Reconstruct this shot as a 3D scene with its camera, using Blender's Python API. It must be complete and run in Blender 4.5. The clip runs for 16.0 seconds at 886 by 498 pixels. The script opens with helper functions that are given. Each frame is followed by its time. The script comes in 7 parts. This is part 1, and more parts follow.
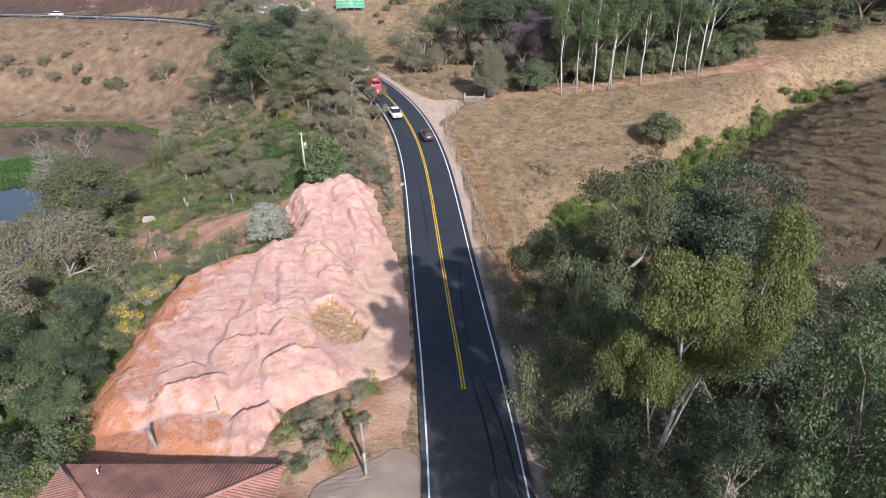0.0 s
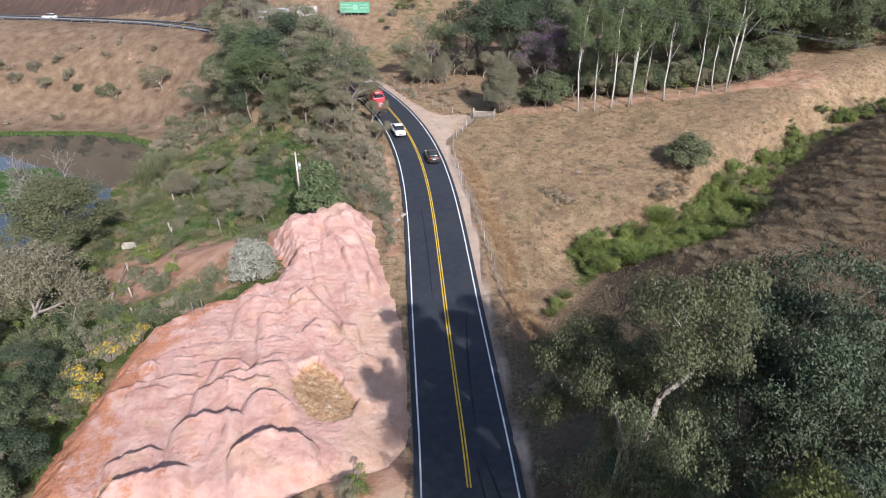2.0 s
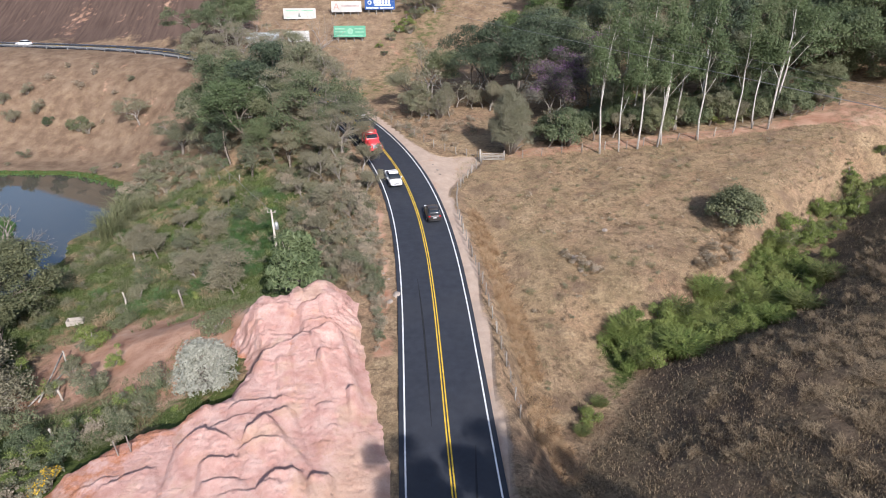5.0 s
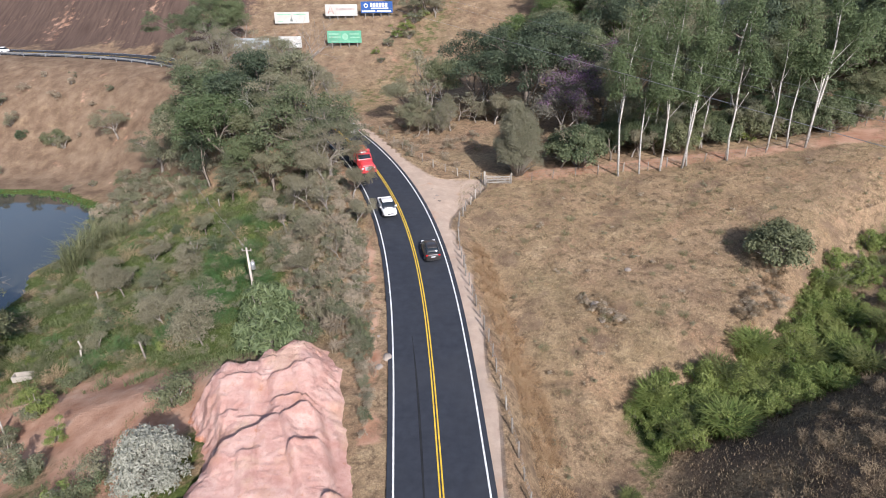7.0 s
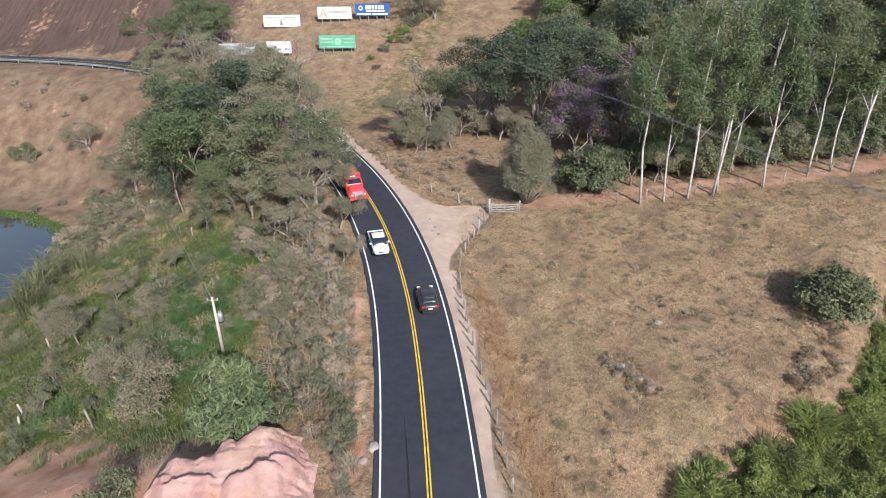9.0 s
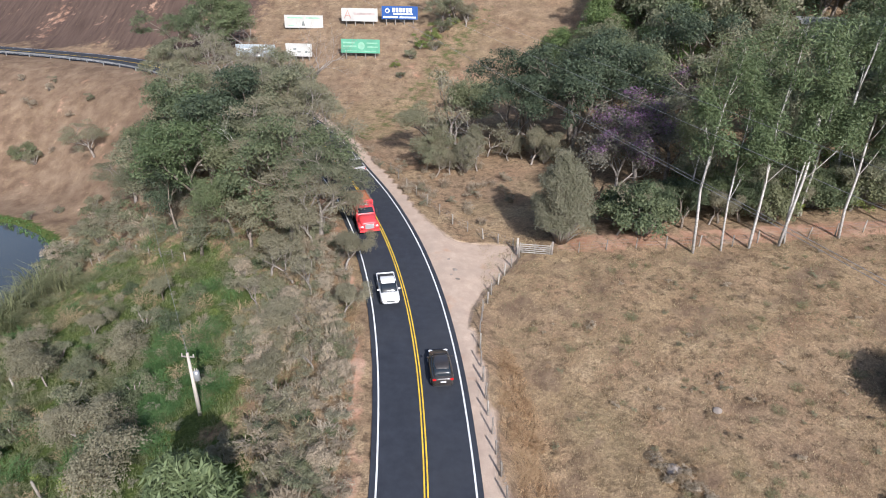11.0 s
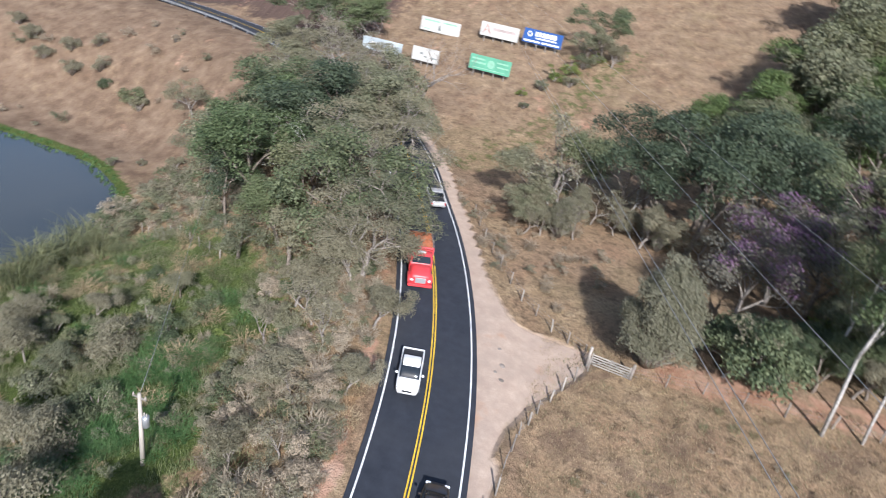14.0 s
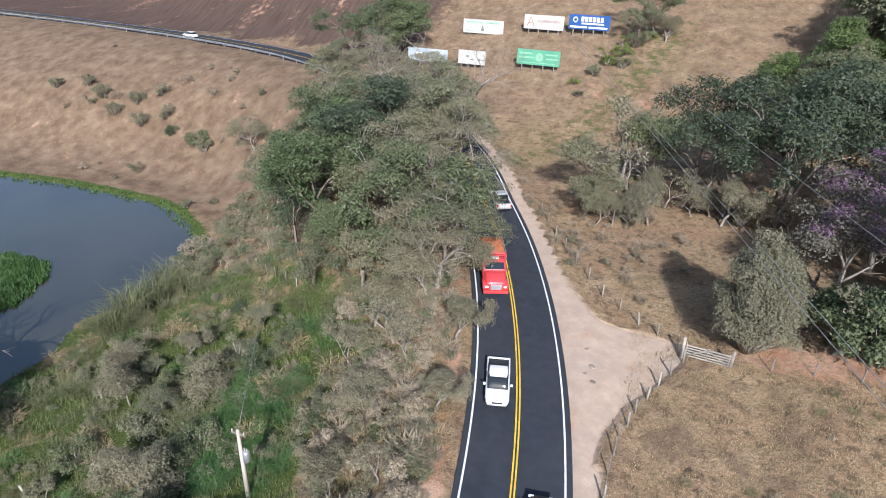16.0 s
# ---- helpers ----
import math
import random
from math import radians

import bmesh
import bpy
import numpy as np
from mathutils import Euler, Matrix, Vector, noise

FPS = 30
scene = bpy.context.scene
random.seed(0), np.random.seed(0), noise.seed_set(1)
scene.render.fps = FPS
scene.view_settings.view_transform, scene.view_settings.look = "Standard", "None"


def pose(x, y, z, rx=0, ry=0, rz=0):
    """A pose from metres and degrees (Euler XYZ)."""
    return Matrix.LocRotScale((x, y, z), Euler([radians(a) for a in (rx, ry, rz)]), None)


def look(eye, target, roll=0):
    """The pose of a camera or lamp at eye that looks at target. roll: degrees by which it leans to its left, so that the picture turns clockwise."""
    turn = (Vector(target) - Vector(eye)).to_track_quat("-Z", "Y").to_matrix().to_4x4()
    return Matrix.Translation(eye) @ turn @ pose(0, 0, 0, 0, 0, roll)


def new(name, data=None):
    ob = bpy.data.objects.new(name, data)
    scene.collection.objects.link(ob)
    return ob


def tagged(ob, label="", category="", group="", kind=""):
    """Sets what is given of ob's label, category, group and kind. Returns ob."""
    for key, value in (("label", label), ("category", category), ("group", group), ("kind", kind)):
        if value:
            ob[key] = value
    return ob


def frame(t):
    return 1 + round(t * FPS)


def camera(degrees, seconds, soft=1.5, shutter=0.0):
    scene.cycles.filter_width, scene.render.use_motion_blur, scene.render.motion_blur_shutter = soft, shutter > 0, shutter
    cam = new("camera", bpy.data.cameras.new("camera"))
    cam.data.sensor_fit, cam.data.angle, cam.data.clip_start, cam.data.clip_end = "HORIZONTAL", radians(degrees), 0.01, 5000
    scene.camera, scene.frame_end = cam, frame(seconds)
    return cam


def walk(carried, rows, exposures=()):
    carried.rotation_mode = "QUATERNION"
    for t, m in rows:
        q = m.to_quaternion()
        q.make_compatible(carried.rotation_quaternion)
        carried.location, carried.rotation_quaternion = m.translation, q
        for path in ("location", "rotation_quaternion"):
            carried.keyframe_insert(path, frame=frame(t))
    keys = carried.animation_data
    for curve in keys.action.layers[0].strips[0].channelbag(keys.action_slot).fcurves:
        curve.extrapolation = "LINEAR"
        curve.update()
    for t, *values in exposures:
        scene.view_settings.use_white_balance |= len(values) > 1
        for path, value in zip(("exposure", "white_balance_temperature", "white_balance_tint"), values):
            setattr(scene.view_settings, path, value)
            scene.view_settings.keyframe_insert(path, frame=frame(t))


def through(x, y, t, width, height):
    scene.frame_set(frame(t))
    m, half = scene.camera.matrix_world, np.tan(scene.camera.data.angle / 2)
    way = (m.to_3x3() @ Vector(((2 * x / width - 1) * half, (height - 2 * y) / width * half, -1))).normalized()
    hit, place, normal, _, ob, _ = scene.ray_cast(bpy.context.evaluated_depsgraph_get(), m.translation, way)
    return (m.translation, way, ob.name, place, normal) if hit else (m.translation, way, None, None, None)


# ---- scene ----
# camera and its flight
cam = camera(71.5, 16.0, soft=1.0, shutter=0.25)
PATH = [
    (0, (0.516, -0.079, 31.746), (0.503, 1.693, 30.818), -0.3),
    (0.5, (0.564, 2.179, 31.808), (0.549, 3.95, 30.878), -0.4),
    (1, (0.647, 4.679, 31.916), (0.632, 6.449, 30.986), -0.4),
    (1.5, (0.662, 7.033, 32.03), (0.647, 8.804, 31.101), -0.4),
    (2, (0.649, 9.522, 32.166), (0.614, 11.293, 31.237), 0.0),
    (2.5, (0.677, 12.139, 32.274), (0.637, 13.911, 31.346), 0.2),
    (3, (0.628, 14.79, 32.369), (0.583, 16.569, 31.456), -0.2),
    (3.5, (0.573, 17.454, 32.408), (0.527, 19.242, 31.513), -0.4),
    (4, (0.543, 20.097, 32.443), (0.495, 21.887, 31.554), -0.5),
    (4.2, (0.539, 21.161, 32.452), (0.491, 22.951, 31.562), -0.5),
    (6.5, (0.685, 33.757, 32.423), (0.628, 35.546, 31.531), -0.7),
    (7, (0.692, 36.444, 32.415), (0.633, 38.232, 31.522), -0.8),
    (7.5, (0.622, 39.115, 32.386), (0.563, 40.903, 31.493), -0.7),
    (8, (0.64, 41.963, 32.353), (0.579, 43.751, 31.458), -0.7),
    (8.5, (0.643, 44.741, 32.307), (0.581, 46.528, 31.411), -0.8),
    (9, (0.551, 47.443, 32.295), (0.49, 49.229, 31.399), -0.8),
    (9.5, (0.466, 50.143, 32.368), (0.395, 51.929, 31.469), -0.7),
    (10, (0.375, 52.735, 32.441), (0.268, 54.519, 31.543), 0.7),
    (10.2, (0.334, 53.79, 32.438), (0.216, 55.574, 31.541), 1.1),
    (12.3, (0.286, 64.928, 32.055), (0.124, 66.708, 31.159), -0.2),
    (12.5, (0.402, 65.942, 32.047), (0.241, 67.722, 31.15), -0.3),
    (13, (0.926, 68.347, 32.036), (0.755, 70.126, 31.139), -0.2),
    (13.5, (1.386, 70.452, 32.029), (1.142, 72.223, 31.133), 1.7),
    (14, (1.47, 72.082, 31.93), (1.019, 73.817, 31.045), 11.4),
    (14.5, (1.331, 72.868, 31.742), (0.705, 74.554, 30.868), 16.1),
    (15, (0.848, 73.056, 31.705), (0.265, 74.748, 30.812), 8.2),
    (15.5, (0.673, 73.002, 31.79), (0.046, 74.673, 30.887), 3.5),
    (16, (0.685, 72.881, 31.977), (0.032, 74.542, 31.075), 1.6),
]
walk(cam, [(t, look(eye, target, roll)) for t, eye, target, roll in PATH], exposures=[(0.0, 0.36, 6020, 13), (4.0, 0.36, 6080, 14), (10.0, 0.36, 6100, 13), (12.5, 0.38, 5780, 12), (13.7, 0.40, 5800, 12), (14.5, 0.52, 5820, 11), (15.3, 0.44, 5840, 11), (16.0, 0.40, 5850, 11)])

# sun and sky
SUN = Vector((0.42 * 0.842, -0.9075 * 0.842, 0.540))
world = bpy.data.worlds.new("sky")
scene.world = world
world.use_nodes = True
wn = world.node_tree.nodes
sky = wn.new("ShaderNodeTexSky")
sky.sky_type, sky.sun_disc = "NISHITA", False
sky.sun_elevation, sky.sun_rotation = radians(34), radians(162.5)
sky.dust_density, sky.air_density = 1.5, 1.0
world.node_tree.links.new(sky.outputs[0], wn["Background"].inputs[0])
wn["Background"].inputs[1].default_value = 0.13
sun = new("sun", bpy.data.lights.new("sun", "SUN"))
sun.data.energy, sun.data.angle, sun.data.color = 5.3, radians(0.6), (1.0, 0.955, 0.90)
sun.matrix_world = look(SUN * 300, (0, 0, 0))


# ---------------------------------------------------------------- materials
class Nodes:
    """A small builder of node materials."""

    def __init__(self, name, rough=0.85, metal=0.0, spec=0.3):
        self.m = bpy.data.materials.new(name)
        self.m.use_nodes = True
        self.t = self.m.node_tree
        self.b = self.t.nodes["Principled BSDF"]
        self.b.inputs["Roughness"].default_value = rough
        self.b.inputs["Metallic"].default_value = metal
        self.b.inputs["Specular IOR Level"].default_value = spec

    def add(self, kind, **values):
        n = self.t.nodes.new(kind)
        for k, v in values.items():
            n.inputs[k].default_value = v
        return n

    def link(self, a, b):
        self.t.links.new(a, b)

    def coords(self, object_space=False):
        return self.add("ShaderNodeTexCoord").outputs["Object"] if object_space else self.add("ShaderNodeNewGeometry").outputs["Position"]

    def noise(self, scale, detail=4.0, rough=0.6, at=None, distortion=0.0):
        n = self.add("ShaderNodeTexNoise", Scale=scale, Detail=detail, Roughness=rough, Distortion=distortion)
        self.link(at or self.coords(), n.inputs["Vector"])
        return n.outputs["Fac"]

    def ramp(self, fac, stops):
        n = self.t.nodes.new("ShaderNodeValToRGB")
        e = n.color_ramp.elements
        while len(e) < len(stops):
            e.new(0.5)
        for i, (p, c) in enumerate(stops):
            e[i].position, e[i].color = p, (c, c, c, 1) if isinstance(c, (int, float)) else (*c, 1)
        self.link(fac, n.inputs[0])
        return n.outputs[0]

    def mix(self, fac, a, b, how="MIX"):
        n = self.t.nodes.new("ShaderNodeMix")
        n.data_type, n.blend_type = "RGBA", how
        for socket, v in ((n.inputs[0], fac), (n.inputs[6], a), (n.inputs[7], b)):
            if isinstance(v, (int, float)):
                socket.default_value = v
            elif isinstance(v, tuple):
                socket.default_value = (*v, 1)
            else:
                self.link(v, socket)
        return n.outputs[2]

    def math(self, op, a, b=0.0):
        n = self.t.nodes.new("ShaderNodeMath")
        n.operation = op
        for socket, v in ((n.inputs[0], a), (n.inputs[1], b)):
            if isinstance(v, (int, float)):
                socket.default_value = v
            else:
                self.link(v, socket)
        return n.outputs[0]

    def attr(self, name):
        n = self.t.nodes.new("ShaderNodeAttribute")
        n.attribute_name = name
        return n.outputs["Fac"]

    def colour(self, c):
        if isinstance(c, tuple):
            self.b.inputs["Base Color"].default_value = (*c, 1)
        else:
            self.link(c, self.b.inputs["Base Color"])
        return self

    def bump(self, height, strength=0.5, distance=0.05):
        n = self.add("ShaderNodeBump", Strength=strength, Distance=distance)
        self.link(height, n.inputs["Height"])
        self.link(n.outputs[0], self.b.inputs["Normal"])
        return self


def plain(name, c, rough=0.6, metal=0.0, spec=0.4, vary=0.12, scale=6.0):
    """Paint, wood, metal: one colour with grain and wear at two scales."""
    n = Nodes(name, rough, metal, spec)
    big, fine = n.noise(scale * 0.15, 3), n.noise(scale, 5)
    dark = tuple(v * (1 - 2.2 * vary) for v in c)
    light = tuple(min(1, v * (1 + vary)) for v in c)
    col = n.mix(n.ramp(big, [(0.35, 0.0), (0.65, 1.0)]), dark, light)
    n.colour(n.mix(n.math("MULTIPLY", fine, vary * 2), col, dark))
    return n.bump(fine, 0.15, 0.01).m


def foliage(name, dark, mid, light, glow=0.25, rough=0.55, other=None):
    """Leaves: colour differs from plant to plant and from leaf to leaf; light shines through."""
    n = Nodes(name, rough, 0, 0.25)
    island = n.add("ShaderNodeNewGeometry").outputs["Random Per Island"]
    plant = n.add("ShaderNodeObjectInfo").outputs["Random"]
    leaf = n.ramp(island, [(0.0, dark), (0.5, mid), (1.0, light)])
    patch = n.noise(0.45, 2)
    leaf = n.mix(n.ramp(patch, [(0.38, 0.0), (0.68, 0.7)]), leaf, light)
    if other:
        leaf = n.mix(n.ramp(plant, [(0.45, 0.0), (0.95, 0.75)]), leaf, other)
    leaf = n.mix(n.ramp(plant, [(0.0, 0.45), (0.4, 0.0)]), leaf, dark)
    n.colour(leaf)
    out = n.t.nodes["Material Output"]
    through = n.add("ShaderNodeBsdfTranslucent")
    n.link(n.mix(0.5, leaf, light), through.inputs[0])
    both = n.add("ShaderNodeMixShader", Fac=glow)
    n.link(n.b.outputs[0], both.inputs[1])
    n.link(through.outputs[0], both.inputs[2])
    n.link(both.outputs[0], out.inputs[0])
    return n.m


def bark(name, dark, light):
    n = Nodes(name, 0.9, 0, 0.15)
    f = n.noise(5.0, 5, at=n.coords(True), distortion=0.6)
    g = n.noise(0.8, 2)
    n.colour(n.mix(n.ramp(g, [(0.4, 0.0), (0.7, 0.25)]), n.ramp(f, [(0.30, dark), (0.60, light)]), dark))
    return n.bump(f, 0.6, 0.04).m


BARK = bark("bark_grey_brown", (0.09, 0.07, 0.055), (0.26, 0.22, 0.18))
PALE_BARK = bark("bark_pale_smooth", (0.24, 0.22, 0.19), (0.56, 0.53, 0.49))
TWIG = bark("bark_dry_twigs", (0.15, 0.125, 0.105), (0.34, 0.30, 0.26))
DEEP = foliage("leaves_deep_green", (0.035, 0.053, 0.029), (0.089, 0.116, 0.058), (0.174, 0.198, 0.104), other=(0.185, 0.180, 0.096))
OLIVE = foliage("leaves_olive", (0.065, 0.076, 0.046), (0.151, 0.160, 0.094), (0.267, 0.260, 0.162), other=(0.229, 0.205, 0.130))
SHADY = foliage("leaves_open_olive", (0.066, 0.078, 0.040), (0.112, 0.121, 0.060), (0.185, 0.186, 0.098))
GUMLEAF = foliage("leaves_gum_green", (0.044, 0.067, 0.028), (0.089, 0.125, 0.054), (0.163, 0.201, 0.096), other=(0.174, 0.180, 0.093))
GREY = foliage("leaves_grey_green", (0.120, 0.112, 0.070), (0.211, 0.193, 0.124), (0.276, 0.249, 0.168))
SILVER = foliage("leaves_silver", (0.15, 0.155, 0.120), (0.26, 0.262, 0.210), (0.40, 0.395, 0.325), 0.2)
DRY = foliage("leaves_dry_brown", (0.180, 0.143, 0.097), (0.303, 0.248, 0.174), (0.449, 0.374, 0.275))
BRIGHT = foliage("leaves_bright_green", (0.057, 0.092, 0.021), (0.138, 0.187, 0.048), (0.251, 0.286, 0.084), other=(0.178, 0.194, 0.062))
NIGHT = foliage("leaves_blue_black_green", (0.023, 0.037, 0.023), (0.051, 0.069, 0.041), (0.094, 0.117, 0.067), 0.15)
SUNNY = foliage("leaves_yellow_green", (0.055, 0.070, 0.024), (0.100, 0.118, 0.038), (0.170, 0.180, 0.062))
PURPLE = foliage("blossom_purple", (0.12, 0.06, 0.11), (0.20, 0.105, 0.185), (0.29, 0.17, 0.27))
YELLOW = foliage("blossom_yellow", (0.45, 0.28, 0.02), (0.65, 0.42, 0.03), (0.78, 0.55, 0.06))
BRUSH = foliage("brush_dark_brown", (0.100, 0.070, 0.042), (0.190, 0.135, 0.080), (0.28, 0.21, 0.13), 0.10, 0.8)
STRAW = foliage("grass_straw", (0.17, 0.116, 0.064), (0.32, 0.236, 0.132), (0.47, 0.365, 0.218), 0.12, 0.8)
PONDLEAF = foliage("leaves_warm_green", (0.038, 0.062, 0.019), (0.089, 0.130, 0.040), (0.157, 0.205, 0.076), 0.25)
MEADOW = foliage("grass_green", (0.056, 0.081, 0.026), (0.111, 0.145, 0.053), (0.214, 0.228, 0.106), 0.2, 0.7)
DUSTY = foliage("leaves_dusty", (0.121, 0.120, 0.075), (0.204, 0.194, 0.126), (0.262, 0.244, 0.170))
RANKGRASS = foliage("grass_rank_olive", (0.072, 0.083, 0.033), (0.139, 0.150, 0.068), (0.233, 0.231, 0.125), 0.2, 0.75)
LUSH = foliage("grass_lush", (0.043, 0.094, 0.026), (0.076, 0.150, 0.045), (0.133, 0.218, 0.080), 0.2, 0.65)
HILLGRASS = foliage("grass_olive_tan", (0.090, 0.074, 0.042), (0.165, 0.132, 0.074), (0.245, 0.200, 0.118), 0.12, 0.8)
FOXY = foliage("grass_fox_brown", (0.20, 0.115, 0.060), (0.36, 0.225, 0.120), (0.47, 0.33, 0.19), 0.15, 0.8)
DUSKY = foliage("leaves_dusky_grey", (0.070, 0.068, 0.052), (0.125, 0.116, 0.090), (0.19, 0.175, 0.135))
WEED = foliage("pond_weed", (0.030, 0.075, 0.018), (0.060, 0.125, 0.032), (0.105, 0.175, 0.055), 0.2, 0.6)
FANLEAF = foliage("leaves_cool_green", (0.044, 0.062, 0.029), (0.093, 0.125, 0.054), (0.174, 0.214, 0.102))


def ground_material():
    n = Nodes("ground_soil_and_dry_grass", 0.95, 0, 0.1)
    broad, mid, fine = n.noise(0.045, 4), n.noise(0.35, 5), n.noise(3.2, 6, 0.7)
    dry = n.ramp(mid, [(0.28, (0.145, 0.096, 0.058)), (0.45, (0.320, 0.222, 0.126)), (0.60, (0.410, 0.296, 0.172)), (0.76, (0.500, 0.382, 0.235))])
    dry = n.mix(n.ramp(broad, [(0.40, 0.0), (0.66, 0.6)]), dry, (0.330, 0.220, 0.150))
    dry = n.mix(n.ramp(n.noise(0.17, 5, 0.65), [(0.50, 0.0), (0.64, 0.45)]), dry, (0.36, 0.205, 0.125))
    clumps = n.noise(1.1, 5, 0.7)
    dry = n.mix(n.ramp(clumps, [(0.38, 0.95), (0.50, 0.0)]), dry, (0.135, 0.092, 0.056))
    dry = n.mix(n.ramp(n.noise(0.06, 4, 0.6), [(0.54, 0.0), (0.68, 0.4)]), dry, (0.265, 0.215, 0.108))
    dry = n.mix(n.ramp(fine, [(0.36, 0.65), (0.58, 0.0)]), dry, (0.135, 0.095, 0.060))
    speck = n.noise(8.5, 4, 0.7)
    dry = n.mix(n.ramp(speck, [(0.36, 0.6), (0.50, 0.0)]), dry, (0.150, 0.100, 0.064))
    dry = n.mix(n.ramp(speck, [(0.56, 0.0), (0.70, 0.5)]), dry, (0.52, 0.405, 0.265))
    green = n.ramp(fine, [(0.30, (0.035, 0.050, 0.014)), (0.55, (0.085, 0.110, 0.030)), (0.75, (0.150, 0.160, 0.060))])
    red = n.ramp(mid, [(0.3, (0.33, 0.170, 0.105)), (0.55, (0.46, 0.275, 0.185)), (0.75, (0.54, 0.38, 0.275))])
    track = n.ramp(n.noise(0.8, 6, 0.7), [(0.3, (0.37, 0.275, 0.215)), (0.52, (0.445, 0.338, 0.258)), (0.72, (0.51, 0.395, 0.305))])
    track = n.mix(n.math("MULTIPLY", n.ramp(n.noise(14.0, 4), [(0.35, 1.0), (0.55, 0.0)]), 0.4), track, (0.33, 0.25, 0.20))
    track = n.mix(n.ramp(n.noise(0.33, 5, 0.7), [(0.46, 0.0), (0.64, 0.5)]), track, (0.355, 0.280, 0.222))
    track = n.mix(n.ramp(n.noise(0.21, 4, 0.6), [(0.60, 0.0), (0.72, 0.6)]), track, (0.42, 0.235, 0.14))
    furrow = n.ramp(fine, [(0.32, (0.070, 0.050, 0.030)), (0.50, (0.175, 0.130, 0.078)), (0.72, (0.30, 0.232, 0.142))])
    furrow = n.mix(n.ramp(n.noise(0.18, 4), [(0.42, 0.75), (0.6, 0.0)]), furrow, (0.130, 0.092, 0.064))
    ragged = n.math("MULTIPLY", n.math("SUBTRACT", n.noise(0.6, 6, 0.7), 0.5), 1.5)

    def zone(name, lo=0.35, hi=0.65):
        return n.ramp(n.math("ADD", n.attr(name), ragged), [(lo, 0.0), (hi, 1.0)])

    scorched = n.ramp(mid, [(0.3, (0.128, 0.084, 0.055)), (0.5, (0.190, 0.130, 0.086)), (0.72, (0.265, 0.190, 0.128))])
    scorched = n.mix(n.ramp(fine, [(0.36, 0.25), (0.55, 0.0)]), scorched, (0.085, 0.058, 0.042))
    dry = n.mix(zone("brown", 0.2, 0.8), dry, scorched)
    stretched = n.add("ShaderNodeMapping", Scale=(1.0, 0.12, 0.12))
    n.link(n.coords(), stretched.inputs["Vector"])
    cut = n.ramp(n.noise(0.9, 5, 0.65, stretched.outputs[0]), [(0.3, (0.070, 0.046, 0.036)), (0.5, (0.098, 0.066, 0.052)), (0.72, (0.135, 0.092, 0.070))])
    dry = n.mix(zone("burnt", 0.3, 0.7), dry, cut)
    col = n.mix(zone("plough"), dry, furrow)
    col = n.mix(zone("green"), col, green)
    col = n.mix(zone("red"), col, red)
    soft_edge = n.math("ADD", n.attr("track"), n.math("MULTIPLY", ragged, 0.55))
    col = n.mix(n.ramp(soft_edge, [(0.25, 0.0), (0.75, 1.0)]), col, track)
    n.colour(col)
    relief = n.math("ADD", fine, n.math("MULTIPLY", mid, 2.0))
    flat = n.math("SUBTRACT", 1.0, n.math("MULTIPLY", n.ramp(n.attr("track"), [(0.3, 0.0), (0.6, 1.0)]), 0.85))
    return n.bump(n.math("MULTIPLY", n.math("ADD", relief, n.math("MULTIPLY", speck, 0.5)), flat), 0.75, 0.24).m


def sand_material():
    n = Nodes("pink_sandy_fill", 0.95, 0, 0.1)
    mid, fine, grain = n.noise(0.7, 6, 0.65), n.noise(5.0, 6, 0.75), n.noise(22.0, 3, 0.7)
    pink = n.ramp(mid, [(0.32, (0.510, 0.274, 0.222)), (0.50, (0.608, 0.368, 0.307)), (0.68, (0.680, 0.460, 0.390))])
    beige = n.ramp(mid, [(0.30, (0.540, 0.335, 0.235)), (0.70, (0.690, 0.480, 0.365))])
    ragged = n.math("MULTIPLY", n.math("SUBTRACT", n.noise(1.6, 6, 0.7), 0.5), 1.5)
    pale = n.mix(n.ramp(n.math("ADD", n.attr("dust"), ragged), [(0.10, 0.0), (0.75, 0.9)]), pink, beige)
    pale = n.mix(n.ramp(n.noise(0.30, 5, 0.7), [(0.54, 0.0), (0.66, 0.50)]), pale, (0.58, 0.330, 0.215))
    orange = n.ramp(fine, [(0.3, (0.40, 0.135, 0.060)), (0.5, (0.52, 0.215, 0.110)), (0.7, (0.60, 0.32, 0.20))])
    rubble = n.ramp(n.noise(2.2, 6, 0.8), [(0.32, (0.22, 0.110, 0.060)), (0.46, (0.42, 0.245, 0.130)), (0.56, (0.52, 0.360, 0.215)), (0.66, (0.66, 0.54, 0.43))])
    pale = n.mix(n.ramp(n.math("ADD", n.attr("edge"), n.math("MULTIPLY", n.math("SUBTRACT", n.noise(0.55, 6, 0.75), 0.5), 3.0)), [(0.35, 0.0), (0.75, 0.9)]), pale, orange)
    pale = n.mix(n.ramp(n.math("ADD", n.attr("pit"), n.math("MULTIPLY", ragged, 0.5)), [(0.4, 0.0), (0.6, 1.0)]), pale, rubble)
    pale = n.mix(n.ramp(fine, [(0.34, 0.4), (0.44, 0.0)]), pale, (0.44, 0.225, 0.155))
    pale = n.mix(n.ramp(grain, [(0.60, 0.0), (0.72, 0.35)]), pale, (0.66, 0.50, 0.43))
    n.colour(pale)
    return n.bump(n.math("ADD", n.math("ADD", n.math("MULTIPLY", mid, 0.6), n.math("MULTIPLY", fine, 1.0)), n.math("MULTIPLY", grain, 0.6)), 0.9, 0.15).m


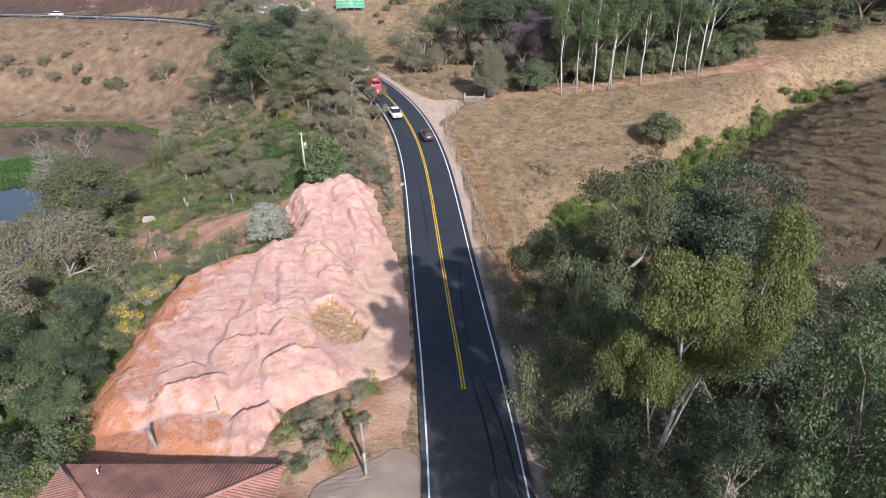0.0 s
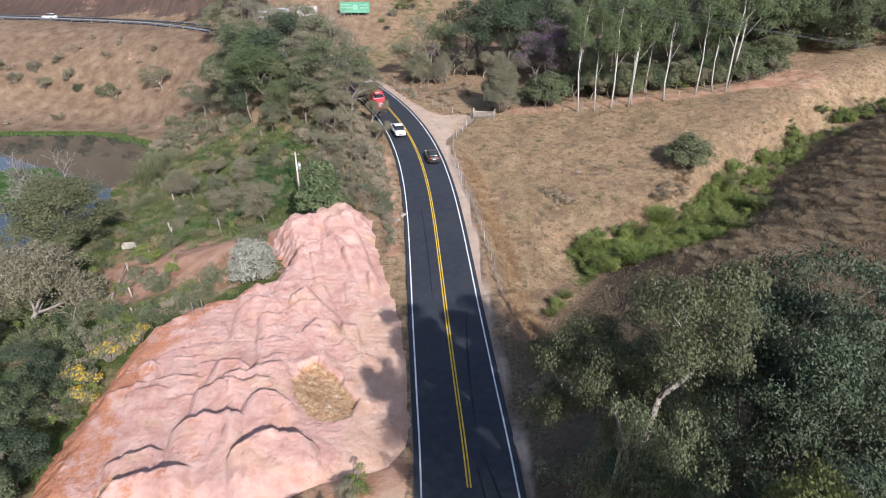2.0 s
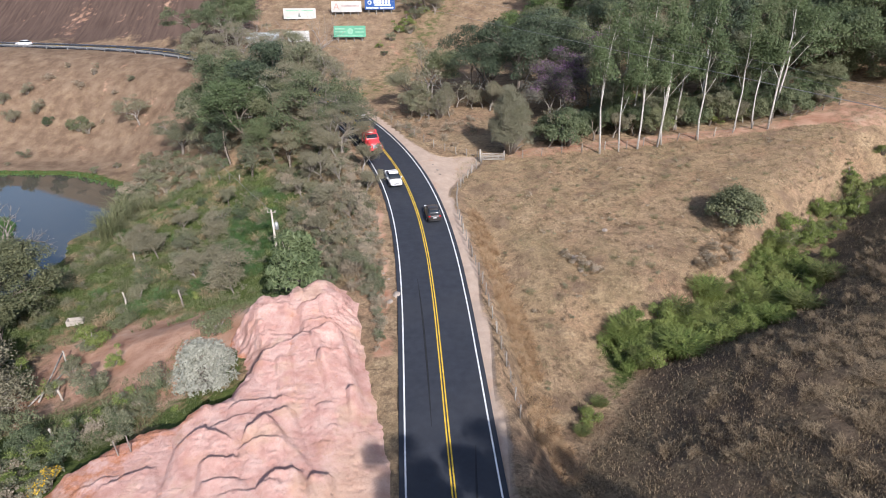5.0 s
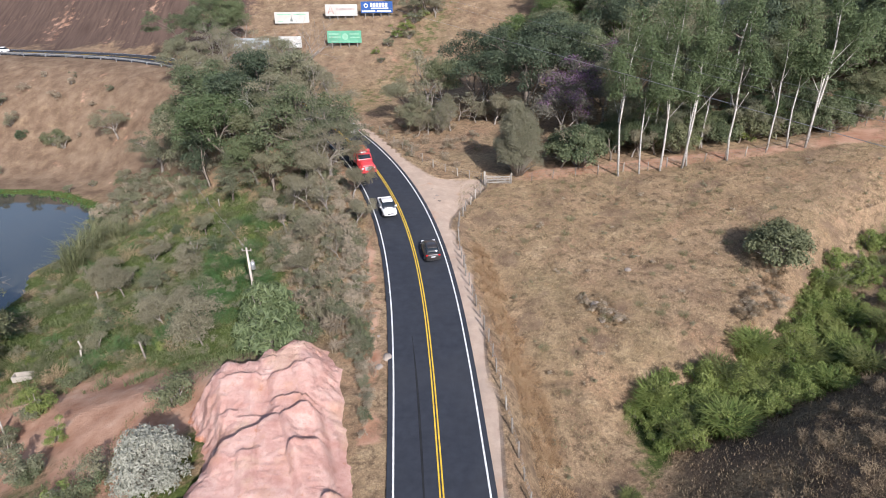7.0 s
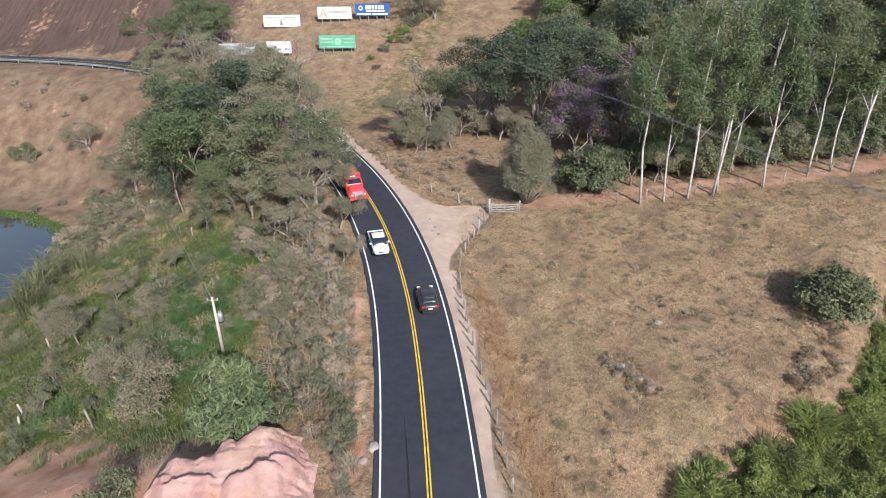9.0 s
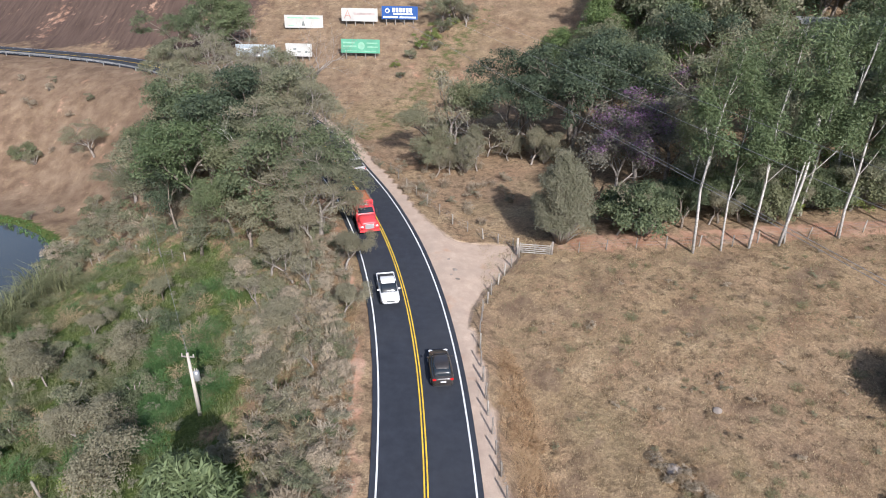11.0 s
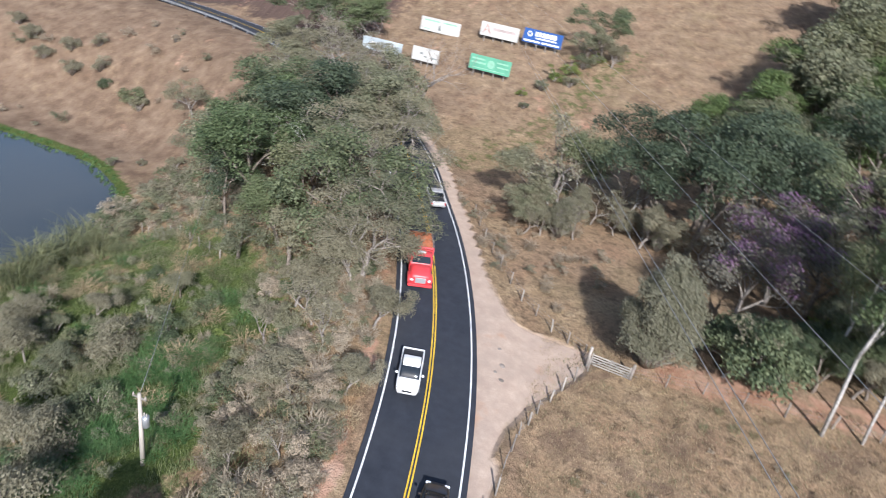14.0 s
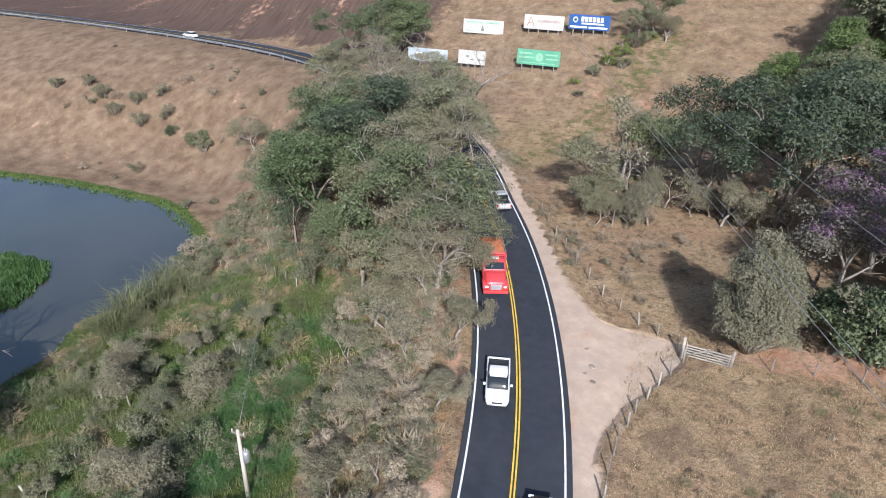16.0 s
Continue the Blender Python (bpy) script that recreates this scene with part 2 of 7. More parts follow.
def asphalt_material():
    n = Nodes("fresh_asphalt", 0.75, 0, 0.35)
    broad, mid, fine = n.noise(0.12, 3), n.noise(1.2, 5), n.noise(40.0, 3)
    col = n.ramp(mid, [(0.3, (0.023, 0.027, 0.036)), (0.7, (0.040, 0.045, 0.058))])
    col = n.mix(n.ramp(broad, [(0.45, 0.0), (0.7, 0.5)]), col, (0.052, 0.054, 0.060))
    old = n.mix(n.ramp(mid, [(0.45, 0.0), (0.7, 1.0)]), (0.070, 0.068, 0.066), (0.125, 0.118, 0.110))
    col = n.mix(n.math("MULTIPLY", n.attr("old"), 0.8), col, old)
    n.colour(n.mix(n.math("MULTIPLY", fine, 0.5), col, (0.018, 0.018, 0.020)))
    return n.bump(fine, 0.3, 0.01).m


def water_material():
    n = Nodes("pond_water", 0.03, 0, 0.9)
    n.b.inputs["IOR"].default_value = 1.55
    n.colour(n.mix(n.ramp(n.noise(0.05, 3), [(0.4, 0.0), (0.6, 1.0)]), (0.040, 0.042, 0.035), (0.058, 0.057, 0.045)))
    return n.bump(n.noise(1.2, 3), 0.05, 0.04).m


GROUND, SAND, ASPHALT, WATER = ground_material(), sand_material(), asphalt_material(), water_material()
WHITE_LINE = plain("road_paint_white", (0.74, 0.74, 0.72), 0.7, vary=0.10, scale=9)
YELLOW_LINE = plain("road_paint_yellow", (0.72, 0.46, 0.035), 0.7, vary=0.10, scale=9)
CONCRETE = plain("weathered_concrete", (0.46, 0.41, 0.35), 0.9, vary=0.16, scale=1.2)
# darker than CONCRETE: dust, with the trees' shade mixed into the colour
DUSTY_SHADED_SLAB = plain("dusty_shaded_concrete", (0.33, 0.255, 0.200), 0.95, vary=0.2, scale=1.0)
WOOD = plain("weathered_wood", (0.27, 0.235, 0.20), 0.9, vary=0.2, scale=9)
PALE_WOOD = plain("bleached_wood", (0.36, 0.325, 0.28), 0.9, vary=0.2, scale=9)
STEEL = plain("galvanised_steel", (0.55, 0.56, 0.57), 0.45, 0.7, vary=0.08)
RAIL_STEEL = plain("dull_rail_steel", (0.26, 0.26, 0.255), 0.75, 0.2, vary=0.12)
DARK_STEEL = plain("dark_steel", (0.10, 0.10, 0.11), 0.5, 0.5)
WIRE = plain("aluminium_wire", (0.30, 0.30, 0.30), 0.8, 0.1)
TILE = plain("clay_roof_tile", (0.33, 0.165, 0.130), 0.9, vary=0.18, scale=3)
PLASTER = plain("cream_plaster", (0.62, 0.56, 0.47), 0.9)
STONE = plain("grey_rock", (0.36, 0.30, 0.25), 0.95, vary=0.25, scale=3)
TIN = plain("grey_sheet_roof", (0.36, 0.35, 0.34), 0.7, 0.2, vary=0.2, scale=1.5)


# ---------------------------------------------------------------- helpers for things
def mesh_from(name, verts, faces, material, smooth=False):
    me = bpy.data.meshes.new(name)
    me.from_pydata([tuple(v) for v in verts], [], faces)
    me.materials.append(material)
    if smooth:
        me.polygons.foreach_set("use_smooth", [True] * len(me.polygons))
    me.update()
    return me


def quads_mesh(name, v, material):
    """A mesh of loose faces from an array (n, corners, 3)."""
    n, k = v.shape[:2]
    me = bpy.data.meshes.new(name)
    me.vertices.add(n * k)
    me.vertices.foreach_set("co", np.ascontiguousarray(v, dtype=np.float32).ravel())
    me.loops.add(n * k)
    me.loops.foreach_set("vertex_index", np.arange(n * k, dtype=np.int32))
    me.polygons.add(n)
    me.polygons.foreach_set("loop_start", np.arange(0, n * k, k, dtype=np.int32))
    me.update(calc_edges=True)
    me.materials.append(material)
    return me


def part(name, data, parent, label="", m=None):
    """Links a mesh as one part under a thing or a part."""
    ob = new(name, data)
    ob.parent = parent
    if m is not None:
        ob.matrix_basis = m
    return tagged(ob, label)


def bm_part(name, bm, material, parent, label="", m=None):
    me = bpy.data.meshes.new(name)
    bm.to_mesh(me)
    bm.free()
    me.materials.append(material)
    return part(name, me, parent, label, m)


def thing(name, m, label, category, group="", kind=""):
    ob = new(name)
    ob.empty_display_size = 0.3
    ob.matrix_basis = m
    return tagged(ob, label, category, group, kind)


def box(bm, x0, x1, y0, y1, z0, z1, bevel=0.0):
    r = bmesh.ops.create_cube(bm, size=1.0, matrix=Matrix.Translation(((x0 + x1) / 2, (y0 + y1) / 2, (z0 + z1) / 2)) @ Matrix.Diagonal((x1 - x0, y1 - y0, z1 - z0, 1)))
    if bevel:
        edges = {e for v in r["verts"] for e in v.link_edges}
        bmesh.ops.bevel(bm, geom=list(edges), offset=bevel, segments=2, affect="EDGES")


def box_bm(*a):
    bm = bmesh.new()
    box(bm, *a)
    return bm


class Tubes:
    """Collects tapered tubes into one mesh."""

    def __init__(self, sides=6):
        self.v, self.f, self.n = [], [], sides

    def add(self, points, radii):
        n, base = self.n, len(self.v)
        for i, (p, r) in enumerate(zip(points, radii)):
            d = (Vector(points[min(i + 1, len(points) - 1)]) - Vector(points[max(i - 1, 0)])).normalized()
            a = d.orthogonal().normalized()
            b = d.cross(a)
            for k in range(n):
                w = 2 * math.pi * k / n
                self.v.append(Vector(p) + (a * math.cos(w) + b * math.sin(w)) * r)
        for i in range(len(points) - 1):
            for k in range(n):
                q = base + i * n
                self.f.append((q + k, q + (k + 1) % n, q + n + (k + 1) % n, q + n + k))
        self.f.append(tuple(range(base + n - 1, base - 1, -1)))
        self.f.append(tuple(range(len(self.v) - n, len(self.v))))

    def mesh(self, name, material):
        return mesh_from(name, self.v, self.f, material, True)


# ---------------------------------------------------------------- the lie of the land
LINE = [(4.6, -60, -1.0), (3.4, 0, -1.3), (2.75, 25, -1.6), (1.79, 40, -1.68), (0.88, 50, -1.5), (-0.05, 60, -1.19), (-0.95, 70, -0.74),
        (-1.92, 80, -0.2), (-3.16, 90, 0.4), (-4.9, 100, 1.0), (-7.39, 110, 1.62), (-10.78, 120, 2.2), (-15.1, 130, 2.7), (-20.4, 140, 3.2),
        (-27.5, 152, 4.2), (-38, 164, 5.6), (-54, 176, 7.2), (-75, 188, 8), (-100, 197, 8), (-135, 204, 8), (-180, 209, 8), (-260, 214, 8), (-340, 216, 8)]


def spline(points, per=14):
    out = []
    P = [Vector(p) for p in points]
    for i in range(len(P) - 1):
        a, b, c, d = P[max(i - 1, 0)], P[i], P[i + 1], P[min(i + 2, len(P) - 1)]
        for k in range(per):
            t = k / per
            out.append(0.5 * ((2 * b) + (c - a) * t + (2 * a - 5 * b + 4 * c - d) * t * t + (3 * b - a - 3 * c + d) * t ** 3))
    return np.array([tuple(v) for v in out + [P[-1]]])


ROAD = spline(LINE)
TANGENT = np.gradient(ROAD[:, :2], axis=0)
TANGENT /= np.linalg.norm(TANGENT, axis=1)[:, None]
RIGHT = np.stack([TANGENT[:, 1], -TANGENT[:, 0]], 1)
HALF = 3.75


def smooth(v, a, b):
    t = np.clip((v - a) / (b - a), 0, 1)
    return t * t * (3 - 2 * t)


def soft(v, k=4.0):
    return np.logaddexp(0, np.asarray(v) / k) * k


def waves(x, y, scale, seed, octaves=4):
    """Smooth noise on arrays: a sum of turned sine waves."""
    rng = np.random.RandomState(seed)
    out, amp, f = 0, 1.0, 1.0 / scale
    for _ in range(octaves):
        for _ in range(3):
            a, ph = rng.uniform(0, 6.28), rng.uniform(0, 6.28)
            u = x * math.cos(a) + y * math.sin(a)
            w = -x * math.sin(a) + y * math.cos(a)
            out = out + amp * np.sin(6.28 * f * u + ph + 1.5 * np.sin(6.28 * f * 0.6 * w + ph))
        amp, f = amp * 0.55, f * 2.03
    return out / 5.0


def beside_road(x, y):
    """Distance from the road's centre line (right of it: positive), the road's height there, and the index."""
    x, y = np.atleast_1d(x).astype(float), np.atleast_1d(y).astype(float)
    best, idx = np.full(x.shape, 1e18), np.zeros(x.shape, int)
    for k in range(len(ROAD)):
        d = (x - ROAD[k, 0]) ** 2 + (y - ROAD[k, 1]) ** 2
        m = d < best
        best[m], idx[m] = d[m], k
    side = (x - ROAD[idx, 0]) * RIGHT[idx, 0] + (y - ROAD[idx, 1]) * RIGHT[idx, 1]
    return np.where(side >= 0, 1, -1) * np.sqrt(best), ROAD[idx, 2], idx


def in_polygon_distance(x, y, poly):
    """Distance to the outline, positive inside."""
    P = np.array(poly, float)
    inside = np.zeros(x.shape, bool)
    best = np.full(x.shape, 1e18)
    for i in range(len(P)):
        (ax, ay), (bx, by) = P[i], P[(i + 1) % len(P)]
        t = np.clip(((x - ax) * (bx - ax) + (y - ay) * (by - ay)) / ((bx - ax) ** 2 + (by - ay) ** 2), 0, 1)
        best = np.minimum(best, (x - ax - t * (bx - ax)) ** 2 + (y - ay - t * (by - ay)) ** 2)
        cross = ((ay > y) != (by > y)) & (x < (bx - ax) * (y - ay) / (by - ay + 1e-12) + ax)
        inside ^= cross
    return np.where(inside, 1, -1) * np.sqrt(best)


POND = -10.8
SHORE = [(-210, 138), (-150, 142), (-120, 144.5), (-106, 146.8), (-92, 147.4), (-82, 146.8), (-77, 145.4), (-70, 141.6), (-65.2, 137.6), (-62, 130), (-58.6, 125), (-60.6, 120.5), (-63, 114.5),
         (-60, 109), (-60.2, 103), (-62.5, 95), (-61, 84), (-60, 72), (-64, 60), (-80, 50), (-140, 45), (-210, 60)]
ISLAND = [(-86.5, 122.8), (-80, 123.2), (-75.8, 119.5), (-73.8, 114), (-76, 108), (-84, 106), (-91, 110), (-92, 118)]
# bottom of the gully between pasture and ploughed hill
GULLY = [(5, 60, -5.4), (11, 68.5, -6.0), (17, 77.5, -5.7), (26, 81, -5.2), (35, 86, -4.7), (42, 94.5, -4.0), (49, 102, -2.6), (58, 109.5, -0.3), (75, 117, 4.6), (110, 130, 12.0)]


def gully_way(x, y):
    """Distance from the gully's bottom (positive towards the hill) and the bottom's height there."""
    best, side, low = np.full(x.shape, 1e18), np.zeros(x.shape), np.zeros(x.shape)
    for (ax, ay, az), (bx, by, bz) in zip(GULLY, GULLY[1:]):
        long = math.hypot(bx - ax, by - ay)
        u = np.clip(((x - ax) * (bx - ax) + (y - ay) * (by - ay)) / long ** 2, 0, 1)
        q = (x - ax - u * (bx - ax)) ** 2 + (y - ay - u * (by - ay)) ** 2
        m = q < best
        best = np.where(m, q, best)
        side = np.where(m, np.sign((x - ax) * (by - ay) - (y - ay) * (bx - ax)), side)
        low = np.where(m, az + u * (bz - az), low)
    return side * np.sqrt(best), low


def gully(x, y):
    return gully_way(np.asarray(x, float), np.asarray(y, float))[0]


def land(x, y):
    """Height of the ground, before the road is cut into it."""
    x, y = np.atleast_1d(x).astype(float), np.atleast_1d(y).astype(float)
    d, zr, idx = beside_road(x, y)
    # west: down to the pond
    wide = np.where(ROAD[idx, 1] > 168, 45.0 + 0.5 * np.clip(-x - 85, 0, 60), 58.0)
    floor = POND - 0.9 + 6.5 * (1 - smooth(y, 52, 74)) * smooth(x, -62, -38)
    west = zr + (floor - zr) * smooth(-d, 5.0, wide)
    west = west - 3.0 * smooth(-d, 6, 15) * (1 - smooth(-d, 27, 48)) * smooth(y, 79, 89) * (1 - smooth(y, 116, 134))
    out = -in_polygon_distance(x, y, SHORE)
    bank = np.maximum(POND + 0.2 + 0.045 * out, POND + (west - POND) * smooth(out, -1, 10 + 18 * smooth(y, 118, 138))) + 0.35 * waves(x, y, 14, 3) * smooth(out, 0, 8)
    isle = in_polygon_distance(x, y, ISLAND)
    bed = np.maximum(POND - 0.9 * smooth(-out, -0.2, 3.0), POND - 0.9 + 1.5 * smooth(isle, -1.5, 2.5))
    west = np.where(out > 0, bank, bed)
    # east: pasture, ploughed hill, wood, far hillside
    foot = 173 + 0.22 * soft(-x - 28, 5) + 0.30 * soft(-x - 58, 8)
    east = 3 + 0.08 * (soft(x + 10, 6) - 32) + 0.16 * (y - 119) - 0.11 * soft(y - 119, 3) + 0.35 * soft(y - foot, 5) + 0.10 * soft(x - 50, 6)
    east = east + 0.30 * soft(y - foot - 8, 6) * smooth(-x, 52, 84)
    s, low = gully_way(x, y)
    dip = np.exp(-(s / 4.4) ** 2)
    hill = 0.74 * soft(s - 2.4, 0.9) - 0.42 * soft(s - 12, 2.2) - 0.2 * soft(s - 26, 8) - 0.2 * soft(s - 60, 10)
    here = 1 - smooth(y - 0.45 * (x - 60), 116, 130)
    east = np.where(s < 0, east + np.minimum(low - east, 0) * dip * here, east * (1 - here) + here * (low + hill * (0.55 + 0.45 * smooth(x, 12, 28))))
    east = east + 0.22 * waves(x, y, 17, 5)
    z = np.where(d < 0, west, east)
    # shoulders and banks
    k = smooth(np.abs(d), HALF + 1.2, HALF + np.where(d < 0, 5.5, 6.0))
    return (zr - 0.12) * (1 - k) + z * k - 0.25 * (np.abs(d) < HALF - 0.3), d


def ground(x, y):
    return float(land(x, y)[0][0])


def axis(lo, hi, a, b, step, grow=1.12):
    inner = list(np.arange(a, b, step))
    s, v = step, inner[-1]
    while v < hi:
        s = min(s * grow, 9)
        v += s
        inner.append(v)
    s, v = step, inner[0]
    while v > lo:
        s = min(s * grow, 9)
        v -= s
        inner.insert(0, v)
    return np.array(inner)


def grid_mesh(name, X, Y, Z, material, keep=None):
    ny, nx = X.shape
    v = np.stack([X, Y, Z], -1).reshape(-1, 3)
    i = np.arange(ny * nx).reshape(ny, nx)
    q = np.stack([i[:-1, :-1], i[:-1, 1:], i[1:, 1:], i[1:, :-1]], -1).reshape(-1, 4)
    if keep is not None:
        k = keep.reshape(-1)
        q = q[k[q].any(1)]
    me = bpy.data.meshes.new(name)
    me.vertices.add(len(v))
    me.vertices.foreach_set("co", v.astype(np.float32).ravel())
    me.loops.add(len(q) * 4)
    me.loops.foreach_set("vertex_index", q.astype(np.int32).ravel())
    me.polygons.add(len(q))
    me.polygons.foreach_set("loop_start", np.arange(0, len(q) * 4, 4, dtype=np.int32))
    me.polygons.foreach_set("use_smooth", np.ones(len(q), bool))
    me.update(calc_edges=True)
    me.materials.append(material)
    return me


def layer(me, name, values):
    me.attributes.new(name, "FLOAT", "POINT").data.foreach_set("value", np.asarray(values, np.float32).ravel())


SAND_AREA = [(-26, 31.5), (-29, 37), (-29.8, 43), (-29.8, 50), (-29.6, 58), (-26, 61.8), (-22.5, 63.6), (-19.2, 66), (-18.6, 70), (-22.3, 75.3), (-21, 80.4), (-17.5, 80.9), (-14.8, 83.2), (-12.0, 82.8),
             (-9.0, 79), (-7.6, 73), (-5.3, 65), (-3.3, 58), (-2.0, 50), (-1.6, 43), (-3.4, 40.0), (-8.5, 38.6), (-11.5, 36.5), (-12.5, 31.5)]


def build_ground():
    X, Y = np.meshgrid(axis(-420, 330, -66, 64, 0.9), axis(-120, 520, 16, 160, 0.9))
    Z, d = land(X.ravel(), Y.ravel())
    Z, d = Z.reshape(X.shape), d.reshape(X.shape)
    e = gully(X, Y)
    east = (d > 0) & (Y - 0.45 * np.clip(X - 60, 0, 99) < 122)
    hill = smooth(e, 2.0, 5.0) * east
    rough = waves(X, Y, 2.6, 8, 3)
    near = smooth(X, -80, -64) * (1 - smooth(X, 62, 76)) * (1 - smooth(Y, 156, 172))
    Z = Z + np.where(np.abs(d) > HALF + 2, 0.11 + 0.12 * hill, 0.0) * rough * near
    Z = Z + 0.5 * hill * smooth(e, 5, 10) * waves(X, Y, 9, 14, 3) + 0.12 * hill * smooth(e, 4, 9) * np.sin(e * 1.15 + 2.2 * waves(X, Y, 15, 10, 3)) * smooth(waves(X, Y, 18, 9, 2), -0.5, 0.3)
    s = in_polygon_distance(X, Y, SAND_AREA)
    Z = Z - 1.2 * smooth(s, 0.5, 2.5)
    me = grid_mesh("ground", X, Y, Z, GROUND)
    far = smooth(Y, 168, 178)
    west = (d < 0) * (1 - smooth(X, -16, -9) * 0.85)
    green = west * smooth(Y, 22, 36) * smooth(-d, 7, 16) * (1 - smooth(Y, 118, 134)) * (0.74 + 0.55 * waves(X, Y, 12, 12))
    green = green + 0.75 * smooth(-np.abs(e + 0.2), -3.6, -2.0) * east * smooth(X, 13, 17) * (1 - 0.55 * smooth(X, 38, 44))
    green = green + 0.42 * np.exp(-(((X + 18 - 0.35 * (Y - 165)) / 7) ** 2)) * smooth(Y, 150, 158) * (1 - smooth(Y, 205, 220))
    shore = (1 - smooth(np.abs(-in_polygon_distance(X, Y, SHORE) - 0.3), 0.8, 1.9)) * (d < 0) * smooth(Y, 118, 132) + smooth(in_polygon_distance(X, Y, ISLAND), -1.0, 0.5)
    green = green * (1 - 0.8 * smooth(-np.hypot(X + 21.5, Y - 79.5), -7.5, -4)) * (1 - 0.75 * smooth(-np.hypot((X + 38) * 0.8, Y - 79), -13, -6))
    green = np.maximum(green, 1.1 * shore)
    track = smooth(-np.abs(d - 3.9), -1.0 - 0.9 * smooth(Y, 60, 104), -0.5 - 0.7 * smooth(Y, 60, 104)) * (Y < 175) * np.where(d > 0, 1.0, 0.0) * (0.6 + 0.4 * smooth(Y, 50, 80))
    apron = in_polygon_distance(X, Y, [(-4.5, 104), (-1.2, 106), (0.2, 112), (3.9, 118.4), (4.3, 120.6), (-3.6, 121.6), (-10.6, 130.4), (-16.6, 139.6), (-18, 138), (-11, 127)])
    track = np.maximum(track, smooth(apron, -1.2, 0.6))
    red = 0.95 * smooth(-np.abs(d + 5.2), -1.3, -0.4) * (0.55 + 0.5 * waves(X, Y, 9, 21)) * (Y > 70) * (Y < 130)
    red = red + 0.62 * smooth(-np.hypot((X + 38) * 0.8, Y - 79), -13, -5) + 0.5 * smooth(-np.hypot(X + 33, Y - 82), -9, -4) + 0.75 * smooth(-np.hypot(X + 26.5, (Y - 73) * 0.6), -7, -3) + 0.7 * smooth(-np.hypot(X + 21.0, Y - 79.5), -6.5, -3)
    red = red + 0.45 * far * (d > 0) * smooth(waves(X, Y, 30, 31), 0.1, 0.7) + 0.5 * smooth(-np.hypot(X - 62, Y - 124), -9, -4)
    red = red + 0.35 * (X < -40) * (Y > 150) * smooth(waves(X, Y, 18, 33), 0.1, 0.6)
    red = red + 0.6 * smooth(-np.abs(Y - 121.3 - 0.06 * np.clip(X - 20, 0, 50)), -2.6, -1.2) * smooth(X, 7, 9) * (1 - smooth(X, 55, 62))
    red = red + 0.5 * smooth(d + 12, -2, 2) * (d < -4.5) * (Y > 26) * (Y < 42)
    plough = hill * 0.95
    burnt = far * smooth(-X, 50, 62) * smooth(d, 6, 10) * (1 - smooth(d, 60, 90))
    brown = far * (d > 0) * 0.5 + 0.8 * smooth(Y, 134, 150) * (d < 0) * smooth(-X, 40, 52) + 0.7 * (d > 0) * (Y < 122) * smooth(waves(X, Y, 9, 35), 0.1, 0.55)
    side = smooth(d + 9, -1, 1.5) * (1 - smooth(d + 4.6, -0.6, 0.3))
    red = red + 0.9 * side * smooth(Y, 33, 36) * (1 - smooth(Y, 46, 60)) + 0.7 * smooth(-np.hypot((X + 20) / 1.6, Y - 30), -9, -4)
    for nm, v in (("green", green), ("track", track), ("red", red), ("plough", plough), ("brown", brown), ("burnt", burnt)):
        layer(me, nm, v)
    tagged(new("ground", me), "rolling ground of dry straw grass, green hollow and red soil", "ground", kind="structure")


build_ground()


# where tipped loads break off: ends of each low scarp, its height and how far it bows out
SCARPS = [(-20.2, 42.9, -15.0, 44.2, 0.75, 0.5), (-14.9, 40.2, -9.0, 42.0, 0.85, 1.2), (-23.4, 37.2, -17.4, 39.6, 0.6, 0.2), (-16.1, 35.6, -11.4, 36.6, 0.7, 0.2), (-23.8, 39.8, -20.2, 41.7, 0.45, 0.1),
          (-18.6, 48.2, -13.3, 50.6, 0.5, 0.2), (-15.2, 46.2, -11.2, 45.4, 0.5, 0.7), (-12.9, 54.9, -10.2, 56.7, 0.5, 0.4), (-15.2, 59.4, -13.4, 61.2, 0.5, 0.5), (-20.2, 58.8, -16.0, 59.3, 0.5, 1.0),
          (-19.4, 50.8, -16.2, 50.4, 0.45, 0.5), (-17.4, 67.8, -12.9, 72.0, 0.6, 0.15), (-12.8, 71.4, -10.0, 72.6, 0.6, 0.5), (-11.6, 68.4, -9.0, 69.5, 0.55, 0.4), (-8.5, 65.0, -5.4, 65.8, 0.6, 0.3)]
PIT = [(-12.5, 48.9), (-12.0, 50.8), (-11.0, 51.6), (-9.4, 50.3), (-6.8, 47.2), (-7.2, 45.2), (-9.3, 44.4), (-11.4, 46.2)]


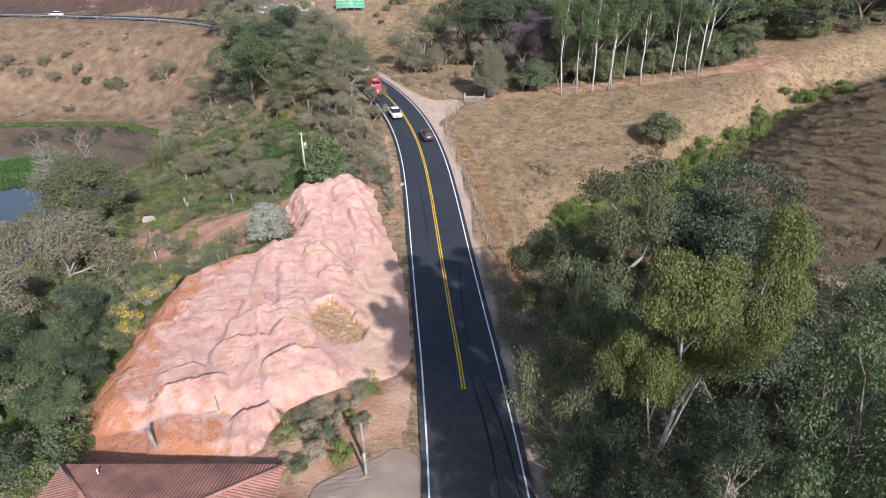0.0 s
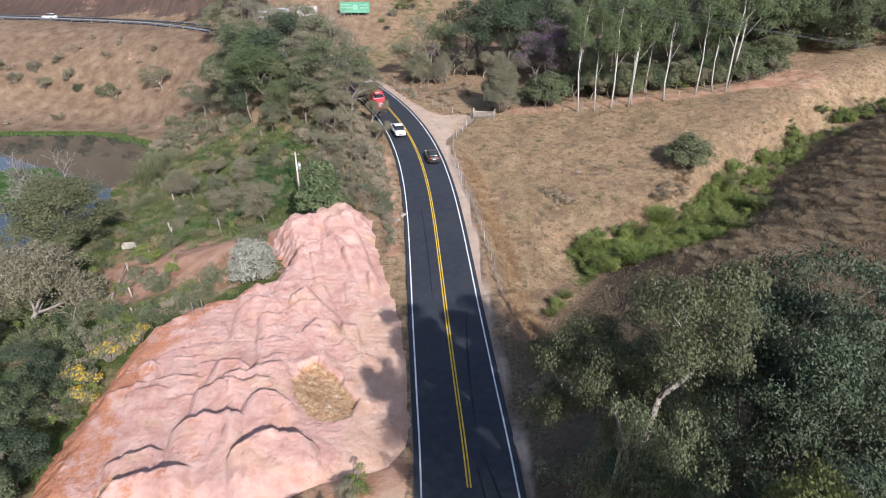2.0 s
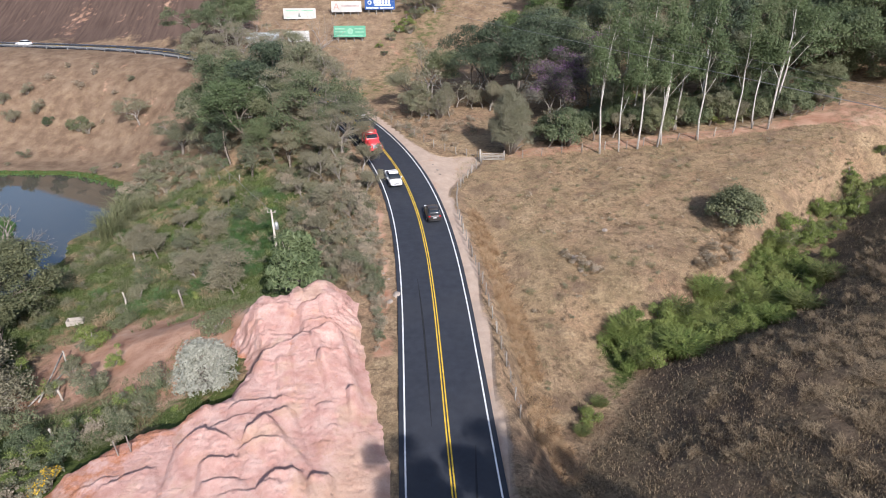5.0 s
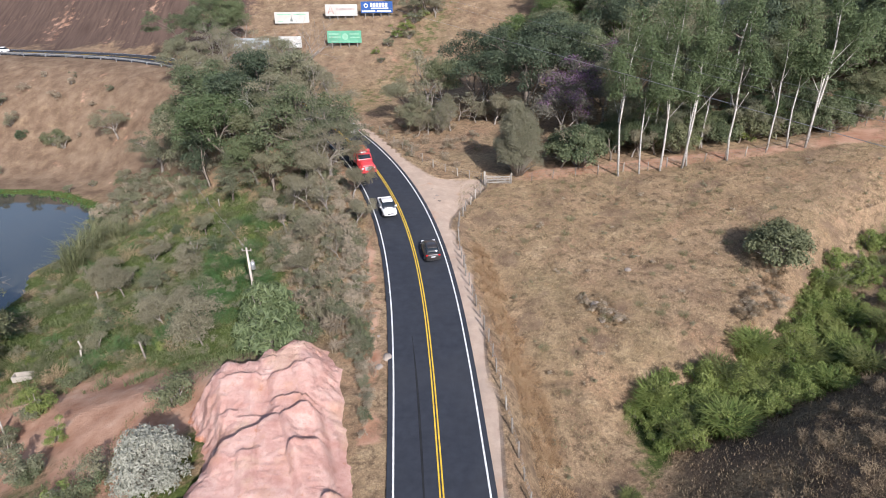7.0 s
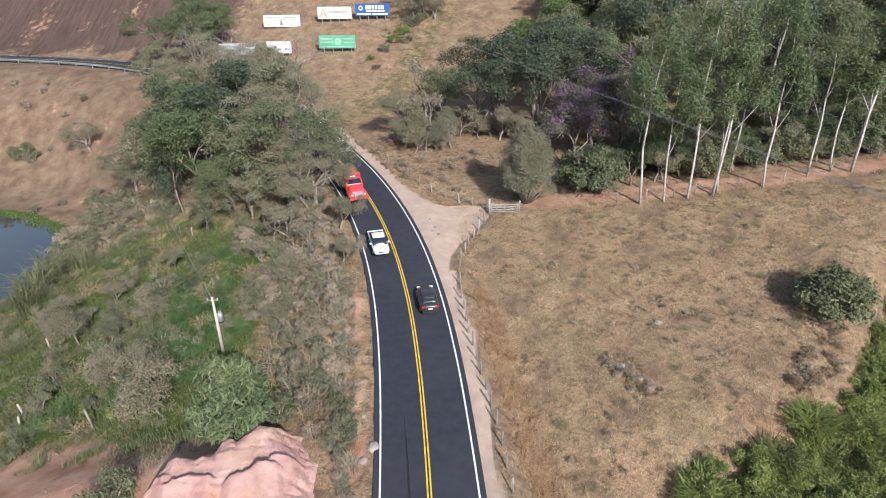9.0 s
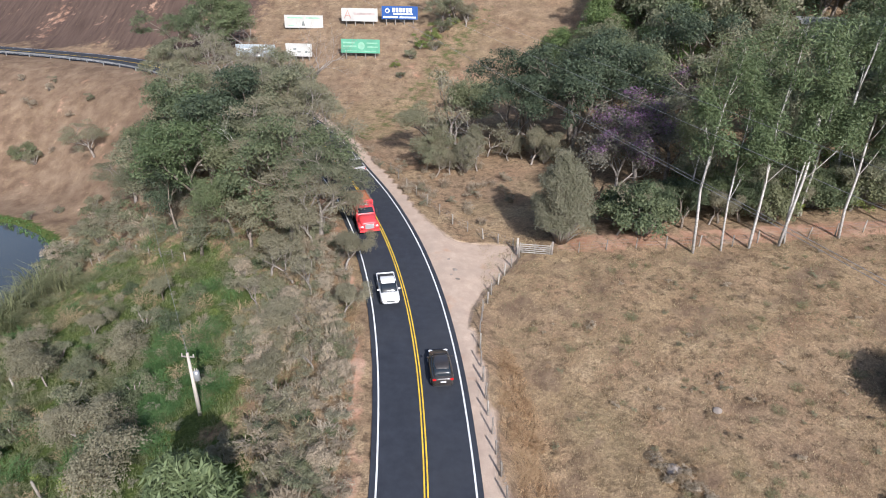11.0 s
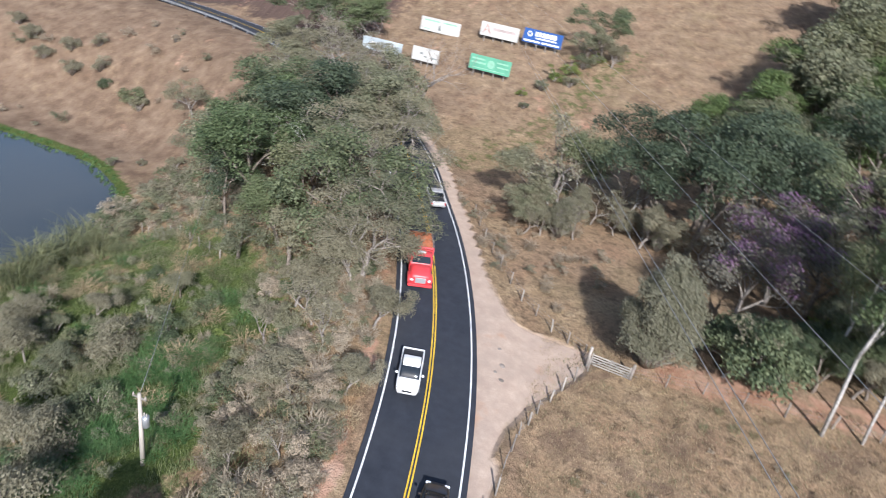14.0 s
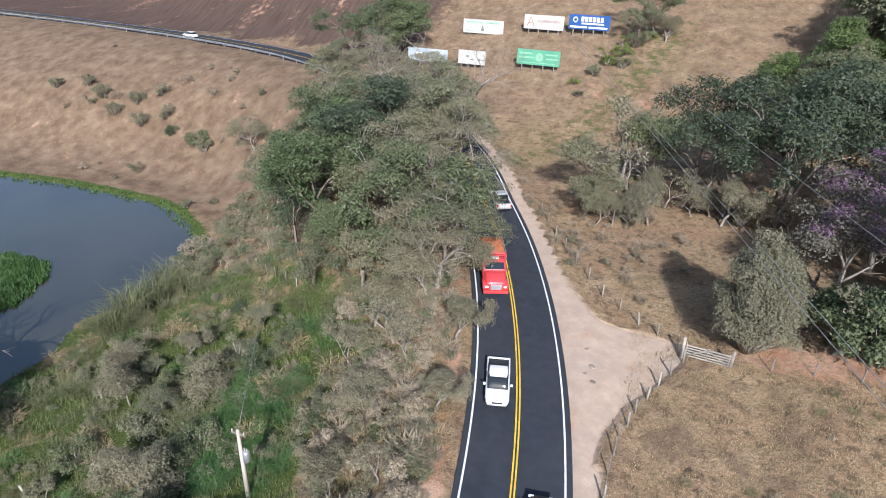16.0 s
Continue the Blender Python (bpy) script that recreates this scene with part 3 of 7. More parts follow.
def build_sand():
    X, Y = np.meshgrid(np.arange(-33, -0.8, 0.12), np.arange(28, 87, 0.12))
    base, d = land(X.ravel(), Y.ravel())
    base, d = base.reshape(X.shape), d.reshape(X.shape)
    level = beside_road(X.ravel(), Y.ravel())[1].reshape(X.shape)
    s = in_polygon_distance(X, Y, SAND_AREA) + 0.45 * waves(X, Y, 4, 41) + 0.15 * waves(X, Y, 1.1, 42, 2)
    s = np.minimum(s, -d - HALF - 0.1 + 0.25 * waves(X, Y, 2.5, 40))
    crest = 0.55 * smooth(-d, 6, 11) - 0.050 * soft(-d - 15, 2) + 0.9 * smooth(Y, 70, 80) * smooth(-d, 5.5, 9)
    top = level - 0.03 + crest - 4.4 * (1 - smooth(Y, 31.5, 38.5))
    body = smooth(s, -0.5, np.where(-d < 9, 3.2, 2.9) + 0.6 * smooth(Y, 71, 76) * smooth(-X, 12, 16))
    z = base - 0.35 + (np.maximum(top, base - 0.2) - base + 0.35) * body
    rng = np.random.RandomState(45)
    arcs = [(*a[:4], 1.2 * a[4], a[5]) for a in SCARPS]
    tries = 0
    while len(arcs) < 84 and tries < 4000:
        tries += 1
        x, y = rng.uniform(-27, -5), rng.uniform(44, 82)
        if in_polygon_distance(np.array([x]), np.array([y]), PIT)[0] < -2.2 and all(math.hypot(x - (a[0] + a[2]) / 2, (y - (a[1] + a[3]) / 2) * 1.5) > 2.2 for a in arcs):
            long, turn = rng.uniform(0.6, 1.5 + 1.1 * (x < -11)), rng.normal(0.34, 0.16)
            arcs.append((x - long * math.cos(turn), y - long * math.sin(turn), x + long * math.cos(turn), y + long * math.sin(turn), 0.11 + 0.40 * rng.rand() ** 2.0, rng.uniform(0.0, 0.45)))
    free = smooth(s, 0.6, 2.2) * smooth(-d, HALF + 2.0, HALF + 4.0)
    ripple = 0.20 * waves(X, Y, 1.5, 43, 3) + 0.11 * waves(X, Y, 0.5, 44, 2)
    for x0, y0, x1, y1, high, bow in arcs:
        half, cx, cy = math.hypot(x1 - x0, y1 - y0) / 2, (x0 + x1) / 2, (y0 + y1) / 2
        c, k = (x1 - x0) / 2 / half, (y1 - y0) / 2 / half
        u, w = ((X - cx) * c + (Y - cy) * k) / half, -(X - cx) * k + (Y - cy) * c
        w = w - bow * (1 - np.abs(u)) - ripple
        z = z + 1.25 * free * high * np.clip(1.12 - np.abs(u) ** 4, 0, 1) * np.where(w < 0, np.exp(w / (2.0 + 1.2 * half)), 1 - smooth(w, 0.0, 0.13))
    z = z + (0.06 * waves(X, Y, 2.6, 47, 3) + 0.045 * waves(X, Y, 0.6, 50, 3)) * body
    p = in_polygon_distance(X, Y, PIT) + 0.32 * waves(X, Y, 1.8, 48, 3)
    pit = smooth(p, -0.3, 0.4)
    north = (X + 10) * 0.55 + (Y - 48) * 0.83
    z = z - pit * (0.10 + 0.55 * smooth(north, -1.5, 1.8) + 0.06 * waves(X, Y, 1.3, 49, 4)) + 0.22 * smooth(p, -1.4, -0.1) * (1 - pit) * smooth(north, -0.5, 1.5)
    me = grid_mesh("sand_fill", X, Y, z, SAND, s > -0.45)
    edge = 1.0 * (1 - smooth(s, 0.8, 7.0 + 3.0 * waves(X, Y, 6, 54, 2))) * smooth(-d, 15, 22) * (1 - smooth(Y, 60, 66))
    edge = np.maximum(edge, 0.75 * (1 - smooth(Y + 0.6 * X, 22, 34)) * smooth(waves(X, Y, 5, 52, 3), -0.3, 0.5))
    layer(me, "edge", np.maximum(edge, 0.9 * (1 - smooth(s, 0.0, 1.2)) * (Y > 70) * smooth(-X, 15, 18)))
    layer(me, "pit", pit)
    layer(me, "dust", np.clip((1 - smooth(-d, 7.0, 10.5)) * (1 - smooth(Y, 54, 66)) + 0.6 * smooth(waves(X, Y, 9, 53, 3), 0.15, 0.6), 0, 1))
    tagged(new("earth_fill", me), "heaped pale pink sandy earth tipped beside the road", "earth heap", kind="stuff")


build_sand()


def ribbon(name, offsets, material, lift, start, stop, thick=0.0, step=1):
    """A strip along the road between two offsets from its centre line."""
    k = [i for i in range(len(ROAD)) if start <= ROAD[i, 1] and (stop is None or i <= stop)][::step]
    v, f = [], []
    for i in k:
        for o in offsets:
            crown = -0.02 * abs(o) / HALF
            v.append((ROAD[i, 0] + RIGHT[i, 0] * o, ROAD[i, 1] + RIGHT[i, 1] * o, ROAD[i, 2] + lift + crown))
    n = len(offsets)
    for j in range(len(k) - 1):
        for a in range(n - 1):
            f.append((j * n + a, j * n + a + 1, (j + 1) * n + a + 1, (j + 1) * n + a))
    if thick:
        m = len(v)
        v += [(x, y, z - thick) for x, y, z in v]
        for j in range(len(k) - 1):
            f.append((j * n + m, j * n, (j + 1) * n, (j + 1) * n + m))
            f.append((j * n + n - 1, j * n + n - 1 + m, (j + 1) * n + n - 1 + m, (j + 1) * n + n - 1))
    return mesh_from(name, v, f, material, False)


road_mesh = ribbon("road", [-HALF, -2.5, 0, 2.5, HALF], ASPHALT, 0.0, -60, None, 0.3)
co = np.array([v.co for v in road_mesh.vertices])
layer(road_mesh, "old", 1 - smooth(co[:, 1], 34, 44))
road = tagged(new("road", road_mesh), "freshly laid dark asphalt road with painted lines", "road", kind="structure")
part("edge_line", ribbon("edge_line", [-3.35, -3.22], WHITE_LINE, 0.012, 20, None), road, "solid white edge line")
part("edge_line", ribbon("edge_line", [3.22, 3.35], WHITE_LINE, 0.012, 20, None), road, "solid white edge line")
part("centre_line", ribbon("centre_line", [-0.17, -0.06], YELLOW_LINE, 0.013, 38.5, None), road, "double yellow centre line")
part("centre_line", ribbon("centre_line", [0.06, 0.17], YELLOW_LINE, 0.013, 38.5, None), road, "double yellow centre line")


def tyre_mark(start, stop, begin, end):
    """A dark curved streak of rubber along the lane; begin and end are its offsets from the centre line."""
    k = [i for i in range(len(ROAD)) if start <= ROAD[i, 1] <= stop]
    v, f = [], []
    for j, i in enumerate(k):
        u = j / (len(k) - 1)
        o = begin + (end - begin) * u * u
        for e in (-0.10, 0.10):
            q = o + e * math.sin(math.pi * (0.08 + 0.84 * u))
            v.append((ROAD[i, 0] + RIGHT[i, 0] * q, ROAD[i, 1] + RIGHT[i, 1] * q, ROAD[i, 2] - 0.02 * abs(q) / HALF + 0.006))
    f = [(2 * j, 2 * j + 1, 2 * j + 3, 2 * j + 2) for j in range(len(k) - 1)]
    part("tyre_mark", mesh_from("tyre_mark", v, f, RUBBER, False), road, "dark streak of rubber on the asphalt")


RUBBER = plain("rubber_streak", (0.017, 0.017, 0.019), 0.8, vary=0.2, scale=5)
for a, b, c, e in ((27, 43, 2.7, 1.1), (27, 41, 1.4, 0.7), (44, 60, 1.1, 2.0), (62, 84, -1.2, -1.5)):
    tyre_mark(a, b, c, e)


def build_pond():
    bm = bmesh.new()
    box(bm, -215, -50, 40, 152, POND - 0.6, POND)
    me = bpy.data.meshes.new("water")
    bm.to_mesh(me)
    bm.free()
    me.materials.append(WATER)
    tagged(new("water", me), "still murky pond reflecting a pale sky", "pond", kind="structure")


build_pond()

# ---------------------------------------------------------------- plants
def unit(v):
    return v / np.maximum(np.linalg.norm(v, axis=-1, keepdims=True), 1e-9)


def leaf_quads(rng, centres, radii, each, size, flat=0.75, lift=0.45, slim=0.5, shell=0.32, corners=3):
    """Leaf sprays on the shells of clumps: an array of quads."""
    out = []
    for c, r in zip(centres, radii):
        n = max(6, int(each * r * r))
        d = unit(rng.normal(size=(n, 3)))
        d[:, 2] = np.where(d[:, 2] < -0.35, -d[:, 2], d[:, 2])
        lump = 1 + 0.22 * np.sin(5 * d[:, :1] + c[0]) * np.sin(4 * d[:, 1:2] + c[1])
        p = np.asarray(c) + d * r * (shell + (1 - shell) * rng.rand(n, 1) ** 0.6) * lump * np.array([1, 1, flat])
        nrm = unit(d * 0.7 + np.array([0, 0, lift]) + 0.55 * rng.normal(size=(n, 3)))
        t = unit(np.cross(nrm, rng.normal(size=(n, 3))))
        b = np.cross(nrm, t)
        s = size * (0.6 + 0.8 * rng.rand(n, 1))
        droop = nrm * s * 0.12
        if corners == 3:
            s = s * 1.25
            out.append(np.stack([p - t * s * 0.5 - b * s * 0.3 * slim, p + b * s * 0.65 * slim, p + t * s * 0.5 - b * s * 0.3 * slim], 1))
        else:
            out.append(np.stack([p - t * s * 0.5 - droop, p + b * s * 0.5 * slim, p + t * s * 0.5 - droop, p - b * s * 0.5 * slim], 1))
    return np.concatenate(out)


def grow(rng, tubes, p, d, length, radius, level, split, spread, tips, rise=0.15, keep=0.72, bend=0.18, low=1, lead=False):
    """Branches, level by level; the ends are gathered in tips."""
    pts, dd = [Vector(p)], Vector(d).normalized()
    steps = 3 if level > 1 else 2
    for _ in range(steps):
        dd = (dd + Vector(rng.normal(0, bend, 3)) + Vector((0, 0, rise * 0.3))).normalized()
        pts.append(pts[-1] + dd * (length / steps))
    end = radius * 0.62
    tubes.add(pts, [radius + (end - radius) * i / steps for i in range(steps + 1)])
    if level == 0:
        tips.append(pts[-1])
        return
    if level <= low:
        tips.append(pts[-1] + Vector(rng.normal(0, 0.25, 3)))
        if level > 1:
            tips.append(pts[-1] + Vector(rng.normal(0, 0.9, 3)))
    n = split + (rng.rand() < 0.4)
    turn = rng.uniform(0, 6.28)
    a = dd.orthogonal().normalized()
    for k in range(n):
        w = turn + 2 * math.pi * k / n + rng.normal(0, 0.3)
        side = Matrix.Rotation(w, 3, dd) @ a
        part_way = 0.12 if lead and k == 0 else 1.0
        out = (dd + side * spread * part_way * rng.uniform(0.7, 1.25) + Vector((0, 0, rise))).normalized()
        start = pts[-1] if k < 2 or level < 2 else pts[-2]
        grow(rng, tubes, start, out, length * keep * rng.uniform(0.8, 1.15) * (1 if part_way < 1 or not lead else 0.6), end * (0.8 if part_way == 1 and not lead else 0.95 if part_way < 1 else 0.45), level - 1, split, spread, tips,
             rise, keep, bend, low, lead)


def tree_kind(seed, height, trunk, radius, levels=3, split=3, spread=0.8, clump=1.3, each=70, size=0.34, leaf=OLIVE, wood=BARK, rise=0.15,
              lean=0.06, sides=5, flat=0.75, slim=0.5, extra=None, keep=0.72, bend=0.18, low=1, gap=0.12, corners=3, lead=False):
    """Meshes of a kind of tree: trunk with limbs, crown, and a second crown of blossom if wanted."""
    rng = np.random.RandomState(seed)
    tubes, tips = Tubes(sides), []
    grow(rng, tubes, (0, 0, -0.4), (rng.normal(0, lean), rng.normal(0, lean), 1), trunk + 0.4, radius, levels, split, spread, tips, rise, keep, bend, low, lead)
    tips = np.array([tuple(t) for t in tips])
    tips = tips[(rng.rand(len(tips)) > gap) | (tips[:, 2] > tips[:, 2].max() - 0.01)]
    k = height / max(tips[:, 2].max() + clump * 0.6, 0.1)
    tubes.v = [Vector((v.x * k, v.y * k, v.z * k if v.z > 0 else v.z)) for v in tubes.v]
    tips = tips * k
    found = {"trunk": tubes.mesh("trunk", wood)}
    if each:
        r = clump * rng.uniform(0.7, 1.25, len(tips))
        found["crown"] = quads_mesh("crown", leaf_quads(rng, tips, r, each, size, flat, slim=slim, corners=corners), leaf)
    if extra:
        pick = tips[rng.rand(len(tips)) < extra[1]]
        found["blossom"] = quads_mesh("blossom", leaf_quads(rng, pick + [0, 0, clump * 0.35], np.full(len(pick), clump * 0.8), each * extra[2], size * 0.8, flat), extra[0])
    return found


def shrub_kind(seed, height, width, clumps=9, clump=0.55, each=120, size=0.22, leaf=OLIVE, flat=0.85, slim=0.55, extra=None, dome=True, wood=TWIG):
    """Meshes of a kind of shrub, many-stemmed from the ground; width is the crown's radius."""
    rng = np.random.RandomState(seed)
    tubes, c = Tubes(4), []
    for i in range(clumps):
        w, q = rng.uniform(0, 6.28), math.sqrt((i + 0.5) / clumps)
        rr = width * q * 0.8
        zz = height * ((1 - 0.62 * q * q) if dome else rng.uniform(0.35, 1.0)) - clump * 0.6 + rng.normal(0, 0.08 * height)
        p = (rr * math.cos(w), rr * math.sin(w), max(zz, clump * 0.5))
        c.append(p)
        tubes.add([(0.1 * p[0], 0.1 * p[1], -0.2), (0.5 * p[0], 0.5 * p[1], 0.55 * p[2]), p], [0.05 * height ** 0.5, 0.035 * height ** 0.5, 0.012])
    c = np.array(c)
    found = {"stem": tubes.mesh("stem", wood)}
    found["foliage"] = quads_mesh("foliage", leaf_quads(rng, c, clump * rng.uniform(0.75, 1.3, clumps), each / clump ** 2, size, flat, slim=slim), leaf)
    if extra:
        pick = c[rng.rand(clumps) < 0.65] + [0, 0, clump * 0.3]
        found["blossom"] = quads_mesh("blossom", leaf_quads(rng, pick, np.full(len(pick), clump), extra[1] / clump ** 2, size * 0.7, flat), extra[0])
    return found


def cane_kind(seed, height, width, blades, leaf, broad=0.09, arch=0.45, corners=4):
    """A clump of tall grass or cane: arching blades of two bends."""
    rng = np.random.RandomState(seed)
    w, q = rng.uniform(0, 6.28, blades), np.sqrt(rng.rand(blades)) * width
    p = np.stack([q * np.cos(w), q * np.sin(w), np.zeros(blades)], 1)
    a = w + rng.normal(0, 1.2, blades)
    out = np.stack([np.cos(a), np.sin(a), np.zeros(blades)], 1)
    side = np.stack([-np.sin(a), np.cos(a), np.zeros(blades)], 1) * broad
    h = height * rng.uniform(0.55, 1.1, (blades, 1))
    up = np.array([0, 0, 1.0])
    mid = p + out * h * arch * 0.3 + up * h * 0.72
    tip = p + out * h * arch * rng.uniform(0.8, 1.4, (blades, 1)) + up * h * rng.uniform(0.75, 1.0, (blades, 1))
    low = np.stack([p - side * 0.5, p + side * 0.5, mid + side, mid - side], 1)
    high = np.stack([mid - side, mid + side, tip + side * 0.15, tip - side * 0.15], 1)
    if corners == 3:
        low, high = np.stack([p - side * 0.7, p + side * 0.7, mid], 1), np.stack([mid - side, mid + side, tip], 1)
    return {"foliage": quads_mesh("foliage", np.concatenate([low, high]), leaf)}


RNG = np.random.RandomState(7)


def plant(kind, name, label, x, y, size=1.0, turn=None, tall=1.0, group="", category="", sink=0.08, z=None):
    turn = RNG.uniform(0, 360) if turn is None else turn
    m = pose(x, y, (ground(x, y) if z is None else z) - sink, 0, 0, turn) @ Matrix.Diagonal((size, size, size * tall, 1))
    ob = thing(name, m, label, category or ("tree" if "tree" in name else "shrub"), group)
    for nm, me in kind.items():
        part(nm, me, ob)
    return ob


# kinds of tree
BROAD = [tree_kind(11 + i, 11, 2.6, 0.26, 3, 3, 0.85, 1.25, 150, 0.205, (DEEP, DEEP, GUMLEAF)[i], low=2, gap=0.05, sides=3) for i in range(3)]
DARK_BROAD = [tree_kind(17 + i, 11, 2.6, 0.26, 3, 3, 0.8, 1.3, 150, 0.205, (NIGHT, DEEP)[i], low=2, gap=0.05, sides=3) for i in range(2)]
OLIVES = [tree_kind(21 + i, 10, 2.4, 0.24, 3, 3, 0.9, 1.15, 150, 0.20, OLIVE, low=2, gap=0.05, sides=3) for i in range(2)]
FEATHER = [tree_kind(31 + i, 9.5, 2.2, 0.22, 3, 3, 1.05, 1.2, 175, 0.165, (OLIVE, GREY)[i], TWIG, rise=0.02, flat=0.5, slim=0.35) for i in range(2)]
GREYS = [tree_kind(41 + i, 7.5, 1.6, 0.17, 3, 3, 0.75, 1.10, 165, 0.185, GREY, TWIG, flat=0.9) for i in range(2)]
GUM = [tree_kind(51 + i, 23, 13.5, 0.21, 4, 3, 0.95, 1.3, 44, 0.27, GUMLEAF, PALE_BARK, rise=0.30, lean=0.05, flat=1.0, slim=0.3, keep=0.56, bend=0.06, low=2, gap=0.30, lead=True) for i in range(3)]
BARE = [tree_kind(61 + i, 7.5, 1.5, 0.16, 5, 2, 0.62, 0.6, 0, 0.2, GREY, TWIG, rise=0.08, sides=4, keep=0.78) for i in range(2)]
BARE_WIDE = tree_kind(64, 7.5, 1.2, 0.11, 6, 2, 0.66, 0.5, 0, 0.2, GREY, PALE_BARK, rise=0.07, sides=3, keep=0.80)
BARE_POND = tree_kind(64, 7.5, 1.2, 0.26, 5, 3, 0.72, 0.5, 0, 0.2, GREY, TWIG, rise=0.10, sides=3, keep=0.76)
SPARSE = [tree_kind(66 + i, 7.5, 1.5, 0.16, 4, 2, 0.70, 0.6, 60, 0.22, GREY, TWIG, rise=0.08, sides=4, keep=0.78) for i in range(2)]
BLOOM = [tree_kind(71, 9, 2.4, 0.2, 3, 3, 0.8, 1.3, 100, 0.19, DUSKY, TWIG, extra=(PURPLE, 0.6, 1.0))]
NEAR_SUN = [tree_kind(81, 22.5, 14.0, 0.30, 4, 3, 0.75, 1.35, 560, 0.13, SUNNY, PALE_BARK, slim=0.45, flat=0.6, gap=0.1, keep=0.44, rise=0.05, bend=0.10, low=2)]
NEAR_DARK = [tree_kind(84 + i, 13, 3.2, 0.28, 4, 3, 0.85, 1.0, 300, 0.115, (NIGHT, DEEP, GUMLEAF)[i], BARK, slim=0.5, flat=0.6, gap=0.22) for i in range(3)]
NEAR_OLIVE = [tree_kind(88 + i, 20, 9.5, 0.27, 4, 3, 0.95, 1.3, 330, 0.125, SHADY, TWIG, slim=0.5, flat=0.40, gap=0.25, keep=0.50, rise=0.0, low=2) for i in range(2)]
BROAD_FAR = [tree_kind(91 + i, 11, 2.6, 0.26, 3, 3, 0.85, 1.40, 140, 0.195, (NIGHT, OLIVE, DEEP)[i], sides=3) for i in range(3)]
BROAD_DISTANT = [tree_kind(96 + i, 11, 2.6, 0.26, 3, 3, 0.85, 1.5, 80, 0.29, (NIGHT, OLIVE, DEEP)[i], sides=3) for i in range(3)]
FRESH = [tree_kind(126 + i, 11, 2.4, 0.26, 3, 3, 0.85, 1.5, 160, 0.215, PONDLEAF, low=2, gap=0.05, sides=3) for i in range(2)]
POND_TREE = tree_kind(121, 11, 2.4, 0.26, 4, 3, 0.95, 1.2, 150, 0.185, SHADY, low=2, gap=0.18, sides=4)
SLOPE_TREE = tree_kind(123, 8, 1.2, 0.16, 3, 4, 0.95, 1.1, 150, 0.17, GREY, TWIG, low=2, gap=0.06, flat=0.8, sides=4)
# kinds of shrub
ROUND_SILVER = shrub_kind(101, 3.9, 2.7, 90, 0.62, 150, 0.17, SILVER, slim=0.4)
ROUND_GREEN = shrub_kind(102, 4.6, 3.6, 60, 0.9, 150, 0.22, DEEP)
GATE_TREE = shrub_kind(104, 6.6, 2.4, 90, 0.66, 250, 0.10, DUSTY, flat=1.0)
HOLLOW_GREY = tree_kind(105, 5.6, 1.0, 0.11, 3, 3, 0.85, 0.95, 190, 0.14, GREY, TWIG, flat=0.8, low=2, sides=3)
GATE_GREY = shrub_kind(106, 9.6, 3.9, 150, 0.95, 430, 0.135, DUSTY, flat=0.9)
FAN_GREEN = shrub_kind(103, 5.6, 2.6, 64, 0.72, 110, 0.44, FANLEAF, slim=0.22, flat=0.55)
SCRUB = {k: [shrub_kind(110 + 7 * j + i, 1.9, 1.35, 13, 0.45, 180, 0.105, leaf, dome=False) for i in range(2)] for j, (k, leaf) in
         enumerate((("grey", GREY), ("dry", DRY), ("olive", OLIVE), ("green", BRIGHT), ("deep", DEEP), ("brush", BRUSH)))}
LOW = {k: [shrub_kind(210 + 7 * j + i, 1.9, 1.35, 12, 0.46, 66, 0.125, leaf, dome=False) for i in range(2)] for j, (k, leaf) in
       enumerate((('grey', DUSTY), ('dry', DRY), ('olive', OLIVE), ('green', BRIGHT), ('deep', DEEP), ('brush', BRUSH)))}
FLOWERED = shrub_kind(150, 2.0, 1.5, 16, 0.5, 80, 0.2, OLIVE, extra=(YELLOW, 46))
HEDGE = [shrub_kind(155 + i, 2.1, 1.7, 20, 0.60, 120, 0.17, BRIGHT, slim=0.4, dome=False) for i in range(2)]
CANES = [cane_kind(160 + i, 2.0, 1.3, 420, BRIGHT, 0.05, 0.6, 3) for i in range(3)]
SHORE_CANE = cane_kind(190, 2.6, 1.5, 240, RANKGRASS, 0.03, 0.75)
CANES_SUN = [cane_kind(165 + i, 1.9, 1.2, 380, SUNNY, 0.05, 0.6, 3) for i in range(2)]
TUSSOCK = [cane_kind(175 + i, 0.6, 0.6, 110, FOXY, 0.022, 0.8, 3) for i in range(2)]
REEDS = [cane_kind(170 + i, 1.9, 0.9, 110, DRY, 0.05, corners=3) for i in range(2)]
RANK = {k: [cane_kind(180 + 5 * j + i, 1.5, 1.5, 140, leaf, 0.040, 0.8, 3) for i in range(2)] for j, (k, leaf) in enumerate((("rank", RANKGRASS), ("tan", STRAW), ("lush", LUSH), ("hill", BRUSH)))}
SCRUB_LABEL = {"grey": "dusty grey-green scrub bush on the bank", "dry": "dry brown leafless-looking bush in straw grass", "olive": "low olive-green bush in rough grass",
               "green": "fresh green bush in the damp hollow", "deep": "dark green bush in rough grass"}

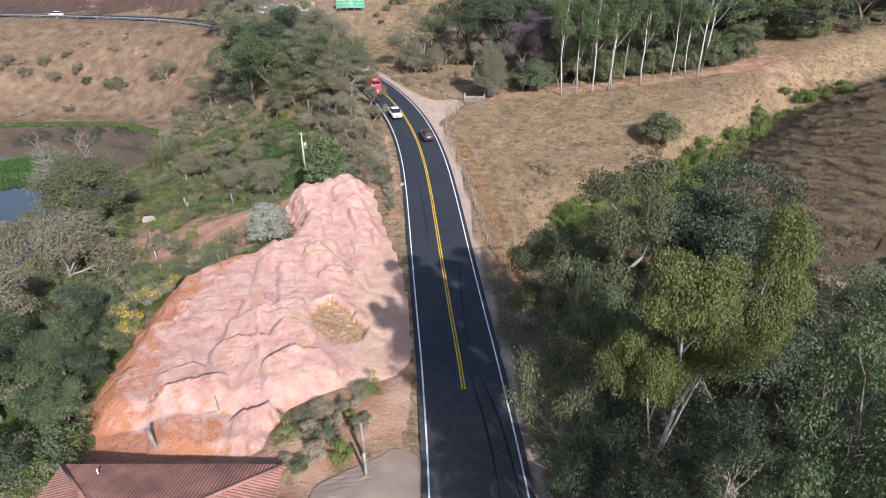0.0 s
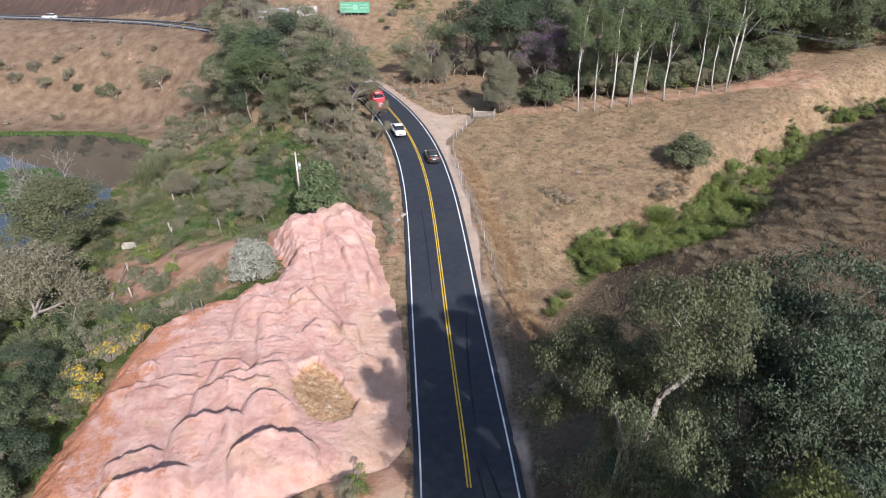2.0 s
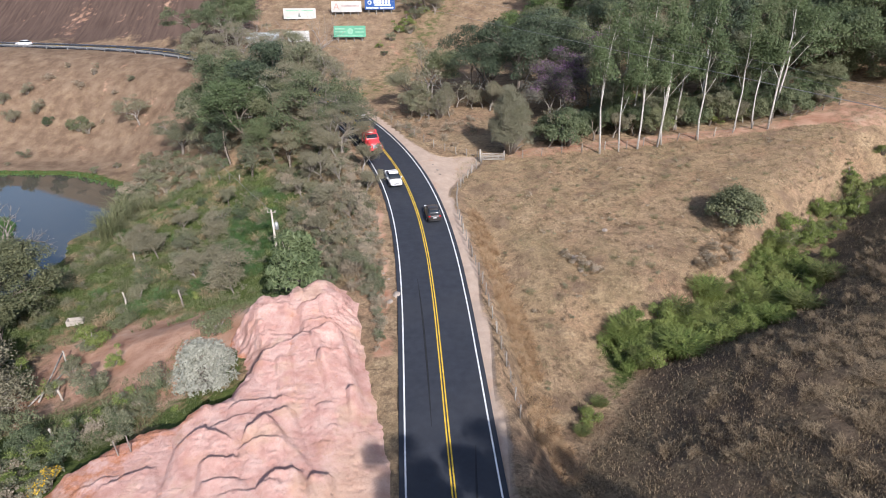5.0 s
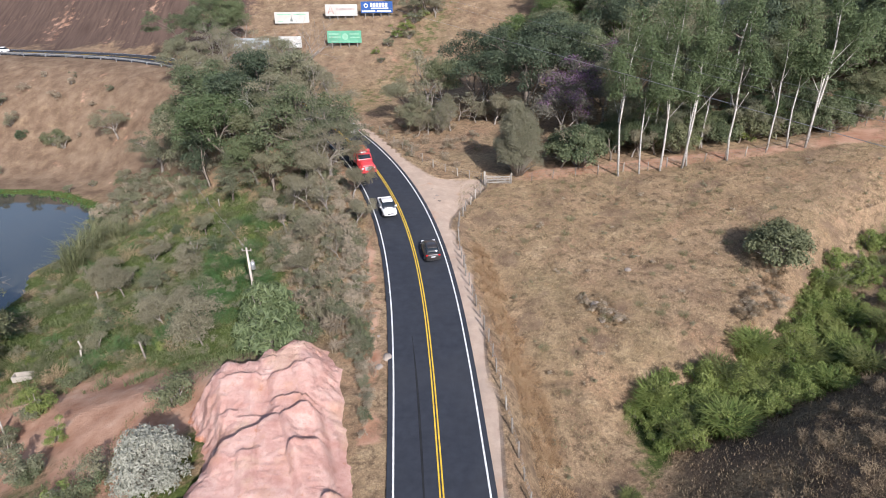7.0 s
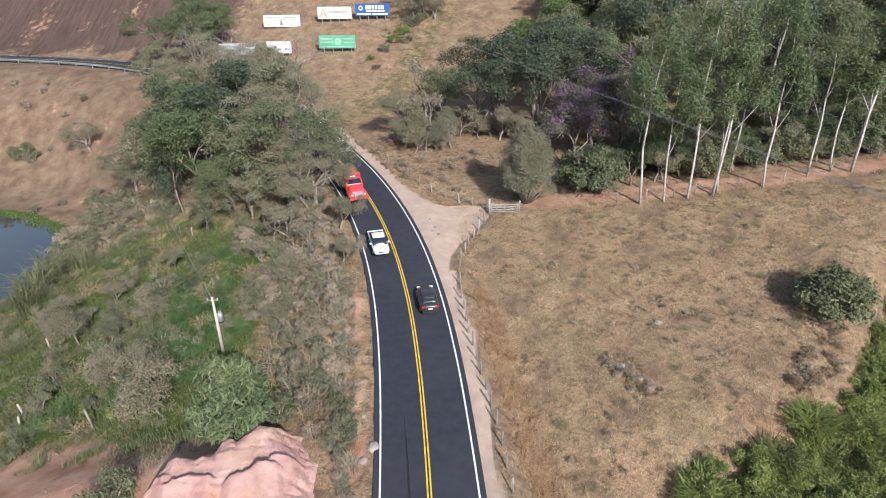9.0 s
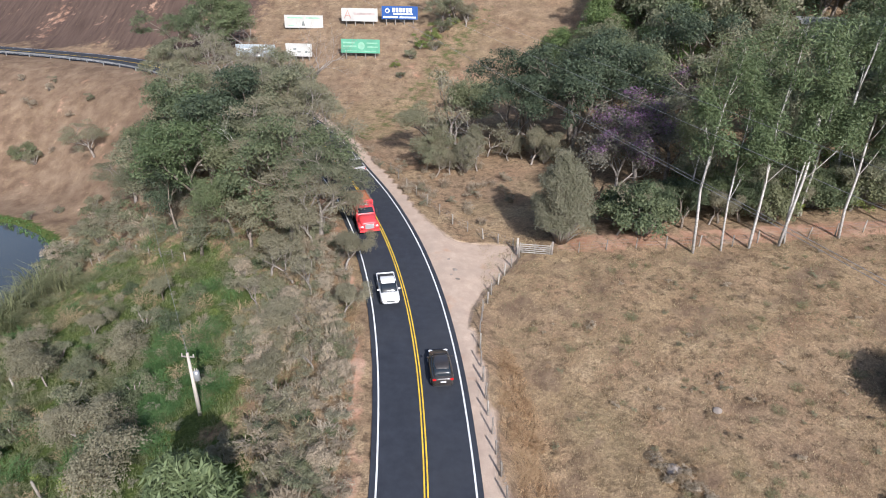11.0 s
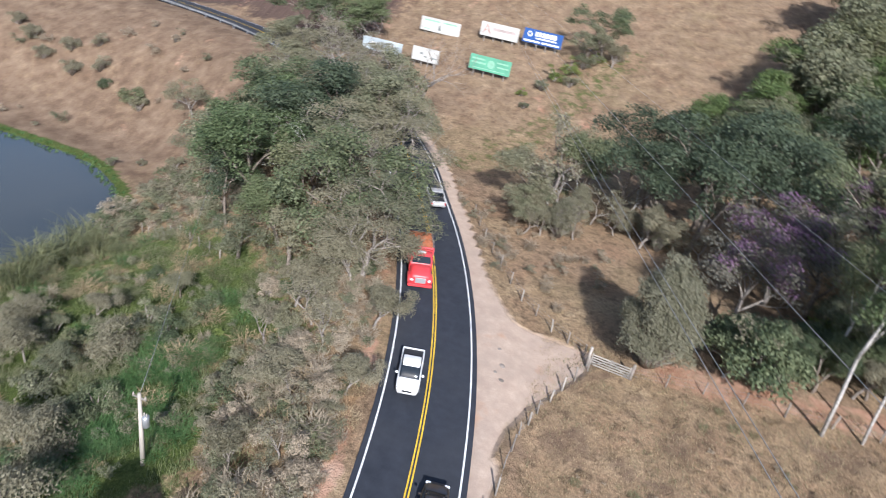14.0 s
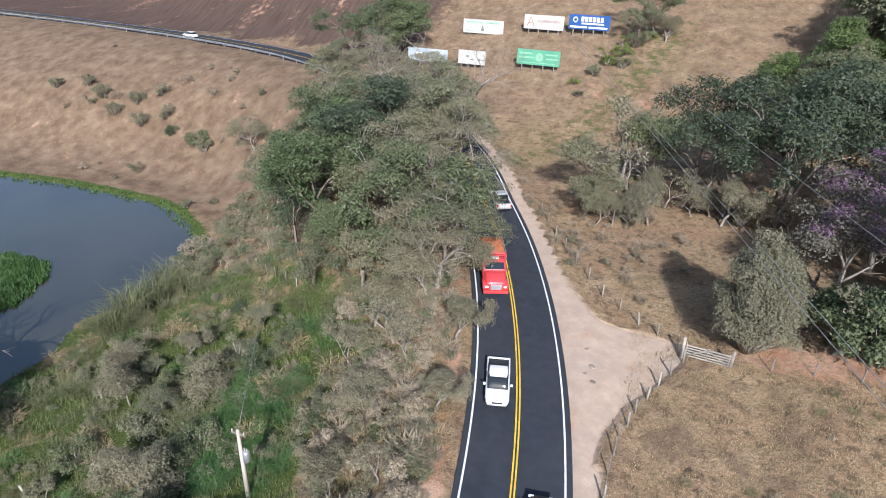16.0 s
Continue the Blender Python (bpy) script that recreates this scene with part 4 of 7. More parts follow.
# tall trees beside the road, close below the flight: middle of the crown, its radius, height of its top
def roadside_tree(kind, text, x, y, radius, top, turn, group="roadside trees"):
    v = np.array([tuple(c.co) for c in kind["crown"].vertices][::7])
    mid = np.median(v[:, :2], axis=0)
    size = radius / np.percentile(np.linalg.norm(v[:, :2] - mid, axis=1), 88)
    w = math.radians(turn)
    bx, by = x - size * (mid[0] * math.cos(w) - mid[1] * math.sin(w)), y - size * (mid[0] * math.sin(w) + mid[1] * math.cos(w))
    plant(kind, "tree", text, bx, by, size, turn, (top - ground(bx, by)) / np.percentile(v[:, 2], 98) / size, group)


# NIGHT leaves put shade into the crowns at x 15.6, 17.2 and 21.0
for row in ((NEAR_SUN[0], "tall tree with sunlit yellow-green crown and pale trunk", 10.9, 20.0, 3.3, 21.9, 40), (NEAR_OLIVE[0], "feathery olive tree with open crown at the roadside", 9.9, 33.2, 5.4, 21.0, 80), (NEAR_DARK[0], "dense dark green tree behind the roadside row, leaves darkened for shade", 15.6, 31.5, 4.4, 20.0, 10),
            (NEAR_DARK[0], "dense dark green tree on the slope, leaves darkened for shade", 21.0, 33.5, 3.4, 18.0, 130), (NEAR_DARK[1], "dense dark green tree at the roadside", 7.6, 25.8, 3.2, 17.0, 200),
            (NEAR_DARK[2], "tall fresh green tree on the slope", 13.2, 13.6, 3.1, 21.2, 10), (NEAR_DARK[0], "dark tree on the slope above the road", 14.6, 25.0, 4.4, 15.5, 260),
            (NEAR_DARK[1], "dark tree on the slope above the road", 22.0, 25.0, 4.6, 16.5, 300), (NEAR_DARK[0], "dark green tree on the slope", 22.0, 17.0, 4.5, 17.0, 100),
            (NEAR_OLIVE[1], "feathery olive tree on the slope", 28.0, 30.0, 3.4, 16.5, 20), (NEAR_DARK[0], "dense dark green tree behind the roadside row, leaves darkened for shade", 17.2, 33.0, 4.4, 17.0, 150), (NEAR_OLIVE[0], "feathery olive tree with open crown at the roadside", 10.8, 36.5, 3.8, 14.5, 60),
            (NEAR_DARK[0], "lower dark tree at the roadside", 9.6, 16.6, 3.4, 12.0, 140), (NEAR_DARK[0], "lower dark tree on the slope", 12.8, 21.0, 3.6, 12.5, 310), (NEAR_DARK[0], "lower dark tree at the roadside", 7.9, 20.0, 2.8, 12.0, 20), (NEAR_DARK[1], "lower dark tree at the roadside", 12.5, 34.0, 3.6, 11.5, 80)):
    roadside_tree(*row)

# trees of the bend, between road and pond
for kind, x, y, s, k in ((0, -24, 128, 1.2, "b"), (1, -30, 134, 1.3, "f"), (2, -36, 129, 1.2, "b"), (0, -42, 136, 1.2, "o"), (1, -36, 143, 1.35, "f"), (2, -44, 146, 1.25, "o"),
                         (0, -28, 145, 1.25, "o"), (1, -17.8, 118.5, 0.9, "f"), (0, -18.6, 126, 1.1, "f"), (1, -22.5, 135, 1.3, "f"), (0, -27.5, 141.5, 1.3, "f"), (1, -22, 121, 1.0, "f"),
                         (0, -33, 152, 1.3, "f"), (1, -40, 156, 1.35, "f"), (0, -48, 155, 1.25, "f"), (1, -27, 121, 0.9, "o"), (0, -34, 122, 0.8, "o"), (0, -56, 163, 1.1, "o"), (1, -46, 164, 1.3, "f"),
                         (0, -35, 160, 1.2, "o"), (1, -52, 170, 1.15, "f"), (0, -41, 171, 1.0, "f"), (1, -49, 145, 1.0, "b"), (0, -58, 172, 0.9, "o"), (1, -33, 137, 1.15, "o"), (2, -39.5, 140, 1.15, "b"), (0, -30, 129, 0.95, "b"), (1, -38, 150, 1.2, "f"), (2, -45, 151, 1.1, "f"), (2, -30.5, 124.5, 0.75, "b"), (0, -37, 134, 1.25, "n"), (1, -42, 142, 1.3, "n"), (0, -33, 140, 1.3, "n"), (1, -47, 141, 1.05, "n"), (0, -39, 127, 0.9, "n"), (1, -48, 150, 1.2, "n")):
    src, text = {"n": (DARK_BROAD, "dense deep green tree by the bend"), "b": (BROAD, "dense dark green broadleaf tree by the bend"), "o": (OLIVES, "olive-green tree by the bend"),
                 "f": (FEATHER, "flat-crowned feathery tree overhanging the road bend")}[k]
    plant(src[kind % len(src)], "tree", text, x, y, s, None, 1.0, "trees of the bend")
for x, y, s in ((-33, 157, 1.9), (-39, 162, 1.7), (-20.5, 130, 1.45), (-24, 140, 1.7), (-44, 158, 1.6), (-19, 124, 1.25), (-31, 163, 2.0), (-48, 166, 1.8), (-36, 149, 1.9), (-54, 176, 1.6)):
    plant(BARE[int(x) % 2], "bare_tree", "leafless grey tree among the roadside trees", x, y, s, None, 1.1, "trees of the bend", "tree")

plant(BARE_WIDE, "bare_tree", "large pale leafless tree standing above the bend", -28.5, 133, 1.75, 40, 1.0, "trees of the bend", "tree")
for i, (x, y, s) in enumerate(((-13.8, 113, 0.62), (-16.5, 109, 0.7), (-18.5, 118, 0.75), (-19.5, 113, 0.72), (-12.2, 105, 0.5), (-15.5, 103, 0.55), (-19, 106, 0.6), (-22.5, 110, 0.65), (-23, 116, 0.75), (-13.2, 98, 0.45), (-16.8, 97.5, 0.5))):
    plant((GREYS[0], SPARSE[1], GREYS[1], SPARSE[0])[i % 4], "tree", "dusty grey small tree of the roadside scrub", x, y, s, None, 0.95, "grey trees of the verge")

# fence row and wood behind the pasture
plant(GATE_GREY, "tree", "grey-green bushy tree beside the wooden gate", 8.9, 121.6, 1.0, 20, 1.0)
plant(SPARSE[0], "tree", "thin grey tree with few leaves by the fence", 15.2, 122.6, 0.85, 60)
plant(ROUND_GREEN, "shrub", "dense dark green shrub behind the fence", 18.0, 122.8, 1.15, 15, 1.1)
plant(BROAD[1], "tree", "low dense green tree behind the trunks", 22.5, 124.0, 0.52, 15)
plant(BROAD[2], "tree", "low dense green tree behind the trunks", 27.0, 125.0, 0.5, 75)
plant(BLOOM[0], "tree", "tree with purple blossom at the edge of the wood", 16.5, 131, 1.15, 15)
plant(BLOOM[0], "tree", "tree with purple blossom in the wood", 20, 138, 1.35, 115)
plant(BLOOM[0], "tree", "tree with purple blossom in the wood", 27, 150, 1.35, 215)
for i, (x, y, s) in enumerate(((22.6, 118.6, 0.95), (25.6, 119.0, 0.88), (28.5, 119.3, 1.05), (31.6, 119.6, 0.98), (32.3, 119.9, 0.95), (38.2, 120.8, 1.0),
                               (44.5, 123.0, 0.8), (47.4, 123.3, 0.85), (49.5, 122.5, 1.1), (52, 127, 1.0), (36, 126, 0.95), (30, 128, 1.0), (42, 131, 1.05), (24, 127, 0.9))):
    plant(GUM[i % 3], "tree", "tall slender tree with a pale bare trunk", x, y, s, None, 1.0, "row of pale-trunked trees")
for i in range(26):
    x = 16.5 + 46 * i / 25 + RNG.normal(0, 0.5)
    y = 123.5 + 0.09 * (x - 16) + RNG.uniform(0, 4.5)
    kind = (ROUND_GREEN, BROAD[1], OLIVES[0], ROUND_GREEN, BROAD[2], GREYS[0])[i % 6]
    plant(kind, "shrub" if i % 3 == 0 else "tree", "leafy green undergrowth behind the pale trunks", x, y, RNG.uniform(0.75, 1.1) if i % 3 == 0 else RNG.uniform(0.42, 0.62), None, 1.0, "undergrowth of the wood")
wood = [(-9, 150, "o", .6), (-4, 149, "s", 1.0), (-6.5, 153, "s", 1.1), (-1, 152, "o", .75), (3, 153, "b", .85), (8, 150, "b", .95), (6, 158, "b", 1.0), (13, 154, "b", 1.05), (12, 146, "b", .9), (18, 150, "b", 1.0),
        (18, 162, "b", 1.1), (25, 160, "b", 1.05), (24, 137, "o", .9), (31, 143, "b", 1.0), (34, 153, "o", 1.05), (33, 165, "b", 1.1),
        (26, 172, "b", 1.1), (17, 174, "b", 1.0), (40, 146, "b", 1.0), (42, 158, "b", 1.05), (43, 172, "o", 1.1), (52, 150, "b", 1.05), (52, 165, "o", 1.1), (36, 180, "b", 1.1),
        (60, 143, "b", .9), (62, 157, "b", 1.05), (63, 172, "b", 1.1), (72, 148, "b", .95), (74, 163, "o", 1.05), (76, 178, "b", 1.1), (53, 181, "b", 1.1), (86, 155, "b", 1.0), (88, 172, "b", 1.1),
        (37, 137, "o", .8), (48, 140, "o", .85), (42, 127, "o", .55), (54, 134, "b", .6), (61, 131, "b", .5), (27, 130, "o", .6), (33, 128, "o", .5), (28, 188, "o", 1.0), (45, 194, "b", 1.0), (66, 192, "b", 1.0), (96, 186, "b", 1.0)]
for i in range(22):
    x, y = 52 + 30 * ((i * 0.618) % 1), 136 + 44 * ((i * 0.414 + 0.1) % 1)
    if y > 132 + 0.55 * (x - 58):
        wood.append((x, y, "bbo"[i % 3], 0.85 + 0.25 * ((i * 0.3) % 1)))
for i in range(16):
    wood.append((82 + 40 * ((i * 0.618) % 1), 158 + 34 * ((i * 0.414) % 1), "bo"[i % 2], 1.0))
for i in range(40):
    x, y = 27 + 85 * ((i * 0.618) % 1), 178 + 75 * ((i * 0.414 + 0.2) % 1)
    wood.append((x, y, "bbo"[i % 3], 1.1))
wood += [(75, 141, "b", 1.0), (79, 135, "b", .85), (86, 135, "b", 1.0), (77, 147, "b", 1.1), (83, 148, "o", 1.1), (91, 141, "b", 1.1), (95, 134, "b", 1.0), (70, 146, "b", 1.0), (85, 141, "b", .95), (99, 142, "o", 1.1), (104, 136, "b", 1.1), (68, 139, "b", .8)]
for i, (x, y, k, s) in enumerate(wood):
    if abs(x * 136 - (y - 50) * 61) / 149 < 6.0 and 148 < y < 184:
        continue
    src, text = {"b": (BROAD_FAR[:1] if 2 < x < 25 and 145 < y < 168 else BROAD_DISTANT if y > 178 or x > 106 else BROAD_FAR if y > 147 else BROAD, "dense dark green tree in the wood"), "o": (BROAD_DISTANT[1:] if y > 178 or x > 106 else BROAD_FAR[1:] if y > 147 else OLIVES, "olive-green tree in the wood"), "s": (SPARSE, "half-bare grey tree at the edge of the wood")}[k]
    plant(src[i % len(src)], "tree", text, x, y, s * 1.38, None, 1.0 + 0.12 * math.sin(i), "trees of the wood")
for i, (x, y, w) in enumerate(((20, 187, 1.0), (25, 193, 1.15), (29, 185, 1.1), (34, 195, 1.2), (36, 186, 1.15), (24, 180, 0.95), (32, 177, 1.05), (40, 190, 1.2), (43, 180, 1.1), (46, 199, 1.2), (15, 181, 0.8), (19, 174, 0.9), (38, 204, 1.1), (27, 200, 0.9))):
    plant((FRESH[0], FRESH[1], BROAD_FAR[1])[i % 3], "tree", ("broad fresh green tree at the back of the wood", "broad fresh green tree at the back of the wood", "olive-green tree in the wood")[i % 3], x, y, w * 1.2, None, 0.95, "trees of the wood")
for x, y, s in ((-8.8, 143.5, 0.62), (-5, 144.5, 0.5)):
    plant(OLIVES[0], "tree", "small rounded olive-brown tree at the track side", x, y, s, None, 0.9)

for i in range(16):
    x, y = -7 + 22 * ((i * 0.618) % 1), 141.5 + 8 * ((i * 0.414) % 1)
    plant((SPARSE[0], GREYS[0], GATE_TREE, SPARSE[1])[i % 4], "tree", "small half-bare grey tree at the wood's edge", x, y, RNG.uniform(0.5, 0.85), None, 0.9, "grey trees of the wood's edge")

for x, y, w in ((-1.5, 148.5, 1.25), (3.0, 149.5, 1.35), (-5.5, 151, 1.15), (6.5, 147.5, 1.1)):
    plant(BARE_WIDE, "bare_tree", "leafless grey tree at the wood's edge", x, y, w, None, 1.0, "grey trees of the wood's edge", "tree")

# pasture and ploughed hill
plant(ROUND_GREEN, "shrub", "rounded dark green shrub alone in the pasture", 35.4, 97.4, 1.08, 30, 0.95)


def along_gully(u):
    """Place on the gully's bottom, u from 0 at (11, 68) to 7 far up, and its direction."""
    k = min(int(u), len(GULLY) - 3)
    (ax, ay, _), (bx, by, _) = GULLY[k + 1], GULLY[k + 2]
    long = math.hypot(bx - ax, by - ay)
    return ax + (bx - ax) * (u - k), ay + (by - ay) * (u - k), (bx - ax) / long, (by - ay) / long


for i in range(120):
    u = 1.02 + 3.1 * i / 119
    x, y, c, k = along_gully(u)
    wide = 3.6 if u < 1.7 else 2.6 if u < 2.5 else 4.0
    o = RNG.uniform(-1, 1) * wide + (-0.6 if u < 1.5 else 0.4)
    x, y = x + k * o + RNG.normal(0, 0.5), y - c * o + RNG.normal(0, 0.5)
    if i % 4 < 3:
        plant(HEDGE[i % 2], "hedge_bush", "bright green bush in the gully hedge", x, y, RNG.uniform(0.65, 1.05), None, RNG.uniform(0.8, 1.15), "bushes along the gully")
    else:
        plant((CANES[i % 3], CANES_SUN[i % 2])[i // 4 % 2], "cane_clump", "clump of tall bright green cane grass in the gully", x, y, RNG.uniform(0.8, 1.15), None, 1.05, "cane hedge along the gully", "cane grass")
for i in range(46):
    u = 4.1 + 2.8 * i / 45
    x, y, c, k = along_gully(u)
    o = RNG.normal(0, 1.5) - 0.6
    plant((HEDGE[0], SCRUB["green"][i % 2], RANK["rank"][0])[i % 3], "hedge_bush", "bright green bush in the gully hedge", x + k * o, y - c * o, RNG.uniform(0.6, 1.3), None, 1, "bushes along the gully")
for x, y, w in ((12.3, 68.2, 0.7), (13.6, 70.2, 0.5), (11.4, 66.6, 0.45)):
    plant((HEDGE[0], CANES_SUN[1])[int(x) % 2], "hedge_bush", "low yellow-green bush apart from the hedge", x, y, w, None, 0.8, "bushes along the gully")

# west side: trees above the pond
plant(ROUND_SILVER, "shrub", "rounded silvery shrub at the edge of the sand", -21.5, 68.6, 1.12, 0, 1.05)
plant(FAN_GREEN, "shrub", "dark green shrub with long narrow leaves", -16.7, 82.8, 1.22, 0, 1.12)
plant(SCRUB["deep"][0], "bush", "dark green bush beside the sand heap", -24.0, 77.5, 1.5, 40, 0.9)
plant(SCRUB["olive"][1], "bush", "olive bush beside the sand heap", -26.8, 70.5, 1.2, 90, 0.9)
plant(HOLLOW_GREY, "tree", "dusty grey small tree in the green hollow", -26.8, 90.0, 1.1, 0, 1.05)
roadside_tree(POND_TREE, "broad olive-green tree at the pond's edge", -57.4, 90.6, 6.6, -0.8, 30, "")
plant(BROAD[1], "tree", "green tree at the pond's edge", -59.0, 84.0, 0.75, 80, 0.8)
plant(DARK_BROAD[1], "tree", "green tree at the pond's edge", -53.5, 84.5, 0.6, 10, 0.9)
plant(BARE_POND, "bare_tree", "wide leafless pale tree at the pond's edge", -61.0, 101.0, 1.85, 30, 1.0, "", "tree")
plant(BARE_POND, "bare_tree", "wide leafless pale tree at the pond's edge", -66.0, 100.0, 1.7, 130, 1.0, "", "tree", z=-10.6)
roadside_tree(SLOPE_TREE, "grey-olive tree on the slope to the pond", -48.0, 72.6, 4.8, -1.4, 120, "")
roadside_tree(SLOPE_TREE, "grey-olive tree on the slope to the pond", -55.5, 72.5, 4.2, -2.6, 20, "")
plant(GREYS[0], "tree", "grey bushy tree on the slope", -44.0, 53.5, 1.1, 10, 0.95)
plant(BARE[1], "bare_tree", "thin leafless tree on the slope", -42.5, 67, 0.75, 10, 0.8, "", "tree")
for x, y, s, k in ((-36, 38, 0.75, "b"), (-30.5, 40, 0.5, "b"), (-29.2, 35.5, 0.5, "b"), (-33.5, 46.5, 0.55, "b"), (-36, 50, 0.55, "b"), (-33, 42.5, 0.6, "b"), (-39, 45, 0.7, "b"), (-31.5, 36.5, 0.55, "b"), (-37, 32, 0.8, "b"), (-44, 40, 0.8, "o"), (-50, 60, 0.7, "o"), (-47, 47, .7, "o"),
                   (-56, 66, 0.7, "o"), (-30, 27, 0.65, "b"), (-62, 96, 0.45, "o")):
    plant((OLIVES if k == "o" else DARK_BROAD)[int(x) % 2], "tree", "dark green tree below the sand heap", x, y, s, None, 0.9, "trees on the west slope")
for x, y, s in ((-30.5, 49, 0.9), (-31.5, 51, 1.1), (-33.5, 47.5, 1.0), (-31, 54.5, 1.0), (-29.5, 57.5, 0.9), (-34, 52.5, 0.8)):
    plant(FLOWERED, "flowering_bush", "bush with bright yellow flowers below the sand", x, y, s, None, 1, "yellow-flowering bushes")
for i, (x, y, s) in enumerate(((-38, 104, 0.42), (-42, 111, 0.50), (-36, 116, 0.45), (-47, 107, 0.40), (-31, 108, 0.38), (-45, 119, 0.48), (-34, 96, 0.36), (-39, 122, 0.5), (-51, 113, 0.42), (-29, 115, 0.42), (-52, 101, 0.4), (-43, 98, 0.34))[:4]):
    plant((OLIVES[0], GREYS[0], OLIVES[1], HOLLOW_GREY)[i % 4], "tree", "small bushy tree in the rank growth of the hollow", x, y, s * (1.7 if i % 4 == 3 else 1.0), None, 0.85, "small trees of the hollow")
for x, y, s in ((-55, 113, 1.1), (-56.5, 117, 1.3), (-57, 121, 1.2), (-54, 124, 1.0), (-58.5, 125, 1.2)):
    plant(SHORE_CANE, "cane_clump", "clump of tall pale green cane at the water's edge", x, y, s, None, 1.25, "canes at the pond", "cane grass")
for i, (x, y, w) in enumerate(((-34, 96, 1.0), (-31.5, 101, 0.9), (-38, 101.5, 1.05), (-35.5, 106.5, 0.95), (-41.5, 97, 0.9), (-29.5, 92.2, 0.8), (-45.5, 103, 0.85), (-28, 106.5, 0.8), (-33, 111, 0.9), (-40, 108.5, 0.8))[:6] + ((-43, 104, 1.0), (-39.5, 107, 0.9), (-32.5, 98.5, 0.9), (-31, 95.5, 1.0), (-29.6, 93.4, 1.15), (-36, 111.5, 0.9), (-47, 108, 0.9))):
    plant((HOLLOW_GREY, SCRUB["deep"][0], SCRUB["olive"][1])[i % 3], "bush", "dense dusky bush in the damp hollow", x, y, w * (1.0 if i % 3 == 0 else 1.6), None, 0.85, "dense bushes of the hollow", "shrub")
# far bank
for x, y, s, k in ((-87.2, 163.5, 2.0, "deep"), (-84.8, 162.6, 1.4, "olive"), (-95.5, 165, 1.3, "deep"), (-99, 168, 1.5, "grey"), (-104, 166, 1.6, "grey"), (-108, 170, 1.5, "grey"), (-112, 167, 1.5, "grey"), (-103, 172, 1.3, "grey"), (-118, 170, 1.6, "grey"),
                   (-124, 172, 1.4, "grey"), (-132, 170, 1.3, "olive"), (-98, 152, 0.5, "grey"), (-107, 153, 0.7, "dry"), (-76, 147, 0.8, "olive"), (-72.4, 149.5, 0.7, "grey"),
                   (-66, 150, 1.2, "olive"), (-63, 147, 1.5, "grey"), (-61, 141, 1.5, "grey"), (-58, 138, 1.4, "olive"), (-59.5, 134, 1.3, "deep"), (-57, 129.5, 1.3, "grey"), (-54.5, 133, 1.2, "olive"), (-88, 176, 0.8, "dry"), (-96, 180, 0.7, "dry")):
    plant(SCRUB[k][int(x) % 2], "bush", SCRUB_LABEL[k], x, y, s, None, 1.0, "bushes of the far bank")
plant(FEATHER[0], "tree", "flat-crowned small tree on the dry slope", -71.5, 161, 0.78, 0, 0.95)
plant(BROAD[1], "tree", "dark tree beside the far road", -64, 186.5, 1.15, 0, 1.0)
plant(BARE[0], "bare_tree", "leafless grey tree above the far road", -52, 191, 1.5, 0, 1.0, "", "tree")
plant(BROAD[2], "tree", "dark tree on the bank above the far road", -57.5, 192, 1.2, 0, 1.0)
plant(BROAD[0], "tree", "dark tree on the bank above the far road", -63, 197, 1.25, 70, 1.1)
plant(FEATHER[0], "tree", "flat-crowned small tree on the dry slope", -56, 146, 1.0, 70, 0.9)
plant(BROAD[1], "tree", "green tree on the billboard hill", -8.5, 204, 1.0, 0, 1.0)
plant(OLIVES[0], "tree", "green tree on the billboard hill", -11, 202, 0.8, 0, 1.0)
plant(GREYS[1], "tree", "grey tree on the billboard hill", -6, 202, 0.7, 0, 1.0)
for i, (x, y, w) in enumerate(((-11, 200, 1.6), (-13, 197, 1.7), (-12, 193, 1.3), (-15, 194, 1.5), (-16.5, 190, 1.2), (-19.5, 187, 0.9), (-18, 183, 0.8), (-9, 203, 1.4))):
    plant(SCRUB["green" if i % 2 else "olive"][i % 2], "bush", "fresh green bush in the dip of the dry hill", x, y, w, None, 0.9, "bushes of the billboard hill")

# scrub of the verges and of the green hollow
def mesh_quads(me):
    v = np.empty(len(me.vertices) * 3, np.float32)
    me.vertices.foreach_get("co", v)
    return v.reshape(len(me.polygons), -1, 3)


